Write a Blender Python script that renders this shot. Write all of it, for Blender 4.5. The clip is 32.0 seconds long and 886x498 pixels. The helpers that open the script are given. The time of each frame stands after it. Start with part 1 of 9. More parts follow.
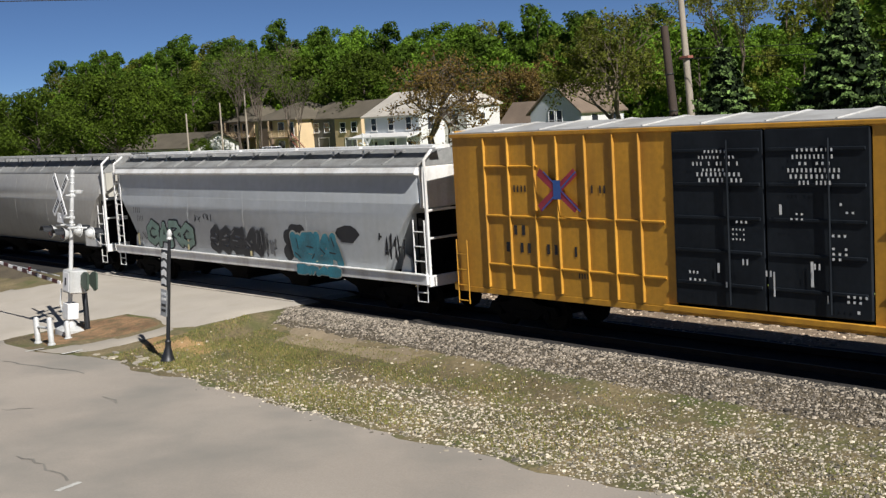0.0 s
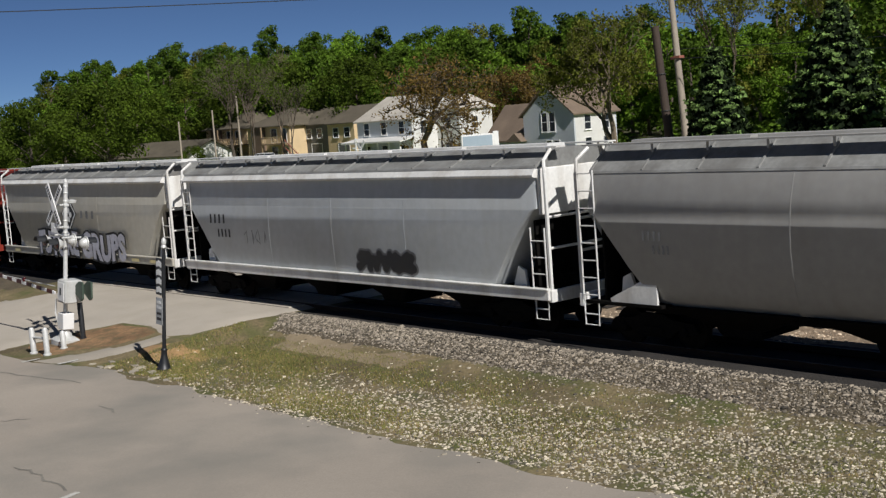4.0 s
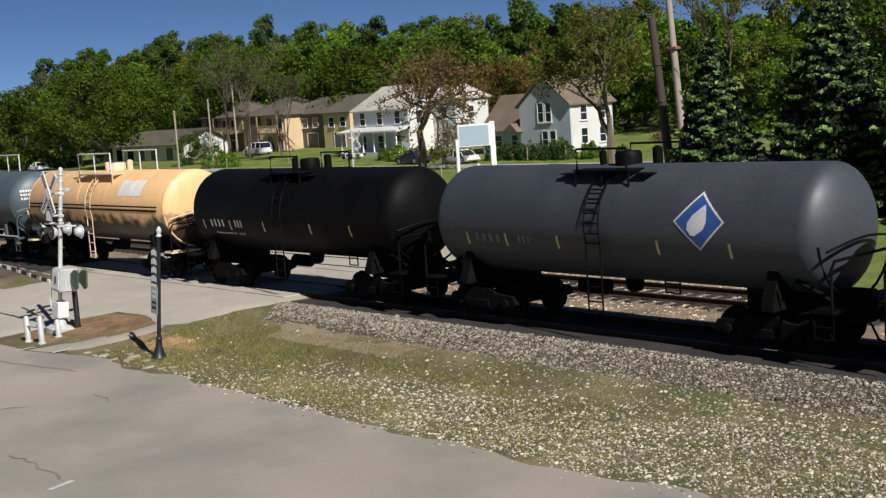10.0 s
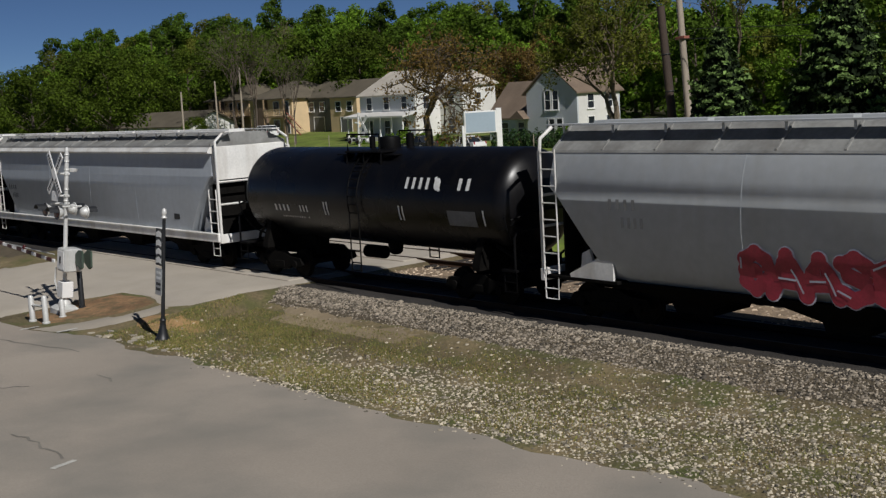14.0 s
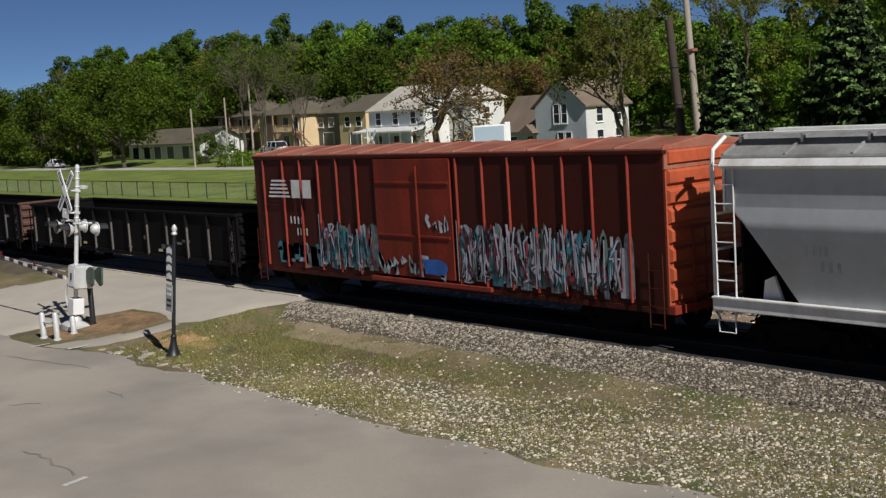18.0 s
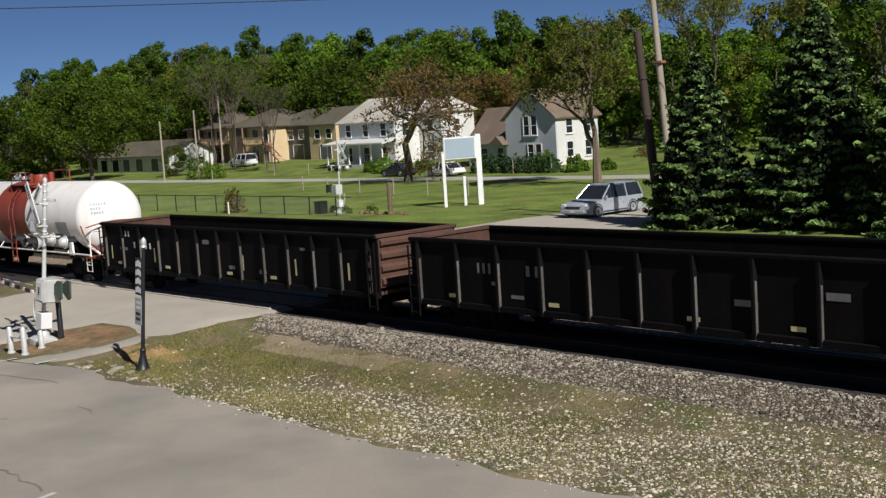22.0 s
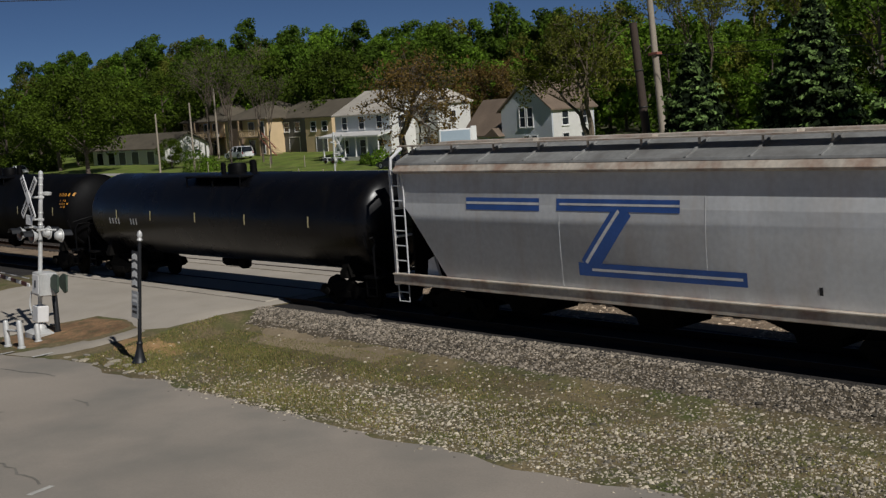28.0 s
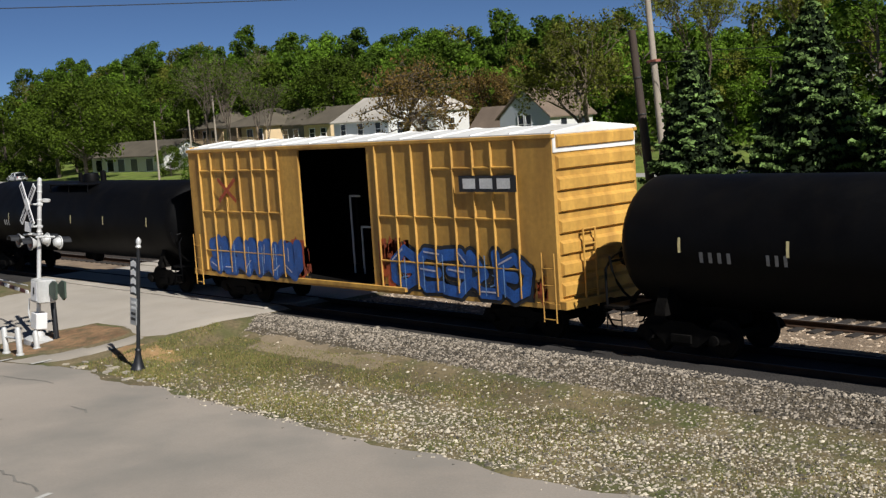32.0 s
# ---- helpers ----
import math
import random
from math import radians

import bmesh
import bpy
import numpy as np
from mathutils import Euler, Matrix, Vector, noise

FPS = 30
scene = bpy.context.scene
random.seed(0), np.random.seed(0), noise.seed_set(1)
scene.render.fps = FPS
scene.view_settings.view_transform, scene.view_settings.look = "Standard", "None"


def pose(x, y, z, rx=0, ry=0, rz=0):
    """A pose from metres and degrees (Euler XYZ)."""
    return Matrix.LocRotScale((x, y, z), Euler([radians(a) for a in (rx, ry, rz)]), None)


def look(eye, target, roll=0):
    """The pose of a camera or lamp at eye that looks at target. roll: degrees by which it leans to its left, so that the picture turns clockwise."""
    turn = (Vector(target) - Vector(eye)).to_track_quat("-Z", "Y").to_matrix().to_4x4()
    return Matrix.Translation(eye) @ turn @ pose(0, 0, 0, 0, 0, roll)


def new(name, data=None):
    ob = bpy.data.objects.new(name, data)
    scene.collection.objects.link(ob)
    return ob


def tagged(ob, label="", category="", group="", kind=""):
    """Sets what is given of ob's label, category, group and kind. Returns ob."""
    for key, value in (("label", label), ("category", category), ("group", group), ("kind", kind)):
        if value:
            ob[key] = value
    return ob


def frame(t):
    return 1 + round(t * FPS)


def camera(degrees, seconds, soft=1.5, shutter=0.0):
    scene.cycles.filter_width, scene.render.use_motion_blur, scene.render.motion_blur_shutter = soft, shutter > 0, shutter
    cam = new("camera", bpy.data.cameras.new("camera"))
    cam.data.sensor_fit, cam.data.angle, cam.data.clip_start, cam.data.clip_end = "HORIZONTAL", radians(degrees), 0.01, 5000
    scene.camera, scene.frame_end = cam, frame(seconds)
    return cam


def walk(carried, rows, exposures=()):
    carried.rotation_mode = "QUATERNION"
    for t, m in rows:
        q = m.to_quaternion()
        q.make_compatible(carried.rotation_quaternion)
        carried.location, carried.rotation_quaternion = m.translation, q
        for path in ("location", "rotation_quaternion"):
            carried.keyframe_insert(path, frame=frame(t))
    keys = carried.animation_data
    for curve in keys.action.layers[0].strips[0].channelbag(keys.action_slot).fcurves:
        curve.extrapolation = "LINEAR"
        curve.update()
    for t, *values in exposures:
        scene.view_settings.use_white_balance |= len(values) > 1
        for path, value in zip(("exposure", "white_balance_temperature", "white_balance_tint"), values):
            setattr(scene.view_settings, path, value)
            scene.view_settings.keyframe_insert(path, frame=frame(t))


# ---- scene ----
FOV = 40.0
EYE = (0.0, -20.579, 5.53)
cam = camera(FOV, 32.0, soft=1.35, shutter=0.0)
ROWS = [
    (0, 83.591, 3.342, 49.300),
    (0.5, 83.789, 3.442, 49.507),
    (1, 83.841, 3.345, 49.742),
    (1.5, 83.935, 3.396, 49.659),
    (2, 84.185, 3.597, 49.207),
    (2.5, 83.776, 4.269, 49.003),
    (4.5, 83.739, 4.241, 48.945),
    (5, 84.084, 4.093, 48.971),
    (5.5, 83.805, 3.997, 48.951),
    (6, 83.705, 4.066, 49.049),
    (6.5, 83.747, 4.099, 49.047),
    (7, 83.745, 4.032, 49.294),
    (7.5, 83.766, 4.055, 49.095),
    (8, 83.477, 3.935, 48.933),
    (8.5, 83.338, 3.945, 48.961),
    (9, 83.367, 3.910, 49.033),
    (9.5, 83.563, 4.092, 49.006),
    (10, 83.260, 3.988, 48.760),
    (10.5, 83.237, 3.861, 48.976),
    (11, 83.281, 3.946, 49.378),
    (11.5, 83.134, 3.965, 48.897),
    (12, 83.454, 4.071, 48.760),
    (12.5, 82.342, 3.966, 48.765),
    (13, 82.012, 3.492, 48.786),
    (13.5, 82.665, 3.212, 48.903),
    (14, 82.629, 3.101, 49.093),
    (14.5, 82.506, 3.146, 49.411),
    (16.5, 83.198, 3.491, 49.301),
    (17, 83.098, 3.471, 49.546),
    (17.5, 83.141, 3.590, 49.473),
    (18, 83.329, 3.549, 49.506),
    (18.5, 83.239, 3.671, 49.612),
    (19, 83.297, 3.791, 49.203),
    (19.5, 83.479, 3.766, 49.179),
    (20, 83.416, 3.790, 49.114),
    (20.5, 83.255, 3.794, 48.875),
    (21, 83.407, 3.753, 49.021),
    (21.5, 83.855, 3.814, 48.638),
    (22, 83.800, 3.657, 48.103),
    (22.5, 83.466, 3.477, 47.792),
    (23, 83.454, 3.379, 47.882),
    (23.5, 83.485, 3.567, 48.246),
    (24, 83.599, 3.695, 48.105),
    (24.5, 83.560, 3.694, 48.252),
    (25, 83.573, 3.665, 48.308),
    (25.5, 83.604, 3.702, 48.436),
    (27.5, 83.420, 3.899, 47.825),
    (28, 83.414, 3.810, 47.920),
    (28.5, 83.336, 3.631, 47.936),
    (29, 83.321, 3.678, 48.328),
    (29.5, 83.324, 3.684, 48.243),
    (30, 83.239, 3.900, 48.072),
    (30.5, 83.195, 4.029, 48.048),
    (31, 83.189, 3.754, 47.922),
    (31.5, 83.686, 3.680, 47.840),
    (32, 83.742, 3.785, 47.868),
]

walk(cam, [(t, pose(*EYE, rx, ry, rz)) for t, rx, ry, rz in ROWS],
     exposures=[(0.0, 0.32), (2.0, -0.05), (5.0, -0.05), (6.0, 0.1), (7.0, 0.58), (8.0, 0.5), (9.0, 0.2), (10.0, 0.15), (12.0, -0.15), (13.0, -0.4), (14.0, -0.4), (17.0, -0.2), (18.0, -0.08), (19.0, 0.05), (20.0, 0.28), (21.0, -0.05), (22.0, 0.05), (22.5, -0.3), (23.0, -0.45), (24.0, -0.7), (25.0, -0.65), (25.6, -0.65), (27.5, -0.85), (28.0, -0.62), (29.0, -0.25), (31.0, 0.08), (32.0, 0.15)])

# ---------------------------------------------------------------- light
SUN_AZ, SUN_EL = -11.0, 41.0          # degrees: towards the sun, from +x; height
world = bpy.data.worlds.new("sky")
scene.world = world
world.use_nodes = True
wn = world.node_tree.nodes
sky = wn.new("ShaderNodeTexSky")
sky.sky_type = "NISHITA"
sky.sun_disc = False
sky.sun_elevation = radians(SUN_EL)
sky.sun_rotation = radians(90 - SUN_AZ)
sky.altitude = 8500.0
sky.air_density, sky.dust_density, sky.ozone_density = 1.0, 0.0, 4.5
wn["Background"].inputs["Strength"].default_value = 0.05
world.node_tree.links.new(sky.outputs["Color"], wn["Background"].inputs["Color"])
sun = new("sun", bpy.data.lights.new("sun", "SUN"))
sun.data.energy, sun.data.angle, sun.data.color = 5.0, radians(0.53), (1.0, 0.98, 0.95)
a, e = radians(SUN_AZ), radians(SUN_EL)
sun.matrix_world = look((0, 0, 60), (-60 * math.cos(a) * math.cos(e), -60 * math.sin(a) * math.cos(e), 60 - 60 * math.sin(e)))


# ---------------------------------------------------------------- materials
def lin(r, g, b):
    return tuple(((v / 255) / 12.92 if v / 255 <= 0.04045 else ((v / 255 + 0.055) / 1.055) ** 2.4) for v in (r, g, b))


def mat(name, col, rough=0.6, metal=0.0, var=0.2, scale=0.8, fine=18.0, bump=0.15, dirt=None, amount=0.5, streak=False,
        rnd=0.0, island=0.0, stretch=(1, 1, 1), emit=0.0, low=None, bumpdist=0.02, spec=0.5):
    """A painted, mineral or leafy surface: broad and fine variation, dirt in patches or runs, grain in the relief.
    low: (z0, z1, colour): grime and painted shade, thinning out upwards between two heights of the thing."""
    m = bpy.data.materials.new(name)
    m.use_nodes = True
    n, l = m.node_tree.nodes, m.node_tree.links
    b = n["Principled BSDF"]
    b.inputs["Roughness"].default_value, b.inputs["Metallic"].default_value = rough, metal
    b.inputs["Specular IOR Level"].default_value = spec
    tc = n.new("ShaderNodeTexCoord")
    mp = n.new("ShaderNodeMapping")
    mp.inputs["Scale"].default_value = stretch
    l.new(tc.outputs["Object"], mp.inputs["Vector"])

    def noise_tex(s, detail=4.0, vec=None):
        t = n.new("ShaderNodeTexNoise")
        t.inputs["Scale"].default_value, t.inputs["Detail"].default_value = s, detail
        l.new(vec or mp.outputs["Vector"], t.inputs["Vector"])
        return t.outputs["Fac"]

    def ramp(src, lo, hi, a=0.0, c=1.0):
        r = n.new("ShaderNodeMapRange")
        r.inputs["From Min"].default_value, r.inputs["From Max"].default_value = lo, hi
        r.inputs["To Min"].default_value, r.inputs["To Max"].default_value = a, c
        l.new(src, r.inputs["Value"])
        return r.outputs["Result"]

    def times(x, y):
        r = n.new("ShaderNodeMath")
        r.operation = "MULTIPLY"
        l.new(x, r.inputs[0])
        if isinstance(y, float):
            r.inputs[1].default_value = y
        else:
            l.new(y, r.inputs[1])
        return r.outputs[0]

    def mix(fac, x, y, kind="MIX"):
        r = n.new("ShaderNodeMix")
        r.data_type, r.blend_type = "RGBA", kind
        if isinstance(fac, float):
            r.inputs["Factor"].default_value = fac
        else:
            l.new(fac, r.inputs["Factor"])
        for v, i in ((x, 6), (y, 7)):
            if isinstance(v, tuple):
                r.inputs[i].default_value = (*v[:3], 1)
            else:
                l.new(v, r.inputs[i])
        return r.outputs[2]

    broad, grain = noise_tex(scale), noise_tex(fine, 3.0)
    shade = times(ramp(broad, 0.3, 0.7, 1 - var, 1 + var), ramp(grain, 0.25, 0.75, 1 - var * 0.8, 1 + var * 0.8))
    if rnd:
        oi = n.new("ShaderNodeObjectInfo")
        shade = times(shade, ramp(oi.outputs["Random"], 0, 1, 1 - rnd, 1 + rnd))
    if island:
        ge = n.new("ShaderNodeNewGeometry")
        shade = times(shade, ramp(ge.outputs["Random Per Island"], 0, 1, 1 - island, 1 + island))
    hv = n.new("ShaderNodeHueSaturation")
    hv.inputs["Color"].default_value = (*col, 1)
    l.new(shade, hv.inputs["Value"])
    out = hv.outputs["Color"]
    if dirt:
        if streak:
            sm = n.new("ShaderNodeMapping")
            sm.inputs["Scale"].default_value = (2.2, 2.2, 0.3)
            l.new(tc.outputs["Object"], sm.inputs["Vector"])
            dn = noise_tex(1.0, 5.0, sm.outputs["Vector"])
        else:
            dn = noise_tex(scale * 2.3, 6.0)
        out = mix(times(ramp(dn, 0.45, 0.72), amount), out, dirt)
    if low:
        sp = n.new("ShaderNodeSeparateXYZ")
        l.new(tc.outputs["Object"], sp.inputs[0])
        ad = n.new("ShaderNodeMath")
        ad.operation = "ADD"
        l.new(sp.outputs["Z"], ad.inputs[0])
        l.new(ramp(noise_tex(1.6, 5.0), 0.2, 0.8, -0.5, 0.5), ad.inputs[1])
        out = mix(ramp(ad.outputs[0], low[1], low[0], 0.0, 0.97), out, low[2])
    l.new(out, b.inputs["Base Color"])
    if emit:
        l.new(out, b.inputs["Emission Color"])
        b.inputs["Emission Strength"].default_value = emit
    if bump:
        bp = n.new("ShaderNodeBump")
        bp.inputs["Strength"].default_value, bp.inputs["Distance"].default_value = bump, bumpdist
        l.new(grain, bp.inputs["Height"])
        l.new(bp.outputs["Normal"], b.inputs["Normal"])
    l.new(ramp(broad, 0.2, 0.8, max(0.05, rough - 0.12), min(1.0, rough + 0.12)), b.inputs["Roughness"])
    return m


RUST = (0.11, 0.05, 0.025)
SOOT = (0.02, 0.018, 0.016)
M_BLACK = mat("black_tank_paint", (0.0035, 0.0035, 0.004), 0.55, 0, 0.25, 0.7, 12, 0.05, (0.008, 0.007, 0.006), 0.4, True, spec=0.08)
M_BLACKGLOSS = mat("glossy_black_paint", (0.004, 0.004, 0.005), 0.30, 0, 0.2, 0.7, 10, 0.03, (0.012, 0.010, 0.008), 0.4, True, spec=0.26)
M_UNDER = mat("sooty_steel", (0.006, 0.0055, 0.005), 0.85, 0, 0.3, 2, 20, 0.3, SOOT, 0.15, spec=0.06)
M_WHEEL = mat("rusty_wheel_steel", (0.010, 0.008, 0.006), 0.85, 0, 0.3, 3, 25, 0.2, SOOT, 0.4, spec=0.08)
M_YELLOW = mat("boxcar_yellow", (0.52, 0.255, 0.022), 0.6, 0, 0.14, 0.6, 9, 0.08, (0.24, 0.10, 0.015), 0.55, True)
M_YELLOW2 = mat("faded_boxcar_yellow", (0.54, 0.30, 0.06), 0.62, 0, 0.16, 0.6, 9, 0.08, (0.24, 0.11, 0.025), 0.6, True)
M_DOOR = mat("black_door_paint", (0.010, 0.013, 0.017), 0.6, 0, 0.25, 0.8, 10, 0.08, (0.025, 0.03, 0.036), 0.4, True, spec=0.15)
M_ROOF = mat("galvanised_roof", (0.52, 0.51, 0.48), 0.5, 0.25, 0.12, 0.6, 7, 0.08, (0.3, 0.27, 0.22), 0.5)
M_ROOFGREY = mat("weathered_grey_roof", (0.23, 0.23, 0.22), 0.6, 0, 0.18, 0.7, 9, 0.12, (0.12, 0.11, 0.1), 0.6)
M_HOPGREY = mat("light_grey_hopper_paint", (0.43, 0.45, 0.46), 0.5, 0, 0.08, 0.35, 5, 0.03, (0.36, 0.35, 0.32), 0.35, True)
M_HOPDARK = mat("dusty_dark_grey_hopper_paint", (0.34, 0.33, 0.31), 0.55, 0, 0.08, 0.35, 5, 0.03, (0.27, 0.25, 0.22), 0.35, True)
M_HOPPALE = mat("cream_grey_hopper_paint", (0.42, 0.40, 0.345), 0.52, 0, 0.08, 0.35, 5, 0.03, (0.33, 0.29, 0.22), 0.4, True)
M_HOPCOOL = mat("cool_grey_hopper_paint", (0.33, 0.36, 0.395), 0.5, 0, 0.08, 0.35, 5, 0.03, (0.27, 0.28, 0.3), 0.35, True)
M_WHITE = mat("white_trim_paint", (0.72, 0.71, 0.68), 0.5, 0, 0.1, 1.0, 14, 0.05, (0.35, 0.3, 0.24), 0.45, True)
M_RED = mat("oxide_red_hopper_paint", (0.105, 0.011, 0.009), 0.55, 0, 0.16, 0.6, 9, 0.05, (0.035, 0.008, 0.006), 0.6, True, spec=0.18)
M_REDTRIM = mat("bright_oxide_red_trim", (0.23, 0.03, 0.018), 0.55, 0, 0.14, 0.9, 9, 0.05, (0.1, 0.02, 0.012), 0.5, True, spec=0.25)
# box car reds: side darkened as its shade, end brightened as its sunlight
M_BOXRED = mat("shaded_brown_red_paint", (0.055, 0.009, 0.005), 0.6, 0, 0.2, 0.7, 10, 0.08, (0.045, 0.014, 0.009), 0.6, True, spec=0.15)
M_BOXDOOR = mat("bright_red_door_paint", (0.20, 0.025, 0.012), 0.6, 0, 0.2, 0.7, 9, 0.08, (0.07, 0.014, 0.009), 0.6, True, spec=0.2)
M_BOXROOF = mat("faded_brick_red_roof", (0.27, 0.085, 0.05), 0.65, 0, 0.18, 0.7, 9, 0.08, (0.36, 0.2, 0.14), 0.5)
M_BOXEND = mat("sunlit_red_end_paint", (0.40, 0.075, 0.026), 0.6, 0, 0.16, 0.8, 9, 0.08, (0.15, 0.035, 0.018), 0.5, True)
M_TANKWHITE = mat("white_tank_jacket", (0.85, 0.82, 0.78), 0.4, 0, 0.04, 0.5, 6, 0.02, (0.62, 0.52, 0.40), 0.4, True)
M_BAND = mat("brick_red_tank_band", (0.28, 0.05, 0.025), 0.5, 0, 0.1, 0.7, 8, 0.03, (0.12, 0.03, 0.018), 0.5, True)
M_SLATE = mat("slate_grey_tank_paint", (0.045, 0.052, 0.062), 0.5, 0, 0.14, 0.6, 8, 0.03, (0.05, 0.05, 0.05), 0.45, True)
M_SLATE2 = mat("blue_grey_tank_paint", (0.075, 0.10, 0.112), 0.45, 0, 0.14, 0.6, 8, 0.03, (0.06, 0.065, 0.07), 0.45, True)
M_BLUE = mat("steel_blue_tank_paint", (0.026, 0.064, 0.135), 0.42, 0, 0.12, 0.6, 8, 0.03, (0.02, 0.035, 0.07), 0.45, True)
# low: the tank's black lower side mixes dirt with shade painted in
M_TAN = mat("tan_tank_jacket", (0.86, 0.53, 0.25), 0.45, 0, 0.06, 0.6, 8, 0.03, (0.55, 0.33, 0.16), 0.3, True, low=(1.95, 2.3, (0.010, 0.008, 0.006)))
M_GON = mat("black_gondola_paint", (0.006, 0.0055, 0.0055), 0.75, 0, 0.3, 0.8, 12, 0.1, (0.012, 0.008, 0.007), 0.4, True, spec=0.08)
# pale colour of the gondola posts' edges stands in for sunlight
M_GONPOST = mat("sunlit_post_edge", (0.10, 0.09, 0.08), 0.85, 0, 0.3, 1.5, 14, 0.2, (0.03, 0.025, 0.02), 0.6, True)
M_GONRUST = mat("rusty_gondola_steel", (0.085, 0.038, 0.025), 0.8, 0, 0.25, 1.2, 14, 0.2, (0.04, 0.022, 0.015), 0.6, True)
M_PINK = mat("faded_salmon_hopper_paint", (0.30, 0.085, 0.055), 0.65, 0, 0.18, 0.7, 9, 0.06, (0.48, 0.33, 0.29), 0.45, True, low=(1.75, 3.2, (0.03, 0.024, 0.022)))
M_PALETAN = mat("cream_tan_trim", (0.78, 0.6, 0.38), 0.5, 0, 0.1, 0.9, 9, 0.05, (0.4, 0.25, 0.14), 0.5, True)
M_PRINT = mat("faded_red_print", (0.22, 0.12, 0.13), 0.5, 0, 0.2, 2, 20, 0)
M_PINKPALE = mat("sun_bleached_pink_paint", (0.58, 0.36, 0.30), 0.65, 0, 0.16, 0.9, 9, 0.06, (0.42, 0.16, 0.11), 0.7, True)
M_RUSTWHITE = mat("white_hopper_paint_with_rust_runs", (0.62, 0.63, 0.63), 0.6, 0, 0.1, 0.6, 8, 0.05, (0.42, 0.30, 0.2), 0.25, True)
M_RUSTSILL = mat("rust_streaked_white_sill", (0.52, 0.46, 0.38), 0.65, 0, 0.2, 0.9, 9, 0.08, (0.25, 0.10, 0.045), 0.7)
M_WRAP = mat("lumber_wrap_film", (0.44, 0.48, 0.54), 0.3, 0, 0.35, 1.6, 9, 0.8, (0.09, 0.11, 0.14), 0.85, bumpdist=0.06)
M_STRAP = mat("dark_strap", (0.03, 0.03, 0.035), 0.6)
M_MARKW = mat("white_lettering", (0.68, 0.68, 0.66), 0.6, 0, 0.15, 2, 20, 0)
M_MARKB = mat("black_lettering", (0.02, 0.02, 0.022), 0.6, 0, 0.2, 2, 20, 0)
M_MARKGREY = mat("faded_grey_lettering", (0.17, 0.17, 0.17), 0.7, 0, 0.2, 2, 20, 0)
M_MARKY = mat("yellow_reflector", (0.64, 0.55, 0.28), 0.4, 0, 0.15, 3, 20, 0)
M_MARKO = mat("orange_placard", (0.6, 0.27, 0.03), 0.5, 0, 0.15, 3, 20, 0)
M_MARKBLUE = mat("blue_sign_paint", (0.035, 0.10, 0.33), 0.5, 0, 0.15, 2, 20, 0)
M_MARKRED = mat("crimson_spray_paint", (0.33, 0.03, 0.05), 0.5, 0, 0.2, 2, 20, 0)
M_MARKTEAL = mat("teal_spray_paint", (0.03, 0.16, 0.2), 0.5, 0, 0.25, 2, 20, 0)
M_MARKGREEN = mat("grey_green_spray_paint", (0.16, 0.24, 0.2), 0.5, 0, 0.25, 2, 20, 0)
M_GATESTRIPE = mat("faded_dark_red_stripe", (0.06, 0.016, 0.012), 0.6, 0, 0.25, 2, 20, 0)
M_ROOFWHITE = mat("white_painted_roof", (0.78, 0.77, 0.73), 0.55, 0, 0.08, 0.6, 7, 0.06, (0.5, 0.46, 0.38), 0.35)
M_SPRAYPALE = mat("pale_blue_spray_paint", (0.22, 0.40, 0.68), 0.5, 0, 0.3, 2, 20, 0)
M_SPRAYBLUE = mat("cobalt_spray_paint", (0.016, 0.095, 0.36), 0.45, 0, 0.35, 2, 20, 0)
M_SPRAYLIGHT = mat("pale_lilac_spray_paint", (0.5, 0.5, 0.58), 0.5, 0, 0.15, 2, 20, 0)
M_SPRAYMIX = mat("weathered_pastel_spray_haze", (0.30, 0.36, 0.38), 0.6, 0, 0.45, 1.1, 7, 0, (0.09, 0.045, 0.04), 0.85)
M_SPRAYTEAL = mat("bright_teal_spray_paint", (0.03, 0.20, 0.26), 0.5, 0, 0.3, 2, 20, 0)
M_SPRAYSILVER = mat("silver_lilac_spray_paint", (0.46, 0.46, 0.52), 0.45, 0, 0.15, 1.5, 12, 0, (0.3, 0.3, 0.36), 0.5)
M_SPRAYORANGE = mat("rust_orange_spray_paint", (0.40, 0.07, 0.018), 0.5, 0, 0.25, 2, 20, 0)


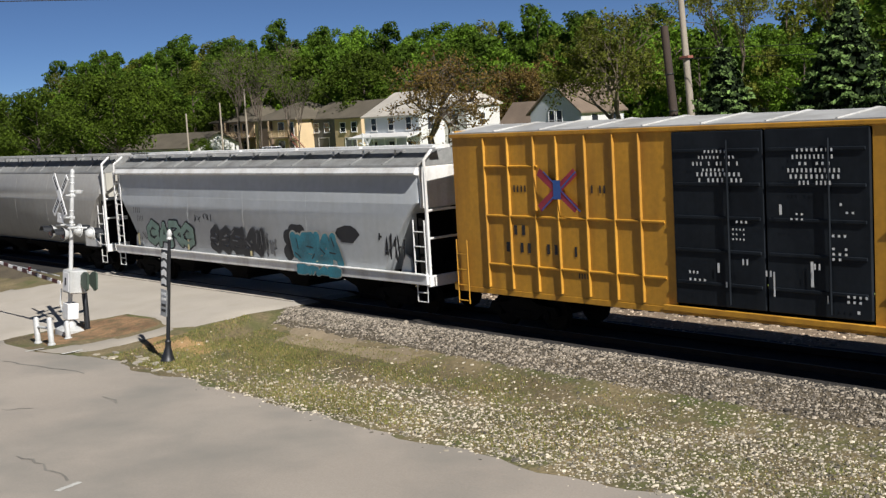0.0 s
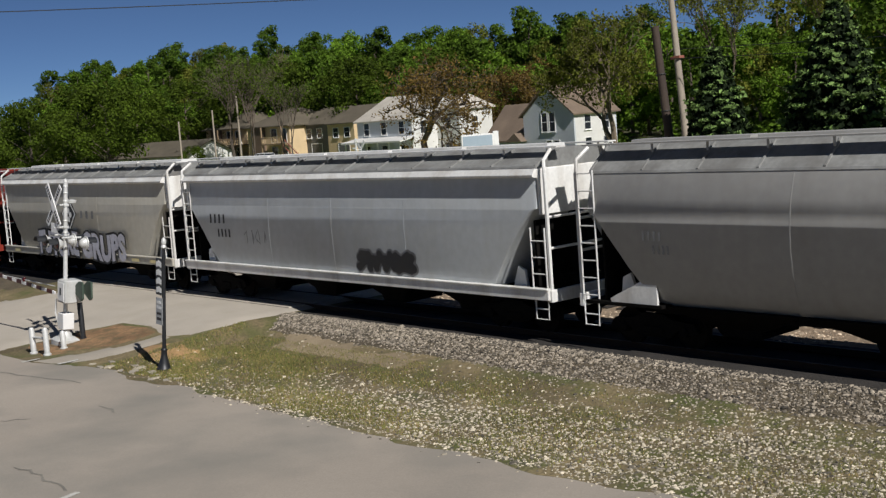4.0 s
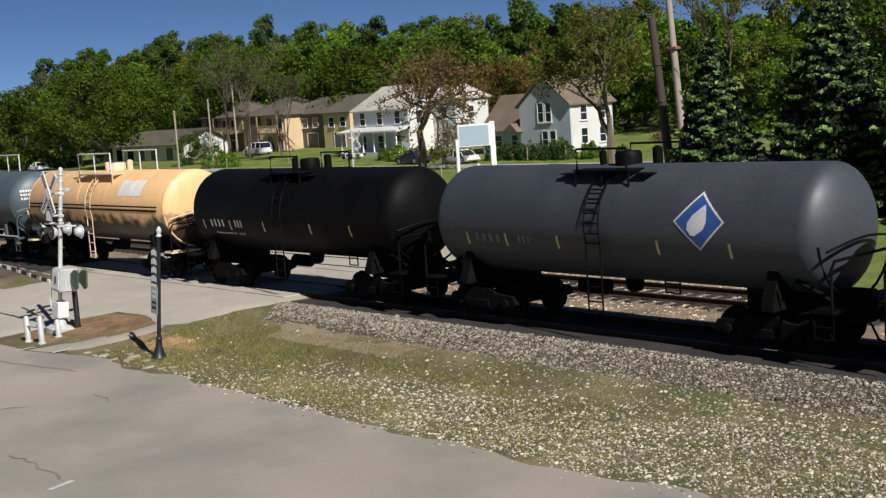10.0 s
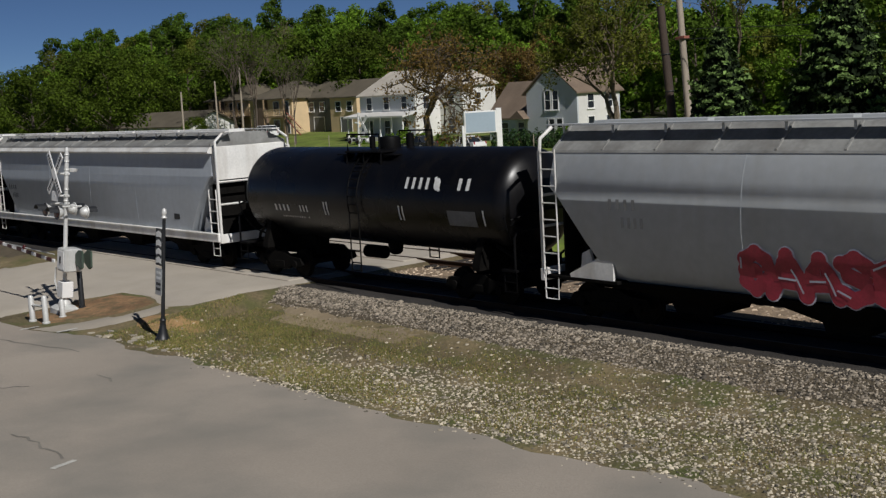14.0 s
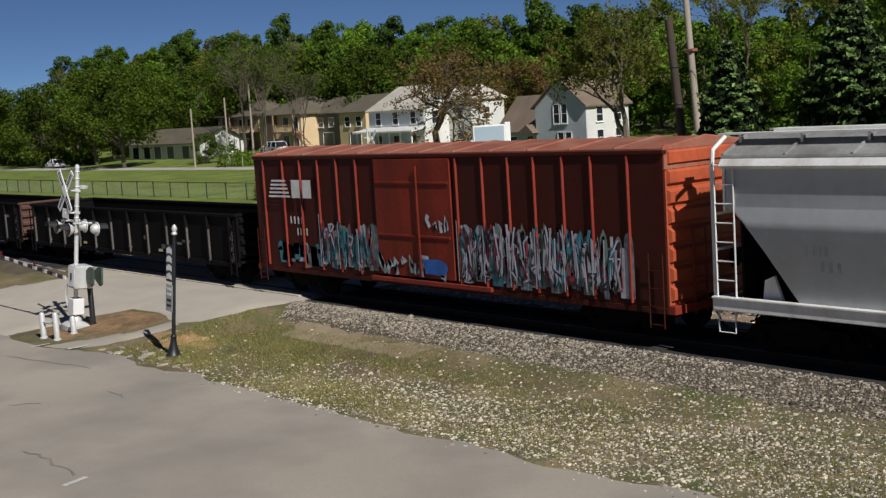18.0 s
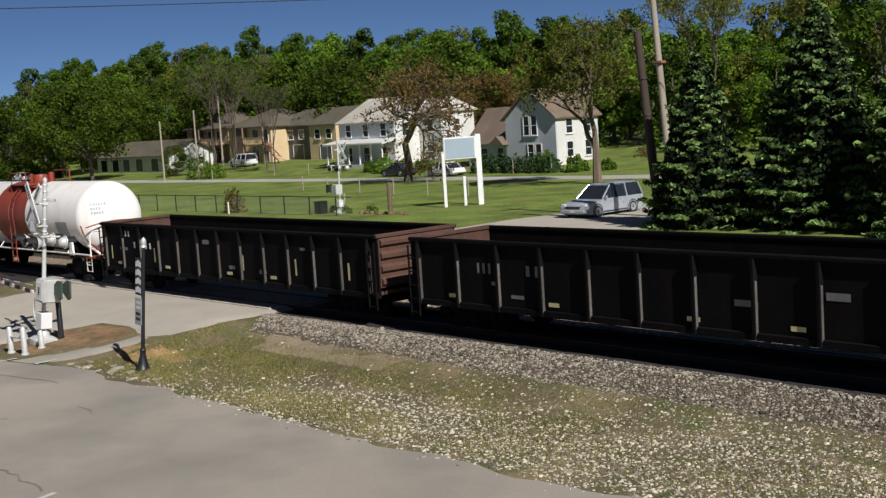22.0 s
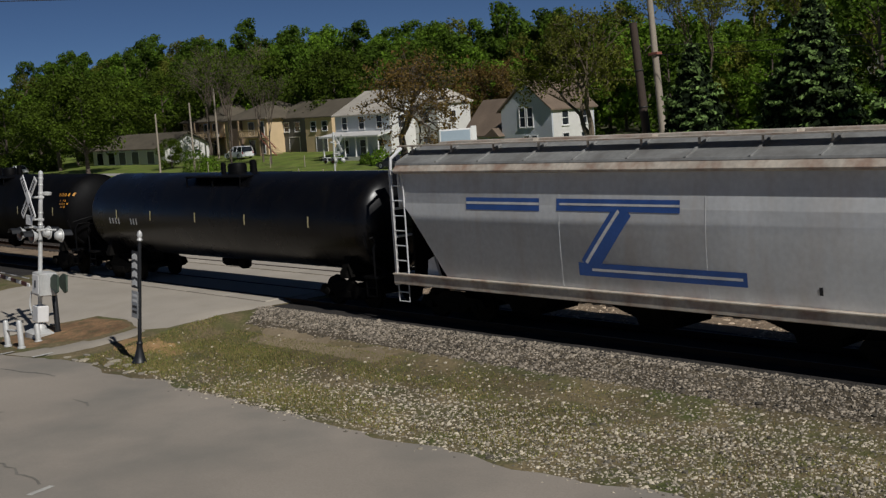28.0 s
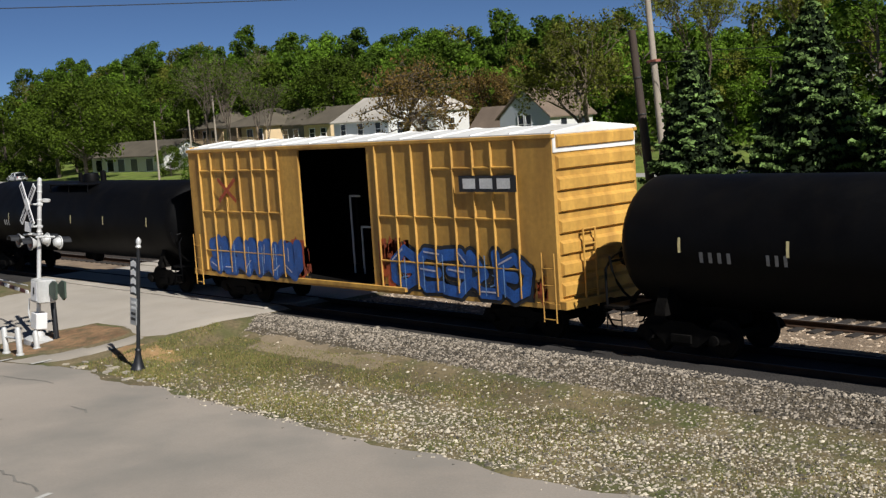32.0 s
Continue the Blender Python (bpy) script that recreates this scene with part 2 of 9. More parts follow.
# ---------------------------------------------------------------- mesh building
class Shape:
    """Vertices and faces of one mesh."""

    def __init__(self):
        self.v, self.f = [], []

    def add(self, vs, fs):
        k = len(self.v)
        self.v += [tuple(p) for p in vs]
        self.f += [tuple(i + k for i in q) for q in fs]
        return self

    def box(self, x0, x1, y0, y1, z0, z1, b=0.0):
        if b <= 0:
            return self.add([(x, y, z) for z in (z0, z1) for y in (y0, y1) for x in (x0, x1)],
                            [(0, 2, 3, 1), (4, 5, 7, 6), (0, 1, 5, 4), (2, 6, 7, 3), (0, 4, 6, 2), (1, 3, 7, 5)])
        b = min(b, (x1 - x0) / 2.01, (y1 - y0) / 2.01, (z1 - z0) / 2.01)
        pts = [(x, y) for x, y in ((x0 + b, y0), (x1 - b, y0), (x1, y0 + b), (x1, y1 - b), (x1 - b, y1), (x0 + b, y1), (x0, y1 - b), (x0, y0 + b))]
        cx, cy = (x0 + x1) / 2, (y0 + y1) / 2
        kx, ky = (x1 - x0 - 2 * b) / (x1 - x0), (y1 - y0 - 2 * b) / (y1 - y0)
        small = [(cx + (x - cx) * kx, cy + (y - cy) * ky) for x, y in pts]
        return self.loft([[(x, y, z0) for x, y in small], [(x, y, z0 + b) for x, y in pts],
                          [(x, y, z1 - b) for x, y in pts], [(x, y, z1) for x, y in small]])

    def loft(self, rings, closed=True, caps=True):
        n = len(rings[0])
        fs = []
        for j in range(len(rings) - 1):
            for i in range(n if closed else n - 1):
                a, c = j * n + i, j * n + (i + 1) % n
                fs.append((a, c, c + n, a + n))
        if caps and closed:
            fs.append(tuple(range(n - 1, -1, -1)))
            fs.append(tuple(range((len(rings) - 1) * n, len(rings) * n)))
        return self.add([p for r in rings for p in r], fs)

    def tube(self, pts, r, n=6, r2=None):
        pts = [Vector(p) for p in pts]
        rings = []
        for i, p in enumerate(pts):
            d = (pts[min(i + 1, len(pts) - 1)] - pts[max(i - 1, 0)]).normalized()
            u = d.orthogonal().normalized() if abs(d.z) > 0.9 else d.cross(Vector((0, 0, 1))).normalized()
            w = d.cross(u)
            rr = r if r2 is None else r + (r2 - r) * i / (len(pts) - 1)
            rings.append([p + (u * math.cos(k * 2 * math.pi / n) + w * math.sin(k * 2 * math.pi / n)) * rr for k in range(n)])
        return self.loft(rings)

    def prism(self, poly, axis, a, b):
        """A polygon in the two other axes, drawn out along one axis from a to b."""
        def put(p, q):
            return {"x": (q, p[0], p[1]), "y": (p[0], q, p[1]), "z": (p[0], p[1], q)}[axis]
        return self.loft([[put(p, a) for p in poly], [put(p, b) for p in poly]])

    def turned(self, prof, n, axis="x", c=(0, 0)):
        """A turned body: (along, radius) pairs round an axis through c."""
        rings = []
        for s, r in prof:
            ring = []
            for k in range(n):
                t = 2 * math.pi * k / n
                p, q = c[0] + r * math.cos(t), c[1] + r * math.sin(t)
                ring.append({"x": (s, p, q), "y": (p, s, q), "z": (p, q, s)}[axis])
            rings.append(ring)
        return self.loft(rings)

    def mesh(self, name, material, smooth=None):
        me = bpy.data.meshes.new(name)
        me.from_pydata(self.v, [], self.f)
        me.materials.append(material)
        if smooth is not None:
            me.polygons.foreach_set("use_smooth", [True] * len(me.polygons))
            me.set_sharp_from_angle(angle=radians(smooth))
        me.update()
        return me


def fix(me):
    """Turns all faces of a closed mesh outwards."""
    bm = bmesh.new()
    bm.from_mesh(me)
    bmesh.ops.recalc_face_normals(bm, faces=bm.faces)
    bm.to_mesh(me)
    bm.free()
    return me


def part(name, sh, material, parent=None, label="", smooth=35, at=None):
    me = sh if isinstance(sh, bpy.types.Mesh) else fix(sh.mesh(name, material, smooth))
    ob = new(name, me)
    if parent is not None:
        ob.parent = parent
    if at is not None:
        ob.matrix_basis = at
    if label:
        ob["label"] = label
    return ob


def thing(name, label, category, at=None, group="", kind=""):
    ob = new(name)
    ob.empty_display_size = 0.2
    if at is not None:
        ob.matrix_basis = at
    return tagged(ob, label, category, group, kind)


def solid(name, sh, material, label="", category="", group="", kind="", smooth=35, at=None):
    return tagged(part(name, sh, material, None, "", smooth, at), label, category, group, kind)


class Decal:
    """Paint on a car's near side, laid 8 mm off its skin; skin(z) gives the distance of the skin from the track's middle."""
    shift = 0.0          # from the plan's middle of the car to its true middle
    head = None          # a tank's half length, depth of head, radius and axis height

    def __init__(self, skin, lift=0.008):
        self.skin, self.lift, self.sh = skin, lift, Shape()

    def p(self, x, z):
        x, y = x + Decal.shift, self.skin(z)
        if Decal.head:
            half, deep, radius, zc = Decal.head
            u = min(0.98, (abs(x) - half + deep) / deep)
            if u > 0:
                y = math.sqrt(max(0.0004, radius ** 2 * (1 - u * u) - (z - zc) ** 2))
                return (x + math.copysign(0.01, x), -(y + self.lift), z)
        return (x, -(y + self.lift), z)

    def strip(self, zs, xl, xr):
        k = len(self.sh.v)
        self.lift += 0.0003
        for z, a, b in zip(zs, xl, xr):
            self.sh.v += [self.p(a, z), self.p(b, z)]
        for i in range(len(zs) - 1):
            j = k + 2 * i
            self.sh.f.append((j, j + 1, j + 3, j + 2))
        return self

    def rect(self, x0, x1, z0, z1, lean=0.0):
        n = max(1, int((z1 - z0) / 0.15))
        zs = [z0 + (z1 - z0) * i / n for i in range(n + 1)]
        return self.strip(zs, [x0 + lean * (z - z0) for z in zs], [x1 + lean * (z - z0) for z in zs])

    def oval(self, cx, cz, rx, rz, n=12):
        zs = [cz - rz * math.cos(math.pi * i / n) for i in range(n + 1)]
        w = [rx * math.sin(math.pi * i / n) + 0.001 for i in range(n + 1)]
        return self.strip(zs, [cx - q for q in w], [cx + q for q in w])

    def diamond(self, cx, cz, rx, rz, lean=0.0):
        zs = [cz + rz * (i / 6 - 1) for i in range(13)]
        w = [rx * (1 - abs(z - cz) / rz) + 0.001 for z in zs]
        return self.strip(zs, [cx - q + lean * (z - cz) for q, z in zip(w, zs)], [cx + q + lean * (z - cz) for q, z in zip(w, zs)])

    def stroke(self, pts, w):
        """A painted line of width w through (x, z) points."""
        k = len(self.sh.v)
        self.lift += 0.0003
        fine = []
        for (a, b), (c, d) in zip(pts, pts[1:]):
            m = max(1, int(abs(d - b) / 0.15))
            fine += [(a + (c - a) * i / m, b + (d - b) * i / m) for i in range(m)]
        fine.append(pts[-1])
        for i, (x, z) in enumerate(fine):
            a, b = fine[max(i - 1, 0)], fine[min(i + 1, len(fine) - 1)]
            dx, dz = b[0] - a[0], b[1] - a[1]
            q = math.hypot(dx, dz) or 1
            ox, oz = -dz / q * w / 2, dx / q * w / 2
            self.sh.v += [self.p(x + ox, z + oz), self.p(x - ox, z - oz)]
        for i in range(len(fine) - 1):
            j = k + 2 * i
            self.sh.f.append((j, j + 1, j + 3, j + 2))
        return self

    def rope(self, pts, w):
        """A painted line with rounded bends and ends."""
        self.stroke(pts, w)
        for x, z in pts:
            self.oval(x, z, w / 2, w / 2, 6)
        return self

    def bars(self, x, z, w, h, count, gap=0.35, seed=1):
        """A line of lettering too small to read: plain bars."""
        r = random.Random(seed)
        step = w / count
        for i in range(count):
            if r.random() < 0.9:
                self.rect(x + i * step, x + i * step + step * (0.85 - gap), z, z + h)
        return self

    def put(self, name, material, parent, label=""):
        return part(name, self.sh.mesh(name, material, 60), material, parent, label)


# ---------------------------------------------------------------- the ground, the tracks and the roads
TRACK_Y = 1.5


def smooth_step(a, b, x):
    t = np.clip((x - a) / (b - a), 0.0, 1.0)
    return t * t * (3 - 2 * t)


def ground_z(x, y):
    """Height of the ground: street level, a low bed under the tracks, the lawn, then the wooded hill."""
    x, y = np.asarray(x, float), np.asarray(y, float)
    bed = smooth_step(-2.6, -0.6, y) * (1 - smooth_step(8.2, 10.5, y))
    cross = smooth_step(-7.0, -0.9, y) * (1 - smooth_step(9.0, 16.0, y)) * smooth_step(-52.0, -48.0, x) * (1 - smooth_step(-31.3, -30.5, x))
    z = -0.62 + np.maximum(0.32 * bed, 0.52 * cross)
    z = z + 0.06 * np.clip(y - 63.0, 0.0, 60.0)
    crest = np.interp(x, [-400, -290, -206, -173, -113, -60], [7.0, 11.0, 8.0, 5.5, 0.5, 0.0])
    z = z + crest * smooth_step(88.0, 140.0, y)
    return z


def sheet(name, xs, ys, material, lift=0.0, keep=None, label="", category="", kind="structure", wobble=0.0):
    X, Y = np.meshgrid(xs, ys)
    Z = ground_z(X, Y) + lift
    if wobble:
        for i in range(Z.shape[0]):
            for j in range(Z.shape[1]):
                Z[i, j] += wobble * noise.noise((X[i, j] * 1.3, Y[i, j] * 1.3, 3.0))
    nx = len(xs)
    vs = np.stack([X, Y, Z], -1).reshape(-1, 3)
    fs = [(j * nx + i, j * nx + i + 1, (j + 1) * nx + i + 1, (j + 1) * nx + i) for j in range(len(ys) - 1) for i in range(nx - 1)
          if keep is None or keep((xs[i] + xs[i + 1]) / 2, (ys[j] + ys[j + 1]) / 2)]
    me = bpy.data.meshes.new(name)
    me.from_pydata(vs.tolist(), [], fs)
    me.materials.append(material)
    me.polygons.foreach_set("use_smooth", [True] * len(me.polygons))
    return tagged(new(name, me), label, category, kind=kind)


M_GROUND = mat("dry_grass_and_dirt", (0.155, 0.12, 0.062), 0.95, 0, 0.4, 0.5, 11, 1.0, (0.075, 0.09, 0.02), 0.95, bumpdist=0.05)
M_LAWN = mat("spring_lawn", (0.115, 0.165, 0.018), 0.9, 0, 0.42, 0.3, 3.5, 0.5, (0.21, 0.2, 0.055), 0.6, bumpdist=0.06)
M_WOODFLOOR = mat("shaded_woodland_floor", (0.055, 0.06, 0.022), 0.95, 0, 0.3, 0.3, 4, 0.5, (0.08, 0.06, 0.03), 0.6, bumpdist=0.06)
M_STREET = mat("pale_worn_asphalt", (0.325, 0.283, 0.236), 0.9, 0, 0.10, 0.16, 26, 0.35, (0.20, 0.19, 0.165), 0.75)
M_PAD = mat("pale_crossing_concrete", (0.41, 0.365, 0.305), 0.9, 0, 0.08, 0.4, 24, 0.2, (0.35, 0.31, 0.25), 0.6)
M_FARROAD = mat("far_road_asphalt", (0.38, 0.36, 0.33), 0.9, 0, 0.1, 0.2, 8, 0.1)
M_WALKWAY = mat("sidewalk_concrete", (0.35, 0.31, 0.255), 0.9, 0, 0.1, 0.6, 20, 0.2)
# near black for oily dirt and for the train's shade painted in
M_BALLASTSHADE = mat("ballast_bed", (0.028, 0.024, 0.021), 0.95, 0, 0.35, 1.2, 16, 1.0, (0.03, 0.024, 0.018), 0.5, bumpdist=0.06)
M_SHOULDER = mat("dusty_gravel_slope", (0.10, 0.078, 0.05), 0.95, 0, 0.35, 1.2, 16, 1.0, (0.09, 0.075, 0.045), 0.6, bumpdist=0.06)
M_STONEMID = mat("sun_bleached_tan_ballast", (0.42, 0.33, 0.24), 0.9, 0, 0.15, 3, 30, 0.3, island=0.7)
M_MIDBED = mat("tan_ballast_bed", (0.26, 0.19, 0.125), 0.95, 0, 0.3, 1.2, 16, 1.0, (0.16, 0.11, 0.07), 0.6, bumpdist=0.06)
M_STONESHOULDER = mat("dusty_ballast_stone", (0.235, 0.20, 0.155), 0.9, 0, 0.15, 3, 30, 0.3, island=0.85)
M_DRY = mat("dried_orange_grass", (0.38, 0.23, 0.105), 0.95, 0, 0.25, 1.2, 14, 0.7, (0.22, 0.17, 0.07), 0.7, bumpdist=0.03)
M_DUST = mat("dusty_bare_earth", (0.25, 0.195, 0.125), 0.95, 0, 0.2, 0.8, 16, 0.5, (0.2, 0.155, 0.09), 0.8, bumpdist=0.03)
M_STONE = mat("crushed_limestone", (0.36, 0.315, 0.24), 0.9, 0, 0.15, 3, 30, 0.3, island=0.85)
M_RAIL = mat("rusty_rail", (0.05, 0.03, 0.02), 0.85, 0, 0.2, 3, 30, 0.1, spec=0.1)
M_RAILTOP = mat("polished_rail_head", (0.16, 0.14, 0.125), 0.6, 0.2, 0.1, 3, 30, 0.05, spec=0.2)
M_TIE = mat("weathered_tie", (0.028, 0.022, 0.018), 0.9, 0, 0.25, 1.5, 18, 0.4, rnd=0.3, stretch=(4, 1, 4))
M_MULCH = mat("orange_brown_mulch", (0.24, 0.14, 0.07), 0.95, 0, 0.4, 1.5, 14, 0.8, (0.10, 0.085, 0.04), 0.95, bumpdist=0.04)

far = [-2500, -1200, -700, -450]
gx = np.array(far + list(np.arange(-330, -60, 10)) + list(np.arange(-60, 12, 0.6)) + [20, 40, 80, 160, 400, 1000, 2500], float)
gy = np.array([-2500, -900, -300, -100, -50, -30] + list(np.arange(-22, 17, 0.55)) + list(np.arange(17, 120, 4)) + list(np.arange(120, 280, 20)) + [400, 800, 2500], float)
NEAR = lambda x, y: y < 10.0
sheet("ground", gx, gy, M_GROUND, 0.0, NEAR, "patchy dry grass and bare dirt beside the tracks", "ground", wobble=0.02)
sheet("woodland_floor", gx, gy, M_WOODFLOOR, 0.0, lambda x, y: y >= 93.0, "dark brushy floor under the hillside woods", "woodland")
sheet("lawn", gx, gy, M_LAWN, 0.0, lambda x, y: 10.0 <= y < 93.0, "bright green lawn rising to the houses", "lawn")


def region(name, edge, material, lift, label, category, step=0.6, thick=0.0):
    """A surface over the ground inside a closed outline; edge: corners of the outline."""
    e = np.array(edge)

    def inside(x, y):
        c = False
        for (x0, y0), (x1, y1) in zip(edge, edge[1:] + edge[:1]):
            if (y0 > y) != (y1 > y) and x < (x1 - x0) * (y - y0) / (y1 - y0) + x0:
                c = not c
        return c
    x0, y0 = e.min(0)
    x1, y1 = e.max(0)
    bm = bmesh.new()
    vs = [bm.verts.new((x, y, 0)) for x, y in edge]
    bm.faces.new(vs)
    for axis, a, b in ((0, x0, x1), (1, y0, y1)):
        for c in np.arange(a + step, b, step):
            co, no = [0, 0, 0], [0, 0, 0]
            co[axis], no[axis] = c, 1
            bmesh.ops.bisect_plane(bm, geom=bm.verts[:] + bm.edges[:] + bm.faces[:], plane_co=co, plane_no=no)
    for v in bm.verts:
        v.co.z = float(ground_z(v.co.x, v.co.y)) + (lift if not v.is_boundary else min(lift, -0.004))
    bmesh.ops.recalc_face_normals(bm, faces=bm.faces)
    for f in bm.faces:
        f.smooth = True
    if sum(f.normal.z for f in bm.faces) < 0:
        bmesh.ops.reverse_faces(bm, faces=bm.faces)
    if thick:
        r = bmesh.ops.extrude_face_region(bm, geom=bm.faces[:])
        for v in [g for g in r["geom"] if isinstance(g, bmesh.types.BMVert)]:
            v.co.z += thick
    me = bpy.data.meshes.new(name)
    bm.to_mesh(me)
    bm.free()
    me.materials.append(material)
    return tagged(new(name, me), label, category, kind="structure")


def ragged(pts, amp, step, seed):
    """An outline with a worn, uneven edge."""
    r = random.Random(seed)
    out = []
    for (x0, y0), (x1, y1) in zip(pts, pts[1:]):
        n = max(1, int(math.hypot(x1 - x0, y1 - y0) / step))
        for i in range(n):
            out.append((x0 + (x1 - x0) * i / n + r.uniform(-amp, amp), y0 + (y1 - y0) * i / n + r.uniform(-amp, amp)))
    return out + [pts[-1]]


EDGE = [(-400, -7.3), (-60, -7.3), (-36.9, -7.2), (-34.2, -7.2), (-32.9, -6.95), (-32.2, -6.5), (-30.8, -6.45), (-28.9, -6.5), (-27.5, -6.3), (-25.7, -6.45), (-23.6, -6.5), (-21.4, -6.45), (-19.7, -6.33),
        (-17.9, -6.36), (-16.0, -6.2), (-14.2, -6.2), (-12.7, -6.1), (-10.9, -5.85), (-4.0, -5.4), (60, -5.4)]
region("street", [(-400, -40)] + ragged(EDGE[:2], 0, 50, 1) + ragged(EDGE[2:], 0.09, 0.45, 2) + [(60, -40)], M_STREET, 0.03, "pale worn asphalt street with faint cracks", "street", 2.5)
region("crossing_road", [(-47.6, -7.3), (-46.3, -3.6), (-45.3, -2.3), (-45.1, -1.2), (-46.4, -0.3), (-48.6, 0.6), (-49.0, 9.5), (-49.0, 16.0), (-50.0, 29.0), (-48.0, 37.0), (-46.5, 60.0), (-38.5, 60.0), (-39.0, 30.0), (-37.0, 14.0), (-31.3, 9.5), (-31.2, 0.6), (-31.25, -0.4), (-31.1, -1.7), (-31.5, -2.75), (-31.85, -3.85), (-32.7, -3.75), (-33.2, -3.65), (-34.3, -3.3),
                         (-36.0, -3.4), (-36.75, -4.5), (-36.85, -5.4), (-37.05, -6.3), (-36.95, -7.3)], M_PAD, 0.045, "pale concrete road over the level crossing", "road", 0.8)
region("far_road", [(-420, 56), (-160, 56.5), (-75, 58.5), (-20, 61.5), (60, 66), (60, 72), (-20, 67), (-75, 64), (-160, 62), (-420, 62)], M_FARROAD, 0.03, "sun-bleached road below the houses", "road", 5)
region("sidewalk", [(-34.2, -7.25), (-32.95, -7.0), (-32.3, -6.2), (-32.15, -5.3), (-31.85, -3.8), (-32.7, -3.72), (-33.0, -4.8), (-33.6, -5.85), (-34.0, -6.75)], M_WALKWAY, 0.04, "short concrete sidewalk beside the crossing", "sidewalk", 0.5)
region("mulch_bed", ragged([(-34.6, -6.6), (-36.9, -6.3), (-36.7, -5.4), (-36.6, -4.5), (-36.0, -3.5), (-34.3, -3.4), (-33.2, -3.75), (-33.3, -4.6), (-33.8, -5.5), (-34.2, -6.2), (-34.5, -6.6)], 0.1, 0.35, 4)[:-1], M_MULCH, 0.03, "patchy orange-brown mulch and weeds round the crossing mast", "mulch", 0.5)
region("dry_patch", ragged([(-32.0, -5.2), (-32.1, -4.7), (-30.7, -3.6), (-29.7, -3.9), (-29.0, -4.4), (-30.0, -4.9), (-30.5, -5.5), (-31.9, -5.3)], 0.18, 0.35, 5)[:-1], M_DRY, 0.016, "dried-out orange grass patch", "grass", 0.5)
region("bare_patch", ragged([(-29.4, -2.2), (-29.2, -1.35), (-27.0, -1.4), (-25.2, -1.55), (-23.0, -1.8), (-22.4, -2.3), (-25.3, -2.6), (-27.6, -2.75), (-29.2, -2.3)], 0.3, 0.3, 6)[:-1], M_DUST, 0.012, "dusty pale bare earth beside the ballast", "earth", 0.5)


def street_line(name, pts, width, material, label, category):
    """A thin line lying on the street through the given places."""
    sh = Shape()
    for i, (x, y) in enumerate(pts):
        a, b = pts[max(i - 1, 0)], pts[min(i + 1, len(pts) - 1)]
        dx, dy = b[0] - a[0], b[1] - a[1]
        q = math.hypot(dx, dy) or 1
        w = width * (0.5 if width > 0.08 else 0.3 + 0.35 * abs(math.sin(i * 2.3)))
        z = float(ground_z(x, y)) + 0.036
        sh.v += [(x - dy / q * w, y + dx / q * w, z), (x + dy / q * w, y - dx / q * w, z)]
    sh.f += [(2 * i, 2 * i + 1, 2 * i + 3, 2 * i + 2) for i in range(len(pts) - 1)]
    tagged(new(name, sh.mesh(name, material)), label, category, kind="structure")


def wander(a, b, n, amp, seed):
    r = random.Random(seed)
    return [(a[0] + (b[0] - a[0]) * i / n + r.uniform(-amp, amp), a[1] + (b[1] - a[1]) * i / n + r.uniform(-amp, amp)) for i in range(n + 1)]


M_CRACK = mat("tarred_crack", (0.19, 0.175, 0.15), 0.9, 0, 0.2, 2, 20, 0.2)
M_WORNPAINT = mat("worn_white_road_paint", (0.55, 0.54, 0.50), 0.85, 0, 0.15, 3, 22, 0.2, (0.33, 0.30, 0.25), 0.8)
street_line("street_crack", wander((-33.27, -8.53), (-29.49, -7.78), 8, 0.09, 60), 0.05, M_CRACK, "dark crack in the street asphalt", "crack")
street_line("street_crack", wander((-27.27, -10.82), (-26.77, -10.23), 4, 0.09, 61), 0.05, M_CRACK, "dark crack in the street asphalt", "crack")
street_line("street_crack", wander((-23.09, -12.09), (-20.52, -12.13), 9, 0.09, 62), 0.05, M_CRACK, "dark crack in the street asphalt", "crack")
street_line("street_crack", wander((-26.55, -8.69), (-25.52, -8.77), 3, 0.09, 63), 0.05, M_CRACK, "dark crack in the street asphalt", "crack")
street_line("road_paint", wander((-34.16, -7.5), (-34.18, -6.96), 4, 0.02, 70), 0.13, M_WORNPAINT, "worn white paint dash on the street", "road paint")
street_line("road_paint", wander((-32.77, -7.02), (-32.79, -6.41), 4, 0.02, 70), 0.13, M_WORNPAINT, "worn white paint dash on the street", "road paint")
street_line("road_paint", wander((-20.14, -12.56), (-20.32, -12.06), 4, 0.02, 70), 0.13, M_WORNPAINT, "worn white paint dash on the street", "road paint")


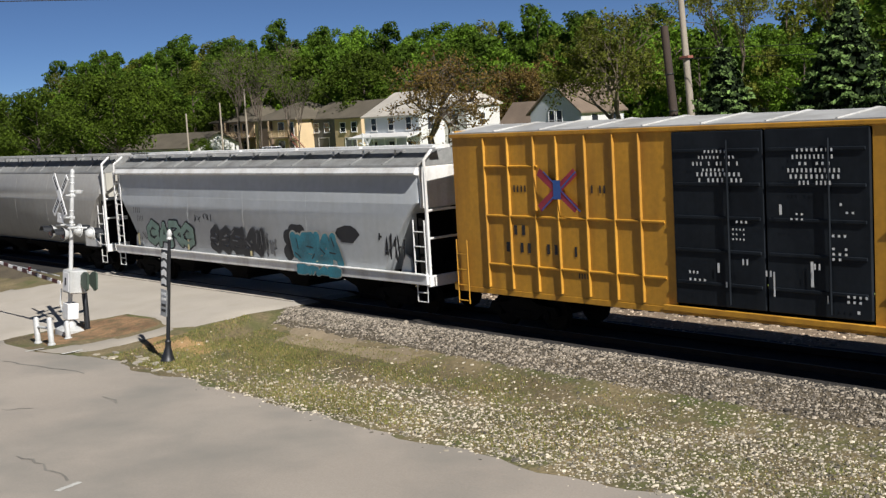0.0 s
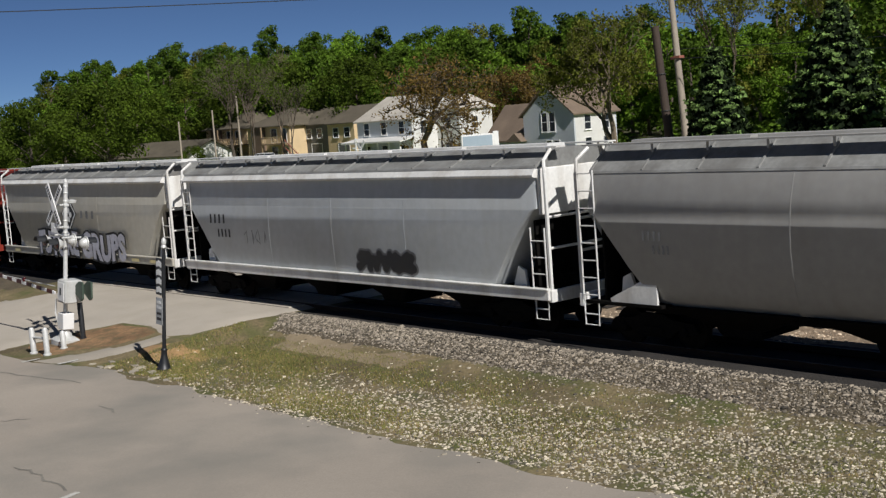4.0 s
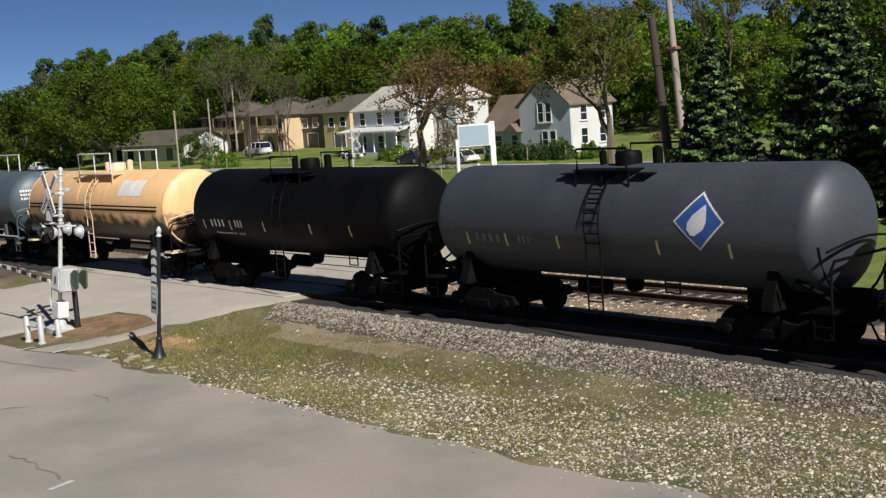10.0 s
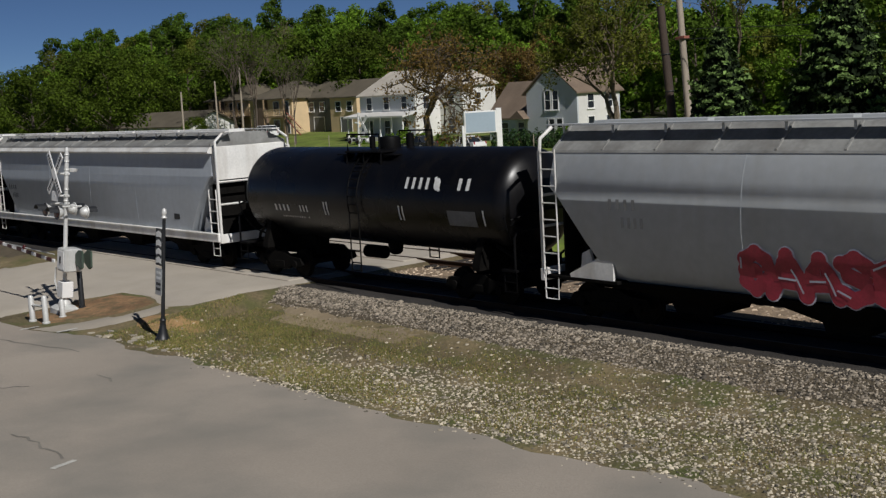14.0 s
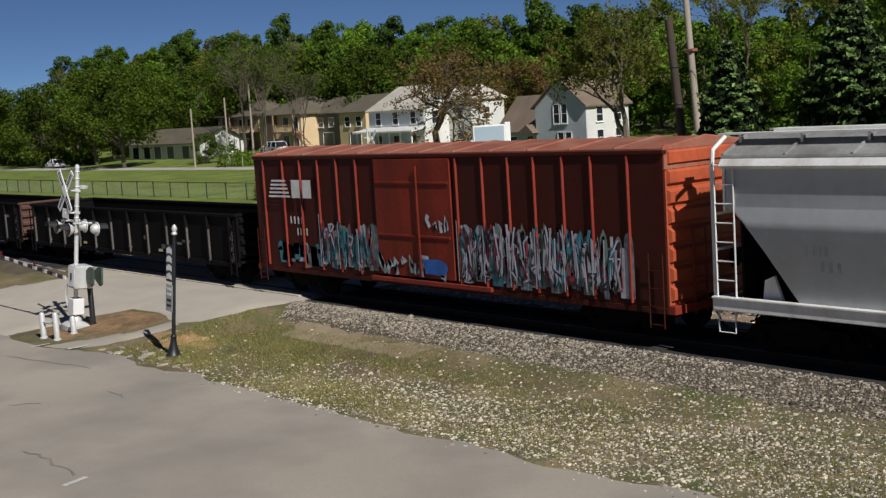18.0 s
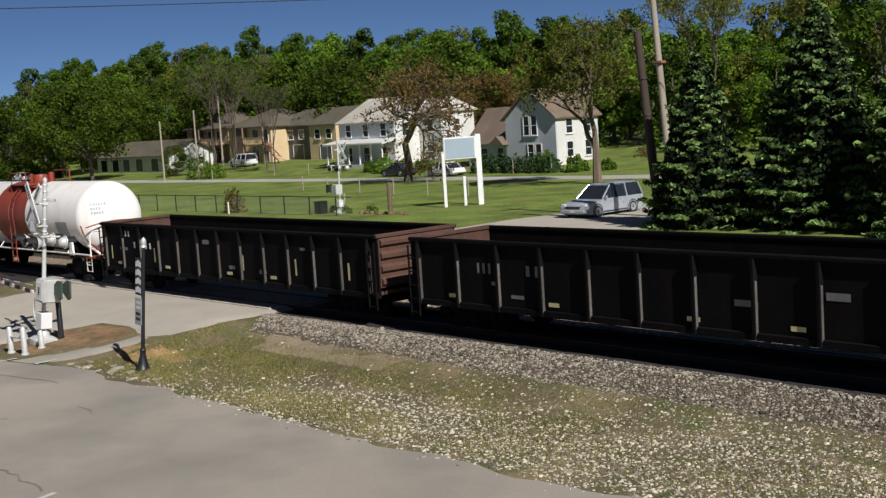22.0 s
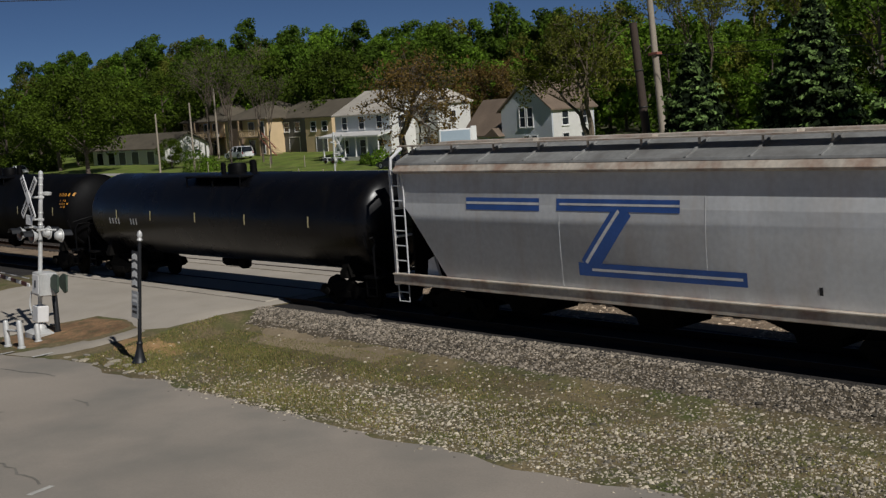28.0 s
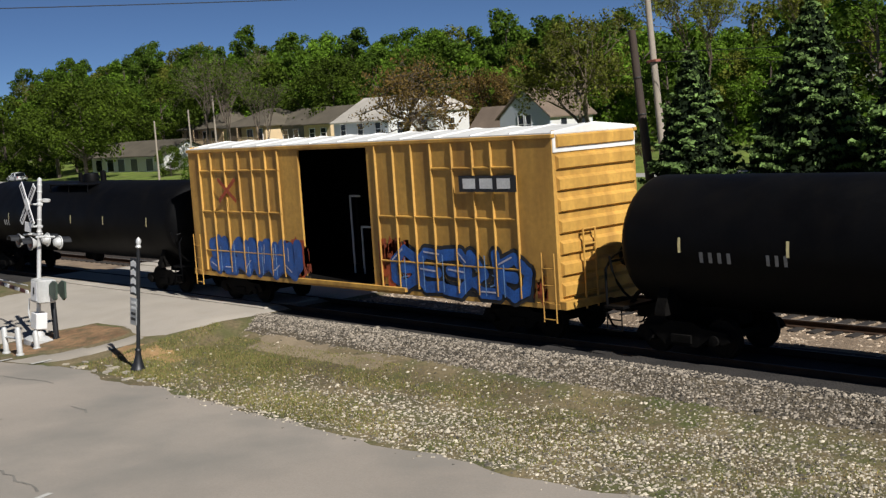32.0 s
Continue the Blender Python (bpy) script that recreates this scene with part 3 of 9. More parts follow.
def bed(name, y0, y1, label):
    """Ballast with sloping shoulders, left out where the road crosses."""
    xs = np.array([-420, -300, -200, -120] + list(np.arange(-100, 20, 0.7)) + [60, 120], float)
    ys = np.array([y0 - 1.5, y0 - 1.0, y0 - 0.5, y0, y0 + 0.42, y0 + 3.8, y1 - 0.3, y1, y1 + 0.5, y1 + 1.2])
    zs = np.array([-0.64, -0.47, -0.29, -0.13, -0.13, -0.2, -0.21, -0.25, -0.4, -0.66])
    vs, fs = [], []
    for x in xs:
        for y, z in zip(ys, zs):
            k = noise.noise((x * 1.7, y * 1.7, 0.0)) * 0.05
            vs.append((x, y + k, z + k * 0.5))
    m = len(ys)
    for i in range(len(xs) - 1):
        if -48.5 < (xs[i] + xs[i + 1]) / 2 < -31.3:
            continue
        for j in range(m - 1):
            fs.append((i * m + j, (i + 1) * m + j, (i + 1) * m + j + 1, i * m + j + 1))
    me = bpy.data.meshes.new(name)
    me.from_pydata(vs, [], fs)
    me.materials.append(M_BALLASTSHADE)
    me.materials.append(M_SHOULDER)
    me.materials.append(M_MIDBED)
    # the strip under the train takes the ballast with shade in its colour
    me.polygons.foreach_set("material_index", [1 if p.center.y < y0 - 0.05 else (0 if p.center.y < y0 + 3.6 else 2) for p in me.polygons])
    return tagged(new(name, me), label, "ballast", kind="structure")


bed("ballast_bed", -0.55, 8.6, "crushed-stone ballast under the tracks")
for yc in (TRACK_Y, 6.1):
    track = thing("railway_track", "railway track with rusty rails on weathered wooden ties", "railway track", pose(0, yc, 0), kind="structure")
    for sy in (-1, 1):
        y = sy * 0.755
        s = Shape()
        for x0, x1 in ((-420, 130),):
            s.prism([(y - 0.07, -0.18), (y + 0.07, -0.18), (y + 0.065, -0.165), (y + 0.012, -0.14), (y + 0.012, -0.05), (y + 0.035, -0.035), (y + 0.035, -0.003), (y - 0.035, -0.003), (y - 0.035, -0.035), (y - 0.012, -0.05), (y - 0.012, -0.14), (y - 0.065, -0.165)],
                    "x", x0, x1)
        rail = part("rail", s, M_RAIL, track)
        part("rail_head", Shape().box(-420, 130, y - 0.03, y + 0.03, -0.006, 0.0), M_RAILTOP, rail)
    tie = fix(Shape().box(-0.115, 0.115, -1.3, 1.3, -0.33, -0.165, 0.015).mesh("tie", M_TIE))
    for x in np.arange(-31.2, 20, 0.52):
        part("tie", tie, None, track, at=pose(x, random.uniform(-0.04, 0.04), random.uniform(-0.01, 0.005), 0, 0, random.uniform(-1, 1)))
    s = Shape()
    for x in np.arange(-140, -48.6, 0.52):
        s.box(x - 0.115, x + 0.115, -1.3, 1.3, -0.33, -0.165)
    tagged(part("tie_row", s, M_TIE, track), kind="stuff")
    # crossing panels between the rails
    for y0, y1 in ((-0.66, 0.66), (-1.45, -0.84), (0.84, 1.45)):
        for i in range(7):
            x = -48.6 + i * 2.43
            part("crossing_panel", Shape().box(x, x + 2.4, y0, y1, -0.25, -0.012, 0.015), M_PAD, track)


def stones(name, count, spots, size, label, material, seed):
    """Loose stones lying on the ground; spots(r) draws a place."""
    r = np.random.RandomState(seed)
    t = (1 + 5 ** 0.5) / 2
    base = np.array([(-1, t, 0), (1, t, 0), (-1, -t, 0), (1, -t, 0), (0, -1, t), (0, 1, t), (0, -1, -t), (0, 1, -t), (t, 0, -1), (t, 0, 1), (-t, 0, -1), (-t, 0, 1)]) / 1.9
    tri = np.array([(0, 11, 5), (0, 5, 1), (0, 1, 7), (0, 7, 10), (0, 10, 11), (1, 5, 9), (5, 11, 4), (11, 10, 2), (10, 7, 6), (7, 1, 8), (3, 9, 4), (3, 4, 2), (3, 2, 6), (3, 6, 8), (3, 8, 9), (4, 9, 5), (2, 4, 11), (6, 2, 10), (8, 6, 7), (9, 8, 1)])
    xy = spots(r, count)
    count = len(xy)
    sc = size * r.lognormal(0, 0.35, count)[:, None, None] * r.uniform(0.55, 1.2, (count, 1, 3))
    v = base[None] * r.uniform(0.7, 1.25, (count, 12, 1)) * sc
    an = r.uniform(0, 6.28, count)
    c, s = np.cos(an)[:, None], np.sin(an)[:, None]
    x, y = v[..., 0] * c - v[..., 1] * s, v[..., 0] * s + v[..., 1] * c
    z = v[..., 2] * 0.7
    if xy.shape[1] == 3:
        gz = xy[:, 2]
    else:
        gz = ground_z(xy[:, 0], xy[:, 1])
    v = np.stack([x + xy[:, 0:1], y + xy[:, 1:2], z + gz[:, None] + size * 0.12], -1).reshape(-1, 3)
    f = (tri[None] + 12 * np.arange(count)[:, None, None]).reshape(-1, 3)
    me = bpy.data.meshes.new(name)
    me.from_pydata(v.tolist(), [], f.tolist())
    me.materials.append(material)
    return tagged(new(name, me), label, "gravel", kind="stuff")


def edge_y(x):
    return np.interp(x, [p[0] for p in EDGE], [p[1] for p in EDGE])


def verge(r, n):
    x = r.uniform(-31, 4, n * 3)
    y = r.uniform(-7, -1.6, n * 3)
    dens = 0.10 + 0.9 * smooth_step(-29, -15, x + (y + 4) * -1.0) 
    dens = np.maximum(dens, 0.8 * (1 - smooth_step(0.2, 1.6, y - edge_y(x))) * smooth_step(-27, -22, x))
    dens = dens * (1 - 0.65 * smooth_step(-4.4, -3.0, y) * (1 - smooth_step(-17, -12, x)))
    k = (y > edge_y(x) - r.exponential(0.12, n * 3)) & (r.uniform(0, 1, n * 3) < dens)
    return np.stack([x, y], -1)[k][:n]


def shoulder(r, n):
    x = r.uniform(-31.6, 5, n)
    u = r.uniform(0, 1, n)
    foot = np.interp(x, [-31, -24, -18, -12], [-1.05, -1.25, -1.7, -1.9]) - r.exponential(0.28, n) * (r.uniform(0, 1, n) < 0.6)
    y = foot + (-0.12 - foot) * u
    z = np.interp(y, [-3.2, -2.05, -1.55, -1.05, -0.55, -0.1], [-0.62, -0.62, -0.47, -0.29, -0.13, -0.13])
    return np.stack([x, y, z], -1)


def middle_bed(r, n):
    x = r.uniform(-31.6, 5, n)
    y = r.uniform(2.9, 9.4, n)
    z = np.interp(y, [8.6, 9.8], [-0.22, -0.6])
    return np.stack([x, y, z], -1)


stones("verge_gravel", 25000, verge, 0.025, "loose pale gravel scattered over the verge", M_STONE, 3)
stones("shoulder_ballast", 32000, shoulder, 0.025, "crushed-stone ballast shoulder", M_STONESHOULDER, 4)
stones("track_ballast", 14000, middle_bed, 0.04, "crushed-stone ballast between the tracks", M_STONEMID, 5)


def blades(name, count, spots, h, label, material, seed, w=0.012):
    r = np.random.RandomState(seed)
    xy = spots(r, count)
    n = len(xy)
    an, lean, ht = r.uniform(0, 6.28, n), r.uniform(-0.5, 0.5, (n, 2)), h * r.uniform(0.4, 1.3, n)
    z = ground_z(xy[:, 0], xy[:, 1])
    d = np.stack([np.cos(an), np.sin(an)], -1) * w
    a = np.concatenate([xy - d, z[:, None] - 0.01], 1)
    b = np.concatenate([xy + d, z[:, None] - 0.01], 1)
    c = np.concatenate([xy + lean * ht[:, None], (z + ht)[:, None]], 1)
    v = np.stack([a, b, c], 1).reshape(-1, 3)
    me = bpy.data.meshes.new(name)
    me.from_pydata(v.tolist(), [], (np.arange(n * 3).reshape(-1, 3)).tolist())
    me.materials.append(material)
    return tagged(new(name, me), label, "grass", kind="stuff")


M_BLADE = mat("thin_grass_blade", (0.15, 0.152, 0.036), 0.8, 0, 0.2, 0.5, 5, 0, island=0.5)
M_BLADEDRY = mat("dry_grass_blade", (0.27, 0.2, 0.08), 0.85, 0, 0.2, 0.5, 5, 0, island=0.4)


def green_spot(r, n):
    x = r.uniform(-31.3, -8, n * 3)
    y = r.uniform(-6.6, -1.8, n * 3)
    p = np.clip(np.array([0.45 + 0.9 * noise.noise((a * 0.35, b * 0.6, 7.0)) for a, b in zip(x, y)]) + 0.5 * np.exp(-((x + 28.5) / 3.0) ** 2 - ((y + 3.6) / 1.2) ** 2), 0, 1)
    k = (y > edge_y(x) + 0.1) & (r.uniform(0, 1, n * 3) < p * (1 - 0.75 * smooth_step(-26, -12, x)))
    return np.stack([x, y], -1)[k][:n]


blades("verge_grass", 36000, green_spot, 0.055, "thin spring grass on the verge", M_BLADE, 6)
blades("verge_dry_grass", 26000, green_spot, 0.04, "dry yellow grass on the verge", M_BLADEDRY, 7)


# ---------------------------------------------------------------- the train: running gear
def truck_meshes():
    frame_sh = Shape()
    prof = [(-1.25, 0.42), (-1.12, 0.62), (-0.55, 0.66), (-0.3, 0.78), (0.3, 0.78), (0.55, 0.66), (1.12, 0.62), (1.25, 0.42), (1.05, 0.34),
            (0.72, 0.46), (0.42, 0.24), (-0.42, 0.24), (-0.72, 0.46), (-1.05, 0.34)]
    frame_sh.prism(prof, "y", -0.07, 0.07)
    frame_sh.box(-0.28, 0.28, -0.1, 0.1, 0.3, 0.5, 0.02)
    for x in (-0.86, 0.86):
        frame_sh.turned([(-0.13, 0.03), (-0.12, 0.12), (0.1, 0.14), (0.11, 0.05)], 10, "y", (x, 0.42))
    for x in (-0.16, 0.0, 0.16):
        frame_sh.turned([(0.3, 0.07), (0.56, 0.07)], 8, "z", (x, 0.0))
    wheel = Shape().turned([(-0.07, 0.06), (-0.07, 0.30), (-0.05, 0.36), (-0.07, 0.40), (-0.07, 0.42), (0.05, 0.43), (0.055, 0.455), (0.08, 0.45), (0.08, 0.1)], 24, "y")
    axle = Shape().turned([(-1.05, 0.07), (-0.6, 0.085), (0.6, 0.085), (1.05, 0.07)], 10, "y")
    bolster = Shape().box(-0.22, 0.22, -1.05, 1.05, 0.36, 0.62, 0.03)
    bolster.turned([(0.6, 0.2), (0.78, 0.2)], 12, "z")
    return [fix(s.mesh(nm, m, 35)) for s, nm, m in ((frame_sh, "side_frame", M_UNDER), (wheel, "wheel", M_WHEEL), (axle, "axle", M_WHEEL), (bolster, "truck", M_UNDER))]


SIDE_FRAME, WHEEL, AXLE, BOLSTER = truck_meshes()


def coupler_mesh():
    s = Shape().box(-0.55, 0.1, -0.09, 0.09, 0.72, 0.94, 0.02)
    s.prism([(0.08, -0.14), (0.3, -0.16), (0.36, -0.02), (0.24, 0.0), (0.3, 0.13), (0.1, 0.15)], "z", 0.68, 0.98)
    return fix(s.mesh("coupler", M_UNDER, 35))


COUPLER = coupler_mesh()


def hose_mesh():
    return fix(Shape().tube([(0, 0, 0.8), (0.12, 0.02, 0.62), (0.22, 0.05, 0.38), (0.36, 0.02, 0.34)], 0.025, 6).mesh("air_hose", M_UNDER, 50))


HOSE = hose_mesh()


def running_gear(car, length, inset=2.6, sill=True):
    """Two trucks, couplers, air hoses and the centre sill of a car that is so long between couplers."""
    for sx in (-1, 1):
        truck = part("truck", BOLSTER, None, car, at=pose(sx * (length / 2 - inset), 0, 0))
        for sy in (-1, 1):
            part("side_frame", SIDE_FRAME, None, truck, at=pose(0, sy * 1.0, 0))
        for x in (-0.86, 0.86):
            part("axle", AXLE, None, truck, at=pose(x, 0, 0.42))
            for sy in (-1, 1):
                part("wheel", WHEEL, None, truck, at=pose(x, sy * 0.72, 0.42, 0, 0, 0 if sy < 0 else 180))
        part("coupler", COUPLER, None, car, at=pose(sx * (length / 2 - 0.34), 0, 0, 0, 0, 0 if sx > 0 else 180))
        part("air_hose", HOSE, None, car, at=pose(sx * (length / 2 - 0.4), -0.4 * sx, 0, 0, 0, 0 if sx > 0 else 180))
    if sill:
        part("centre_sill", Shape().box(-length / 2 + 0.7, length / 2 - 0.7, -0.2, 0.2, 0.62, 1.02, 0.02), M_UNDER, car)


def ladder(parent, x0, x1, y, z0, z1, material, step=0.38, r=0.022, name="ladder", label=""):
    s = Shape()
    for x in (x0, x1):
        s.tube([(x, y, z0), (x, y, z1)], r * 1.2, 6)
    z = z0 + 0.08
    while z < z1:
        s.tube([(x0, y, z), (x1, y, z)], r, 6)
        z += step
    return part(name, s, material, parent, label)


def step_iron(parent, x, y, z0, material, w=0.42, h=0.5):
    s = Shape()
    s.tube([(x - w / 2, y, z0), (x - w / 2, y, z0 - h), (x + w / 2, y, z0 - h), (x + w / 2, y, z0)], 0.02, 5)
    s.tube([(x - w / 2, y, z0 - h / 2), (x + w / 2, y, z0 - h / 2)], 0.018, 5)
    part("step", s, material, parent)


# ---------------------------------------------------------------- covered hoppers
def rounded_ring(xe, y, z, r=0.10):
    k = r * 0.3
    return [(-xe + r, -y, z), (xe - r, -y, z), (xe - k, -y + k, z), (xe, -y + r, z), (xe, y - r, z), (xe - k, y - k, z), (xe - r, y, z),
            (-xe + r, y, z), (-xe + k, y - k, z), (-xe, y - r, z), (-xe, -y + r, z), (-xe + k, -y + k, z)]


def covered_hopper(car, length, style, body, roof, chord, sill, ends, bays=3, roof_z=4.55, foot=1.7, trim=None, boards=None):
    """style 'sill': side sill and a flared top chord; 'flow': round-sided, without sill."""
    trim = trim or ends
    top_x, foot_x, end_x = length / 2 - 0.8, length / 2 - 0.8 - foot, length / 2 - 0.5
    if style == "sill":
        prof = [(1.18, 1.44), (1.5, 1.48), (2.0, 1.51), (2.6, 1.52), (3.1, 1.49), (3.5, 1.455), (3.93, 1.42)]
        bottom, eave_y, eave_z = 1.18, 1.46, 4.15
    else:
        prof = [(0.98, 1.02), (1.15, 1.22), (1.45, 1.38), (1.9, 1.49), (2.4, 1.54), (2.9, 1.53), (3.4, 1.46), (3.8, 1.34), (3.98, 1.26)]
        bottom, eave_y, eave_z = 0.98, 1.26, 3.98

    def reach(z):
        s = max(0.0, min(1.0, (3.15 - z) / (3.15 - bottom)))
        return top_x - foot * s ** 0.8

    zs = sorted({z for z, y in prof} | {2.85, 3.15, 2.2, 1.7})
    skin = lambda z: float(np.interp(z, [p[0] for p in prof], [p[1] for p in prof]))
    part("hopper_body", Shape().loft([rounded_ring(reach(z), skin(z), z) for z in zs]), body, car, smooth=30)
    # weld seams down the side
    for x in np.linspace(-foot_x, foot_x, bays + 1)[1:-1]:
        for sy in (-1, 1):
            s = Shape()
            s.loft([[(x - 0.012, sy * (skin(z) - 0.01), z), (x + 0.012, sy * (skin(z) - 0.01), z), (x + 0.012, sy * (skin(z) + 0.003), z), (x - 0.012, sy * (skin(z) + 0.003), z)] for z in zs])
            part("side_seam", s, body, car)
    if style == "sill":
        ring = lambda y, z, xe: [(-xe, -y, z), (xe, -y, z), (xe, y, z), (-xe, y, z)]
        part("top_chord", Shape().loft([ring(1.41, 3.89, top_x + 0.02), ring(1.58, 3.92, top_x + 0.03), ring(1.59, 3.97, top_x + 0.03), ring(1.46, 4.15, top_x + 0.02)]), chord, car,
             smooth=20)
    xr = top_x + 0.04
    part("roof", Shape().loft([[(x, -eave_y - 0.03, eave_z - 0.02), (x, -eave_y, eave_z + 0.03), (x, -0.62, roof_z - 0.04), (x, -0.5, roof_z), (x, 0.5, roof_z), (x, 0.62, roof_z - 0.04),
                                (x, eave_y, eave_z + 0.03), (x, eave_y + 0.03, eave_z - 0.02)] for x in (-xr, xr)]), roof, car, smooth=20)
    n = int(2 * xr / 1.45)
    for i in range(n + 1):
        x = -xr + 0.03 + (2 * xr - 0.06) * i / n
        for sy in (-1, 1):
            part("roof_seam", Shape().loft([[(x - 0.025, sy * y, z - 0.02), (x + 0.025, sy * y, z - 0.02), (x + 0.025, sy * y, z + 0.03), (x - 0.025, sy * y, z + 0.03)]
                                             for y, z in ((eave_y, eave_z + 0.03), (0.6, roof_z))]), roof, car)
    m = max(3, int(2 * xr / 3.2))
    for i in range(m):
        a = -xr + 0.5 + (2 * xr - 1.0) * i / m
        b = a + (2 * xr - 1.0) / m - 0.18
        part("roof_hatch", Shape().loft([[(x, -0.34, roof_z - 0.01), (x, -0.3, roof_z + 0.1), (x, 0.3, roof_z + 0.1), (x, 0.34, roof_z - 0.01)] for x in (a, b)]), chord, car, smooth=20)
    for sy in (-1, 1):
        s = Shape().box(-xr - 0.35, xr + 0.35, sy * 0.92 - 0.16, sy * 0.92 + 0.16, roof_z + 0.03, roof_z + 0.065)
        for i in range(n + 1):
            x = -xr + 0.1 + (2 * xr - 0.2) * i / n
            s.box(x - 0.02, x + 0.02, sy * 0.92 - 0.02, sy * 0.92 + 0.02, roof_z - 0.16, roof_z + 0.04)
        part("running_board", s, boards or chord, car)
    # outlet bays
    for i in range(bays):
        cx = -foot_x + (2 * foot_x) * (i + 0.5) / bays
        w = foot_x / bays - 0.12
        part("outlet_bay", Shape().loft([rounded_ring(w, 1.25, bottom + 0.02, 0.05), rounded_ring(0.55, 0.75, 0.52, 0.05), rounded_ring(0.5, 0.7, 0.34, 0.04)]).add(
            [], []), M_UNDER, car, at=pose(cx, 0, 0), smooth=25)
    for sx in (-1, 1):
        if style == "sill":
            s = Shape().box(-end_x, end_x, sx * 1.5 - 0.07, sx * 1.5 + 0.07, 0.95, 1.22, 0.015)
            s.box(-end_x, end_x, sx * 1.53 - 0.08, sx * 1.53 + 0.08, 1.2, 1.245, 0.01)
            part("side_sill", s, sill, car)
        else:
            part("side_sill", Shape().box(-foot_x - 0.2, foot_x + 0.2, sx * 1.0 - 0.05, sx * 1.0 + 0.05, 0.8, 1.0, 0.01), M_UNDER, car)
        # end: platform, gussets, posts, ladders
        a, b = sorted((sx * (foot_x - 0.3), sx * end_x))
        part("end_platform", Shape().box(a, b, -1.42, 1.42, 0.96, 1.04, 0.01), M_UNDER, car)
        for y in (-0.62, 0.62):
            part("end_gusset", Shape().prism([(sx * (foot_x + 0.35), 1.04), (sx * (end_x - 0.25), 1.04), (sx * (end_x - 0.3), 1.35), (sx * (foot_x + 0.95), 2.1)], "y", y - 0.03, y + 0.03), M_UNDER, car)
        for y in (-1.2, 1.2):
            part("corner_gusset", Shape().prism([(sx * (foot_x + 0.45), 1.05), (sx * (foot_x + 1.0), 1.05), (sx * (foot_x + 0.92), 1.6), (sx * (foot_x + 0.7), 1.7)], "y", y - 0.04, y + 0.04), ends, car)
        if style == "flow":
            for y in (-1.36, 1.36):
                part("end_bracket", Shape().prism([(sx * (foot_x - 0.15), 0.98), (sx * (foot_x + 1.15), 0.98), (sx * (foot_x + 1.2), 1.12), (sx * (foot_x + 0.15), 1.62), (sx * (foot_x - 0.15), 1.62)], "y", y - 0.03, y + 0.03), trim, car)
        # two black plates added to fill the open end with its shade
        part("slope_web", Shape().prism([(sx * (foot_x - 0.1), 1.0), (sx * (end_x - 0.04), 1.0), (sx * (end_x - 0.04), 2.7), (sx * (top_x - 0.02), 3.1), (sx * (top_x - 0.5), 3.1)], "y", -0.09, 0.09), M_UNDER, car)
        part("bolster_bulkhead", Shape().box(*sorted((sx * (end_x - 0.62), sx * (end_x - 0.56))), -1.3, 1.3, 1.0, 2.85, 0.01), M_UNDER, car)
        part("draft_box", Shape().box(*sorted((sx * (foot_x + 0.7), sx * (end_x - 0.1))), -0.55, 0.55, 0.95, 1.45, 0.03), M_UNDER, car)
        part("end_beam", Shape().box(sx * end_x - 0.06, sx * end_x + 0.06, -1.5, 1.5, 0.9, 1.2, 0.015), trim, car)
        part("end_panel", Shape().box(min(sx * (top_x + 0.01), sx * (top_x + 0.07)), max(sx * (top_x + 0.01), sx * (top_x + 0.07)), -1.42 if style == "sill" else -1.2, 1.42 if style == "sill" else 1.2,
                                      3.0, 4.1 if style == "sill" else 3.95, 0.01), ends, car)
        for y in (-1.44, 1.44):
            post = Shape().box(sx * end_x - 0.04, sx * end_x + 0.04, y - 0.04, y + 0.04, 1.0, 4.0, 0.01)
            post.tube([(sx * end_x, y, 3.95), (sx * (end_x - 0.03), y * 0.98, 4.3), (sx * (end_x - 0.1), y * 0.75, roof_z)], 0.045, 6)
            part("end_post", post, trim, car)
            l0, l1 = sorted((sx * (end_x - 0.08), sx * (end_x - 0.55)))
            ladder(car, l0, l1, y * 1.035, 1.1, 4.05 if y * sx > 0 else 2.7, trim, 0.4, 0.018)
            step_iron(car, sx * (end_x - 0.3), y * 1.03, 0.98, trim)
        for z in (2.2, 2.95):
            part("end_rail", Shape().tube([(sx * end_x, -1.44, z), (sx * end_x, 1.44, z)], 0.035, 6), trim, car)
        part("diagonal_brace", Shape().tube([(sx * (end_x - 0.05), 1.4, 1.1), (sx * (end_x - 0.1), 0.2, 2.9)], 0.05, 6), trim, car)
    part("brake_wheel", Shape().turned([(0, 0.2), (0.03, 0.24), (0.06, 0.2)], 14, "x", (0.5, 2.0)), M_UNDER, car, at=pose(end_x - 0.02, 0, 0))
    running_gear(car, length, 1.75 + foot * 0.28)
    return skin


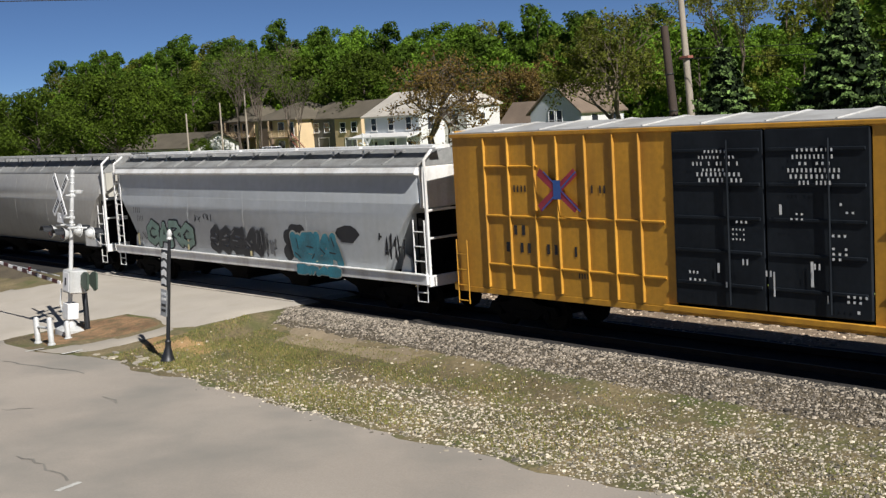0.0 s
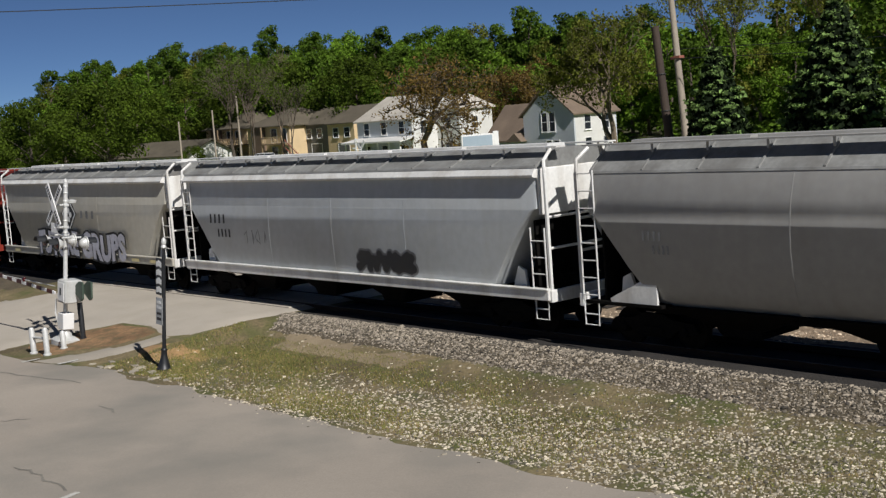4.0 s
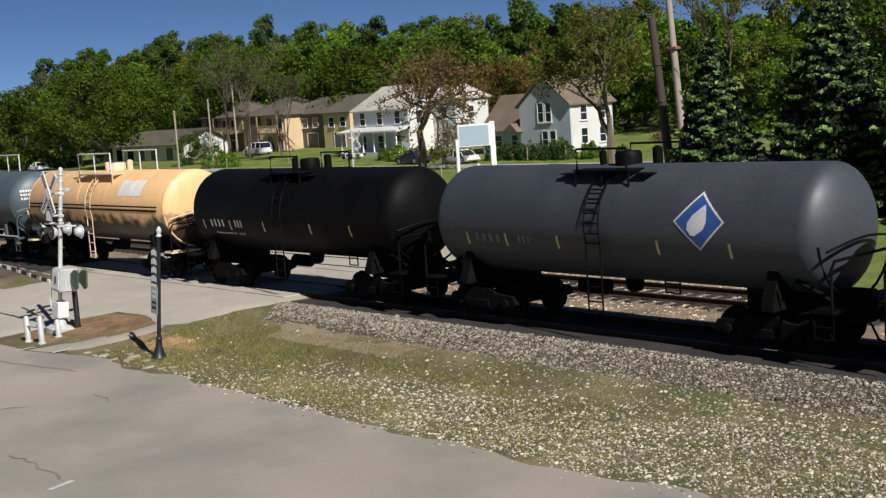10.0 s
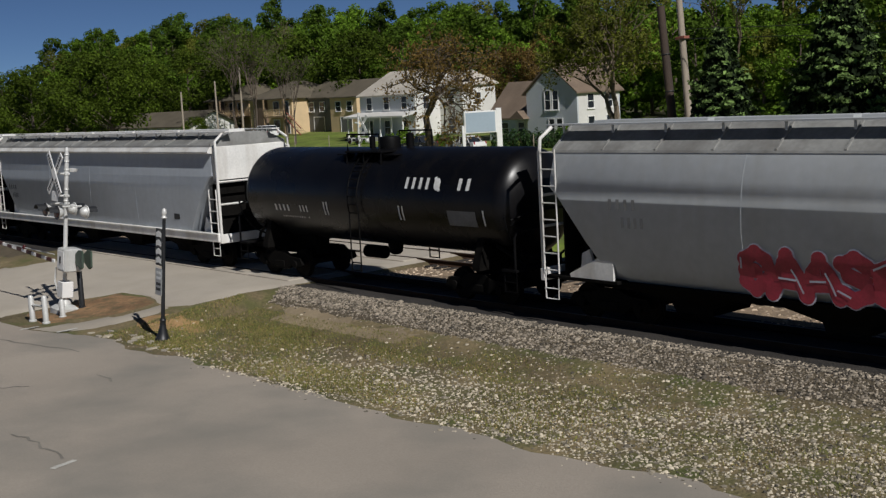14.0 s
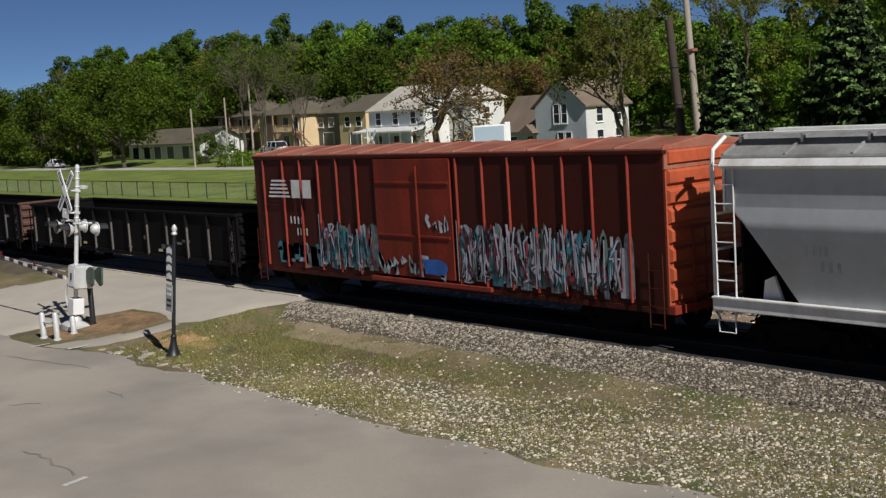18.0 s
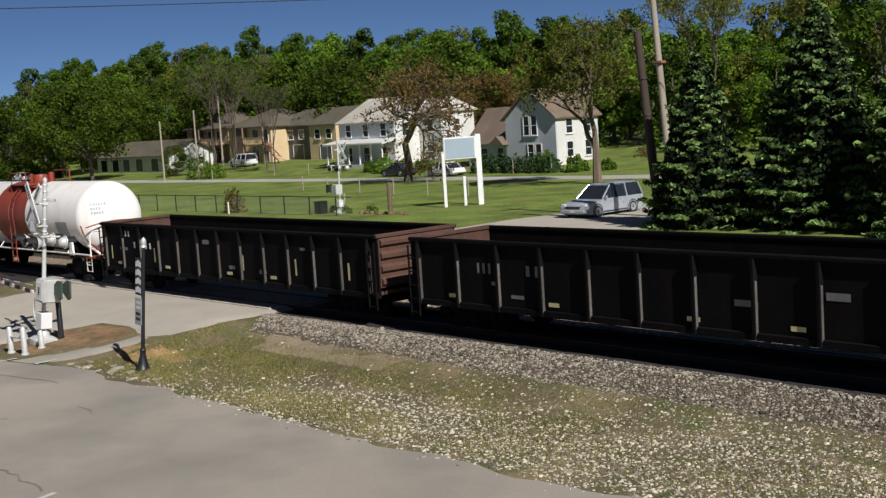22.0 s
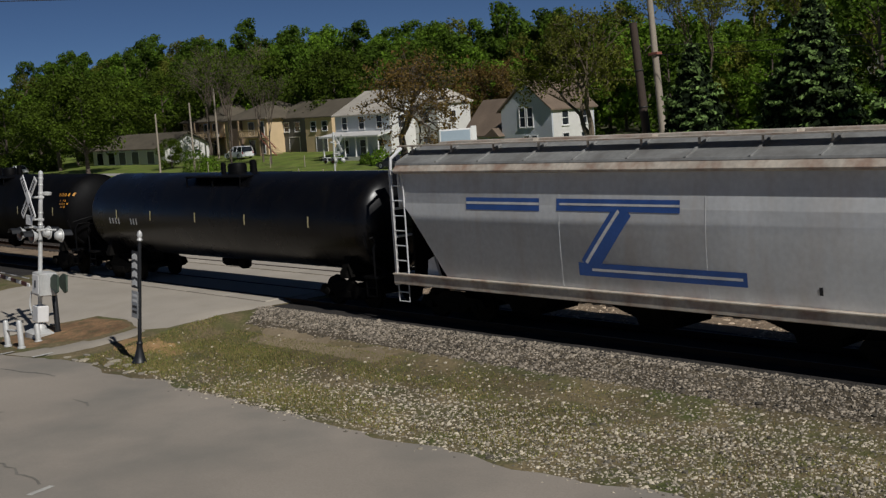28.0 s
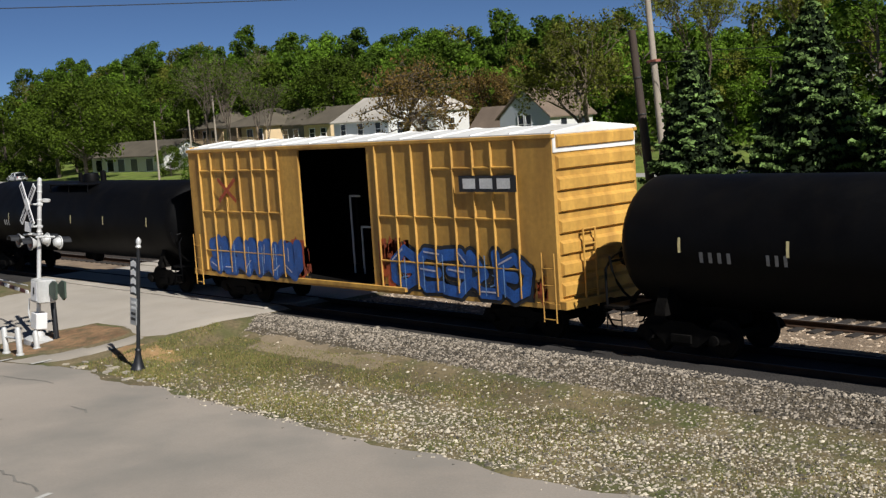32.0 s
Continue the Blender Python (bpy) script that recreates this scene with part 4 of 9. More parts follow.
# ---------------------------------------------------------------- tank cars
def tank_car(car, length, radius, body, trim, band=None, rail=None, platform="small", middle=None, saddles=None, head=None, jacket=False, overhang=0.68, white_rails=False, head_marks=None):
    zc = middle or (3.87 - radius)
    half = length / 2 - overhang
    hd = 0.62 if not jacket else 0.30
    Decal.head = (half, hd, radius, zc)
    prof = [(-half, 0.02)] + [(-half + hd * (1 - math.cos(t)), radius * math.sin(t)) for t in np.linspace(0.15, math.pi / 2, 9)]
    prof += [(half - hd * (1 - math.cos(t)), radius * math.sin(t)) for t in np.linspace(math.pi / 2, 0.15, 9)] + [(half, 0.02)]
    part("tank_shell", Shape().turned(prof, 56, "x", (0, zc)), body, car, smooth=50)
    skin = lambda z: math.sqrt(max(0.001, radius ** 2 - (z - zc) ** 2))
    for x in (np.linspace(-half + hd, half - hd, 6) if jacket else ()):
        part("shell_seam", Shape().turned([(x - 0.03, radius - 0.01), (x - 0.025, radius + 0.006), (x + 0.025, radius + 0.006), (x + 0.03, radius - 0.01)], 56, "x", (0, zc)), body, car, smooth=50)
    if band:
        band = (band[0] + Decal.shift, band[1] + Decal.shift, band[2])
        part("painted_band", Shape().turned([(band[0], radius - 0.01), (band[0] + 0.004, radius + 0.009), (band[1] - 0.004, radius + 0.009), (band[1], radius - 0.01)], 56, "x", (0, zc)), band[2], car,
             "brick-red band round the tank", smooth=50)
    if head_marks:
        # three short lines of stencilling high on the leading head
        on_head = lambda y, z: half - hd * (1 - math.sqrt(max(0.0, 1 - (y * y + (z - zc) ** 2) / radius ** 2))) + 0.012
        r, s = random.Random(int(length * 10)), Shape()
        for row, (wide, bars) in enumerate(((0.62, 6), (0.40, 4), (0.50, 5))):
            z, y = zc + 0.50 - 0.17 * row, -0.95
            for i in range(bars):
                step = wide / bars
                a, b = y + i * step, y + i * step + step * r.uniform(0.5, 0.8)
                k = len(s.v)
                s.v += [(on_head(q, v), q, v) for q, v in ((a, z), (b, z), (b, z + 0.10), (a, z + 0.10))]
                s.f.append((k, k + 1, k + 2, k + 3))
        tagged(part("head_stencil", s, head_marks, car), kind="stuff")
    top = zc + radius
    # manway, valve housing and platform
    dome = Shape().turned([(top - 0.1, 0.32), (top + 0.22, 0.32), (top + 0.3, 0.28), (top + 0.32, 0.05)], 20, "z", (0.0, 0.0))
    part("manway", dome, trim, car)
    part("valve", Shape().turned([(top - 0.1, 0.12), (top + 0.35, 0.12), (top + 0.4, 0.05)], 12, "z", (0.75, 0.15)), trim, car)
    part("relief_valve", Shape().turned([(top - 0.1, 0.09), (top + 0.3, 0.09), (top + 0.34, 0.04)], 12, "z", (-0.7, -0.1)), trim, car)
    if platform:
        w = {"small": 0.85, "big": 1.5, "long": 1.7}[platform]
        for sy in (-1, 1):
            s = Shape()
            s.box(-w, w, sy * 0.75 - 0.28, sy * 0.75 + 0.28, top - 0.10, top - 0.06)
            for x in (-w + 0.05, 0, w - 0.05):
                s.tube([(x, sy * 0.5, top - 0.1), (x, sy * 0.98, top - 0.12), (x, sy * 1.0, zc + math.sqrt(radius ** 2 - 1.0) - 0.02)], 0.03, 5)
            part("platform", s, trim, car)
            if platform != "long":
                q = Shape()
                hz = top + (0.42 if platform == "small" else 0.72)
                q.tube([(-w + 0.1, sy * 0.98, top - 0.08), (-w + 0.1, sy * 0.98, hz), (w - 0.1, sy * 0.98, hz), (w - 0.1, sy * 0.98, top - 0.08)], 0.03, 6)
                if platform == "big":
                    q.tube([(0, sy * 0.98, top - 0.08), (0, sy * 0.98, hz)], 0.025, 6)
                part("platform_rail", q, M_WHITE if white_rails else trim, car)
        if platform == "small":
            for sx in (-1, 1):
                part("walkway_step", Shape().box(sx * (w + 0.25) - 0.25, sx * (w + 0.25) + 0.25, -0.95, -0.6, top - 0.18, top - 0.15), trim, car)
    # side ladders that follow the shell
    for sy in ((-1, 1) if platform != "long" else ()):
        s = Shape()
        ang = np.linspace(1.05, -0.25, 9)
        for x in (-0.22, 0.22):
            s.tube([(x, sy * (radius + 0.09) * math.cos(t), zc + (radius + 0.09) * math.sin(t)) for t in ang] + [(x, sy * (radius + 0.05), 1.0)] + [(x, sy * (radius + 0.05), 0.55)], 0.022, 5)
        for t in ang[1::1]:
            s.tube([(-0.22, sy * (radius + 0.09) * math.cos(t), zc + (radius + 0.09) * math.sin(t)), (0.22, sy * (radius + 0.09) * math.cos(t), zc + (radius + 0.09) * math.sin(t))], 0.02, 5)
        for z in (1.5, 1.15, 0.8, 0.57):
            s.tube([(-0.22, sy * (radius + 0.05), z), (0.22, sy * (radius + 0.05), z)], 0.02, 5)
        part("ladder", s, trim, car, smooth=50)
    ends = length / 2 - 0.5
    for sx in (-1, 1):
        # draft sill, bolster saddle, end platform, hand rails, head shield bars
        a, b = sorted((sx * (half - 2.6), sx * ends))
        part("draft_sill", Shape().box(a, b, -0.26, 0.26, 0.62, max(0.9, zc - radius + 0.12), 0.02), M_UNDER, car)
        sad = Shape()
        xb = sx * (half - 1.35)
        sad.loft([[(xb - 0.14, -1.36, 0.92), (xb + 0.14, -1.36, 0.92), (xb + 0.14, 1.36, 0.92), (xb - 0.14, 1.36, 0.92)],
                  [(xb - 0.14, -1.36, 1.05), (xb + 0.14, -1.36, 1.05), (xb + 0.14, 1.36, 1.05), (xb - 0.14, 1.36, 1.05)],
                  [(xb - 0.12, -1.1, zc - radius * 0.55), (xb + 0.12, -1.1, zc - radius * 0.55), (xb + 0.12, 1.1, zc - radius * 0.55), (xb - 0.12, 1.1, zc - radius * 0.55)]])
        part("bolster_saddle", sad, M_UNDER, car)
        if saddles:
            for sy in (-1, 1):
                part("saddle_web", Shape().prism([(xb - 0.16, 1.05), (xb + 0.16, 1.05), (xb + 0.10, 1.62), (xb - 0.04, 1.62)], "y", sy * 1.32 - 0.04, sy * 1.32 + 0.04), saddles, car)
        part("end_platform", Shape().box(min(sx * (ends - 0.55), sx * ends), max(sx * (ends - 0.55), sx * ends), -1.4, 1.4, 0.98, 1.05, 0.01), trim, car)
        r = Shape()
        yy = 1.36
        r.tube([(sx * (ends - 0.06), -yy, 1.0), (sx * (ends - 0.06), -yy, 1.85), (sx * (ends - 0.06), -yy * 0.9, 2.02), (sx * (ends - 0.06), yy * 0.9, 2.02), (sx * (ends - 0.06), yy, 1.85), (sx * (ends - 0.06), yy, 1.0)], 0.032, 6)
        part("end_hand_rail", r, saddles or trim, car, smooth=50)
        g = Shape()
        g.tube([(sx * (half - 0.12), (radius + 0.06) * math.cos(t), zc + (radius + 0.06) * math.sin(t)) for t in np.linspace(math.pi + 0.15, 2 * math.pi - 0.15, 14)], 0.03, 6)
        part("head_brace", g, trim, car, smooth=50)
        h = Shape()
        h.tube([(sx * (half + 0.12 - 0.14 * abs(u) ** 3), u * radius * 0.93, zc - 0.32 + 0.18 * (1 - u * u)) for u in np.linspace(-1, 1, 12)], 0.028, 6)
        part("head_grab_rail", h, trim, car, smooth=50)
        for sy in (-1, 1):
            step_iron(car, sx * (ends - 0.25), sy * 1.36, 0.98, saddles or trim)
        part("brake_pipe", Shape().tube([(sx * (ends - 0.1), -0.7, 0.9), (sx * (half - 0.4), -0.9, 1.3), (sx * (half - 0.9), -1.0, 1.55)], 0.05, 6), saddles or trim, car)
    if rail:
        for sy in (-1, 1):
            s = Shape().tube([(-ends + 0.05, sy * 1.4, 1.12), (ends - 0.05, sy * 1.4, 1.12)], 0.035, 6)
            part("side_rail", s, rail, car)
            for x in np.linspace(-half + 1.6, half - 1.6, 4):
                part("rail_bracket", Shape().tube([(x, sy * 1.4, 1.12), (x, sy * 1.02, 1.55)], 0.03, 5), rail, car)
    part("belly_outlet", Shape().turned([(zc - radius - 0.32, 0.12), (zc - radius - 0.25, 0.2), (zc - radius + 0.05, 0.24)], 12, "z"), M_UNDER, car)
    part("reservoir", Shape().turned([(0.0, 0.02), (0.03, 0.2), (0.9, 0.2), (0.93, 0.02)], 14, "x", (0.75, 0.72)), M_UNDER, car, at=pose(-2.4, 0, 0))
    running_gear(car, length, 2.35, sill=False)
    return skin


# ---------------------------------------------------------------- box cars
def box_car(car, width, length, z0, z1, body, roof, end_mat, door, ribs, bars, door_mat, roof_rise=0.22, rib_top=None, top_bars=(), post_mat=None, single=False):
    """door: (x0, x1, open). ribs: x places of side posts; bars: heights of the side stiffeners; parts are built for both sides."""
    half, w = length / 2 - 0.75, width / 2
    post_mat = post_mat or body
    t = 0.07
    d0, d1, is_open = door
    for sy in (-1, 1):
        y0, y1 = sorted((sy * (w - t), sy * w))
        for a, b in ((-half, d0), (d1, half)):
            part("side_wall", Shape().box(a, b, y0, y1, z0, z1, 0.01), body, car)
        part("side_wall", Shape().box(d0, d1, y0, y1, z1 - 0.12, z1, 0.01), body, car)
        if not is_open or sy > 0:
            yy = sorted((sy * (w - 0.02), sy * (w + 0.05)))
            m = (d0 + d1) / 2
            for a, b in (((d0, m), (m, d1)) if not (is_open or single) else ((d0, d1),)):
                dr = part("sliding_door", Shape().box(a + 0.02, b - 0.02, *yy, z0 + 0.12, z1 - 0.1, 0.02), door_mat, car)
                for z in ((z0 + 1.25, z1 - 0.75) if single else np.linspace(z0 + 0.6, z1 - 0.5, 5)):
                    part("door_rib", Shape().box(a + 0.1, b - 0.1, sy * (w + 0.06) - 0.02, sy * (w + 0.06) + 0.02, z - 0.035, z + 0.035, 0.01), door_mat, dr)
                part("lock_bar", Shape().tube([((a + b) / 2 + 0.3, sy * (w + 0.1), z0 + 0.2), ((a + b) / 2 + 0.3, sy * (w + 0.1), z1 - 0.3)], 0.025, 6), door_mat, dr)
        part("door_track", Shape().box(d0 - 0.3, d1 + 1.4, sy * (w + 0.06) - 0.05, sy * (w + 0.06) + 0.05, z0 - 0.06, z0 + 0.06, 0.01), post_mat, car)
        part("side_sill", Shape().box(-half, half, sy * (w - 0.05) - 0.06, sy * (w - 0.05) + 0.06, z0 - 0.14, z0, 0.01), body, car)
        part("eave", Shape().box(-half - 0.05, half + 0.05, sy * (w - 0.02) - 0.07, sy * (w - 0.02) + 0.07, z1 - 0.08, z1 + 0.02, 0.015), body, car)
        for x in ribs:
            part("side_post", Shape().loft([[(x - 0.032, sy * w, z), (x + 0.032, sy * w, z), (x + 0.014, sy * (w + 0.055), z), (x - 0.014, sy * (w + 0.055), z)] for z in (z0 + 0.05, (rib_top or z1 - 0.1))]), post_mat, car)
        for a, b, z in bars:
            part("side_stiffener", Shape().loft([[(x, sy * w, z - 0.036), (x, sy * (w + 0.045), z - 0.014), (x, sy * (w + 0.045), z + 0.014), (x, sy * w, z + 0.036)] for x in (a, b)]), post_mat, car)
        for x in (-half + 0.25, half - 0.25):
            ladder(car, x - 0.2, x + 0.2, sy * (w + 0.08), z0 - 0.45, z0 + 1.2, body, 0.4, 0.015)
    for sx in (-1, 1):
        xa, xb = sorted((sx * half, sx * (half - 0.06)))
        part("end_wall", Shape().box(xa, xb, -w + t, w - t, z0, z1 + roof_rise * 0.5, 0.01), end_mat, car)
        n = 8
        for i in range(n):
            z = z0 + 0.3 + (z1 - z0 - 0.45) * i / (n - 1)
            part("end_corrugation", Shape().loft([[(sx * half, y, z - 0.17), (sx * (half + 0.085), y * 0.98, z - 0.13), (sx * (half + 0.085), y * 0.98, z + 0.10), (sx * half, y, z + 0.17)] for y in (-w + 0.1, w - 0.1)]), end_mat, car)
        ladder(car, 0, 0.42, 0, 0, 1.9, post_mat, 0.36, name="end_ladder").matrix_basis = pose(sx * (half + 0.16), -w + 0.75, z0 - 0.2, 0, 0, 90)
        part("end_sill", Shape().box(min(sx * half, sx * (half + 0.2)), max(sx * half, sx * (half + 0.2)), -w, w, z0 - 0.14, z0 + 0.06, 0.01), post_mat, car)
        part("corner_cap", Shape().box(min(sx * (half - 0.02), sx * (half + 0.03)), max(sx * (half - 0.02), sx * (half + 0.03)), -w + 0.02, w - 0.02, z1 - 0.42, z1 + 0.02, 0.01), roof, car)
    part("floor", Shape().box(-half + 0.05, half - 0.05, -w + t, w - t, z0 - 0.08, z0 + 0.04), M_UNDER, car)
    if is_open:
        # lining and its rails are added near black to paint the shaded interior
        part("inner_lining", Shape().box(-half + 0.1, half - 0.1, w - t - 0.06, w - t - 0.02, z0 + 0.06, z1 - 0.1), M_UNDER, car, "added lining, near black as the shade inside")
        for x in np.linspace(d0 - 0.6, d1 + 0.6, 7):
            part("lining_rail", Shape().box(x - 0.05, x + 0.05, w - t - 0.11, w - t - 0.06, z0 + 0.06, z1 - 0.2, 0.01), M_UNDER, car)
    part("roof", Shape().loft([[(x, -w - 0.03, z1 + 0.01), (x, -w - 0.03, z1 + 0.05), (x, 0, z1 + roof_rise), (x, w + 0.03, z1 + 0.05), (x, w + 0.03, z1 + 0.01)] for x in (-half - 0.04, half + 0.04)]), roof, car, smooth=5)
    n = 12
    for i in range(n + 1):
        x = -half + 2 * half * i / n
        part("roof_seam", Shape().loft([[(x - 0.03, y, z), (x + 0.03, y, z), (x + 0.02, y, z + 0.04), (x - 0.02, y, z + 0.04)] for y, z in ((-w, z1 + 0.04), (0, z1 + roof_rise - 0.01), (w, z1 + 0.04))]), roof, car)
    part("brake_wheel", Shape().turned([(0, 0.22), (0.03, 0.27), (0.06, 0.22)], 14, "x", (0.7, z0 + 0.9)), M_UNDER, car, at=pose(half + 0.18, 0, 0))
    running_gear(car, length, 2.6)
    return lambda z: w


# ---------------------------------------------------------------- gondolas
def gondola(car, length, z0=0.66, z1=2.43, posts=13, end_mat=None):
    half, w = length / 2 - 0.72, 1.5
    for sy in (-1, 1):
        y0, y1 = sorted((sy * (w - 0.05), sy * (w - 0.10)))
        part("side_wall", Shape().box(-half, half, y0, y1, z0 + 0.1, z1 - 0.05), M_GON, car)
        part("top_chord", Shape().box(-half - 0.02, half + 0.02, sy * (w - 0.05) - 0.08, sy * (w - 0.05) + 0.08, z1 - 0.1, z1, 0.02), M_GON, car)
        part("side_sill", Shape().box(-half, half, sy * (w - 0.05) - 0.07, sy * (w - 0.05) + 0.07, z0, z0 + 0.16, 0.015), M_GON, car)
        for i in range(posts):
            x = -half + 0.35 + (2 * half - 0.7) * i / (posts - 1)
            part("side_post", Shape().loft([[(x - 0.06, sy * (w - 0.05), z), (x + 0.06, sy * (w - 0.05), z), (x + 0.035, sy * (w + 0.06), z), (x - 0.035, sy * (w + 0.06), z)] for z in (z0 + 0.02, z1 - 0.1)]), M_GON, car)
            # painted sun on the post's edge, ending below the top chord's shade
            part("post_edge", Shape().box(x + 0.045, x + 0.056, *sorted((sy * (w - 0.05), sy * (w + 0.04))), z0 + 0.12, z1 - 0.55), M_GONPOST, car)
        for x in (-half + 0.18, half - 0.18):
            ladder(car, x - 0.17, x + 0.17, sy * (w + 0.06), z0 - 0.3, z1 - 0.2, M_GON, 0.36)
    for sx in (-1, 1):
        xa, xb = sorted((sx * half, sx * (half - 0.06)))
        part("end_wall", Shape().box(xa, xb, -w + 0.1, w - 0.1, z0 + 0.1, z1 - 0.05), end_mat or M_GONRUST, car)
        part("end_chord", Shape().box(xa - 0.04, xb + 0.04, -w + 0.02, w - 0.02, z1 - 0.1, z1 + 0.012, 0.02), end_mat or M_GONRUST, car)
        for i in range(4):
            z = z0 + 0.45 + i * 0.36
            part("end_corrugation", Shape().loft([[(sx * half, y, z - 0.13), (sx * (half + 0.09), y, z - 0.05), (sx * (half + 0.09), y, z + 0.05), (sx * half, y, z + 0.13)] for y in (-w + 0.14, w - 0.14)]), end_mat or M_GONRUST, car)
    part("floor", Shape().box(-half, half, -w + 0.1, w - 0.1, z0 + 0.2, z0 + 0.3), M_GONRUST, car)
    part("brake_wheel", Shape().turned([(0, 0.2), (0.03, 0.24), (0.06, 0.2)], 14, "x", (0.7, z1 - 0.6)), M_UNDER, car, at=pose(half + 0.1, 0, 0))
    running_gear(car, length, 2.5)
    return lambda z: w - 0.05


# ---------------------------------------------------------------- centre-beam flat car
def centre_beam(car, length):
    half = length / 2 - 0.8
    part("deck", Shape().box(-half, half, -1.45, 1.45, 0.95, 1.12, 0.02), M_UNDER, car)
    part("centre_beam", Shape().box(-half + 0.3, half - 0.3, -0.09, 0.09, 4.2, 4.5, 0.02), M_YELLOW, car)
    for i in range(13):
        x = -half + 0.5 + (2 * half - 1.0) * i / 12
        part("beam_post", Shape().box(x - 0.08, x + 0.08, -0.08, 0.08, 1.1, 4.25, 0.02), M_YELLOW, car)
    for sx in (-1, 1):
        a, b = sorted((sx * half, sx * (half - 0.22)))
        part("bulkhead", Shape().box(a, b, -1.42, 1.42, 0.9, 4.45, 0.03), M_YELLOW, car, "orange-yellow steel end bulkhead")
        for i in range(7):
            z = 1.3 + i * 0.45
            part("bulkhead_rib", Shape().box(min(sx * half, sx * (half + 0.08)), max(sx * half, sx * (half + 0.08)), -1.38, 1.38, z - 0.06, z + 0.06, 0.02), M_YELLOW, car)
        ladder(car, min(sx * (half - 0.02), sx * (half + 0.4)), max(sx * (half - 0.02), sx * (half + 0.4)), -1.42, 0.6, 4.2, M_YELLOW, 0.4)
    r = random.Random(5)
    cols, tiers = 8, 4
    x0, x1 = -half + 0.35, half - 0.35
    for sy in (-1, 1):
        for c in range(cols):
            a = x0 + (x1 - x0) * c / cols
            b = x0 + (x1 - x0) * (c + 1) / cols
            for k in range(tiers):
                z0, z1 = 1.2 + k * 0.815, 1.2 + (k + 1) * 0.815 - 0.035
                dy = r.uniform(-0.03, 0.03)
                y0, y1 = sorted((sy * 0.14, sy * (1.46 + dy)))
                # a wrapped pack: creased film over sawn boards
                s = Shape()
                nx, nz = 14, 5
                grid = []
                for j in range(nz + 1):
                    for i in range(nx + 1):
                        x = a + 0.02 + (b - a - 0.04) * i / nx
                        z = z0 + (z1 - z0) * j / nz
                        push = (noise.noise((x * 2.3, z * 3.1 + 9 * sy, k * 5.0)) * 0.05 + noise.noise((x * 6 + z * 5, z * 3, c)) * 0.03) if 0 < i < nx and 0 < j < nz else -0.02
                        grid.append((x, sy * (1.46 + dy + push), z))
                s.add(grid, [(j * (nx + 1) + i, j * (nx + 1) + i + 1, (j + 1) * (nx + 1) + i + 1, (j + 1) * (nx + 1) + i) for j in range(nz) for i in range(nx)])
                s.box(a + 0.02, b - 0.02, *sorted((sy * 0.14, sy * (1.43 + dy))), z0, z1)
                pk = part("lumber_pack", s.mesh("lumber_pack", M_WRAP, 60), M_WRAP, car, "lumber pack wrapped in grey-white film")
                for x in (a + 0.35, (a + b) / 2, b - 0.35):
                    part("strap", Shape().box(x - 0.012, x + 0.012, *sorted((sy * 0.2, sy * (1.485 + dy))), z0 - 0.004, z1 + 0.006), M_STRAP, pk)
                if sy < 0:
                    d = Decal(lambda z, q=1.52 + dy: q)
                    for x in np.arange(a + 0.2, b - 0.4, 0.75):
                        d.bars(x, z0 + 0.38, 0.5, 0.09, 5, 0.25, c + k)
                    part("printed_mark", d.sh.mesh("printed_mark", M_MARKGREY, 60), M_MARKGREY, pk)
                    e = Decal(lambda z, q=1.53 + dy: q)
                    for x in np.arange(a + 0.45 + 0.3 * (k % 2), b - 0.2, 1.05):
                        e.oval(x, z0 + 0.42, 0.085, 0.085, 8)
                    part("printed_emblem", e.sh.mesh("printed_emblem", M_PRINT, 60), M_PRINT, pk, "dull red printed disc")
    running_gear(car, length, 2.8)
    return lambda z: 1.48


# ---------------------------------------------------------------- the train: car by car, from the head
def travel(t):
    return 19.306 * t + 0.0222 * t * t


TRAIN = []


# coupler faces that lie a little further back than the evenly spaced plan
ENDS = {-167.5: -167.9, -180.1: -180.8, -193.5: -194.3, -206.9: -207.4, -219.8: -220.6, -233.0: -233.4, -246.8: -247.1,
        -260.2: -260.7, -275.2: -275.6, -295.4: -295.6, -308.8: -309.6, -478.9: -478.7, -493.2: -493.9, -508.4: -509.15,
        -527.3: -527.8, -601.2: -602.1, -620.4: -621.2, -638.9: -639.85, -658.3: -658.9}


def start_car(name, label, category, s_front, s_back):
    """A car between two coupler faces, by their places along the track at the clip's start."""
    old = (s_front + s_back) / 2
    s_front, s_back = ENDS.get(s_front, s_front), ENDS.get(s_back, s_back)
    Decal.head = None
    Decal.shift = old - (s_front + s_back) / 2
    car = thing(name, label, category, pose((s_front + s_back) / 2, TRACK_Y, 0), group="cars of the freight train")
    TRAIN.append((car, (s_front + s_back) / 2))
    return car, s_front - s_back


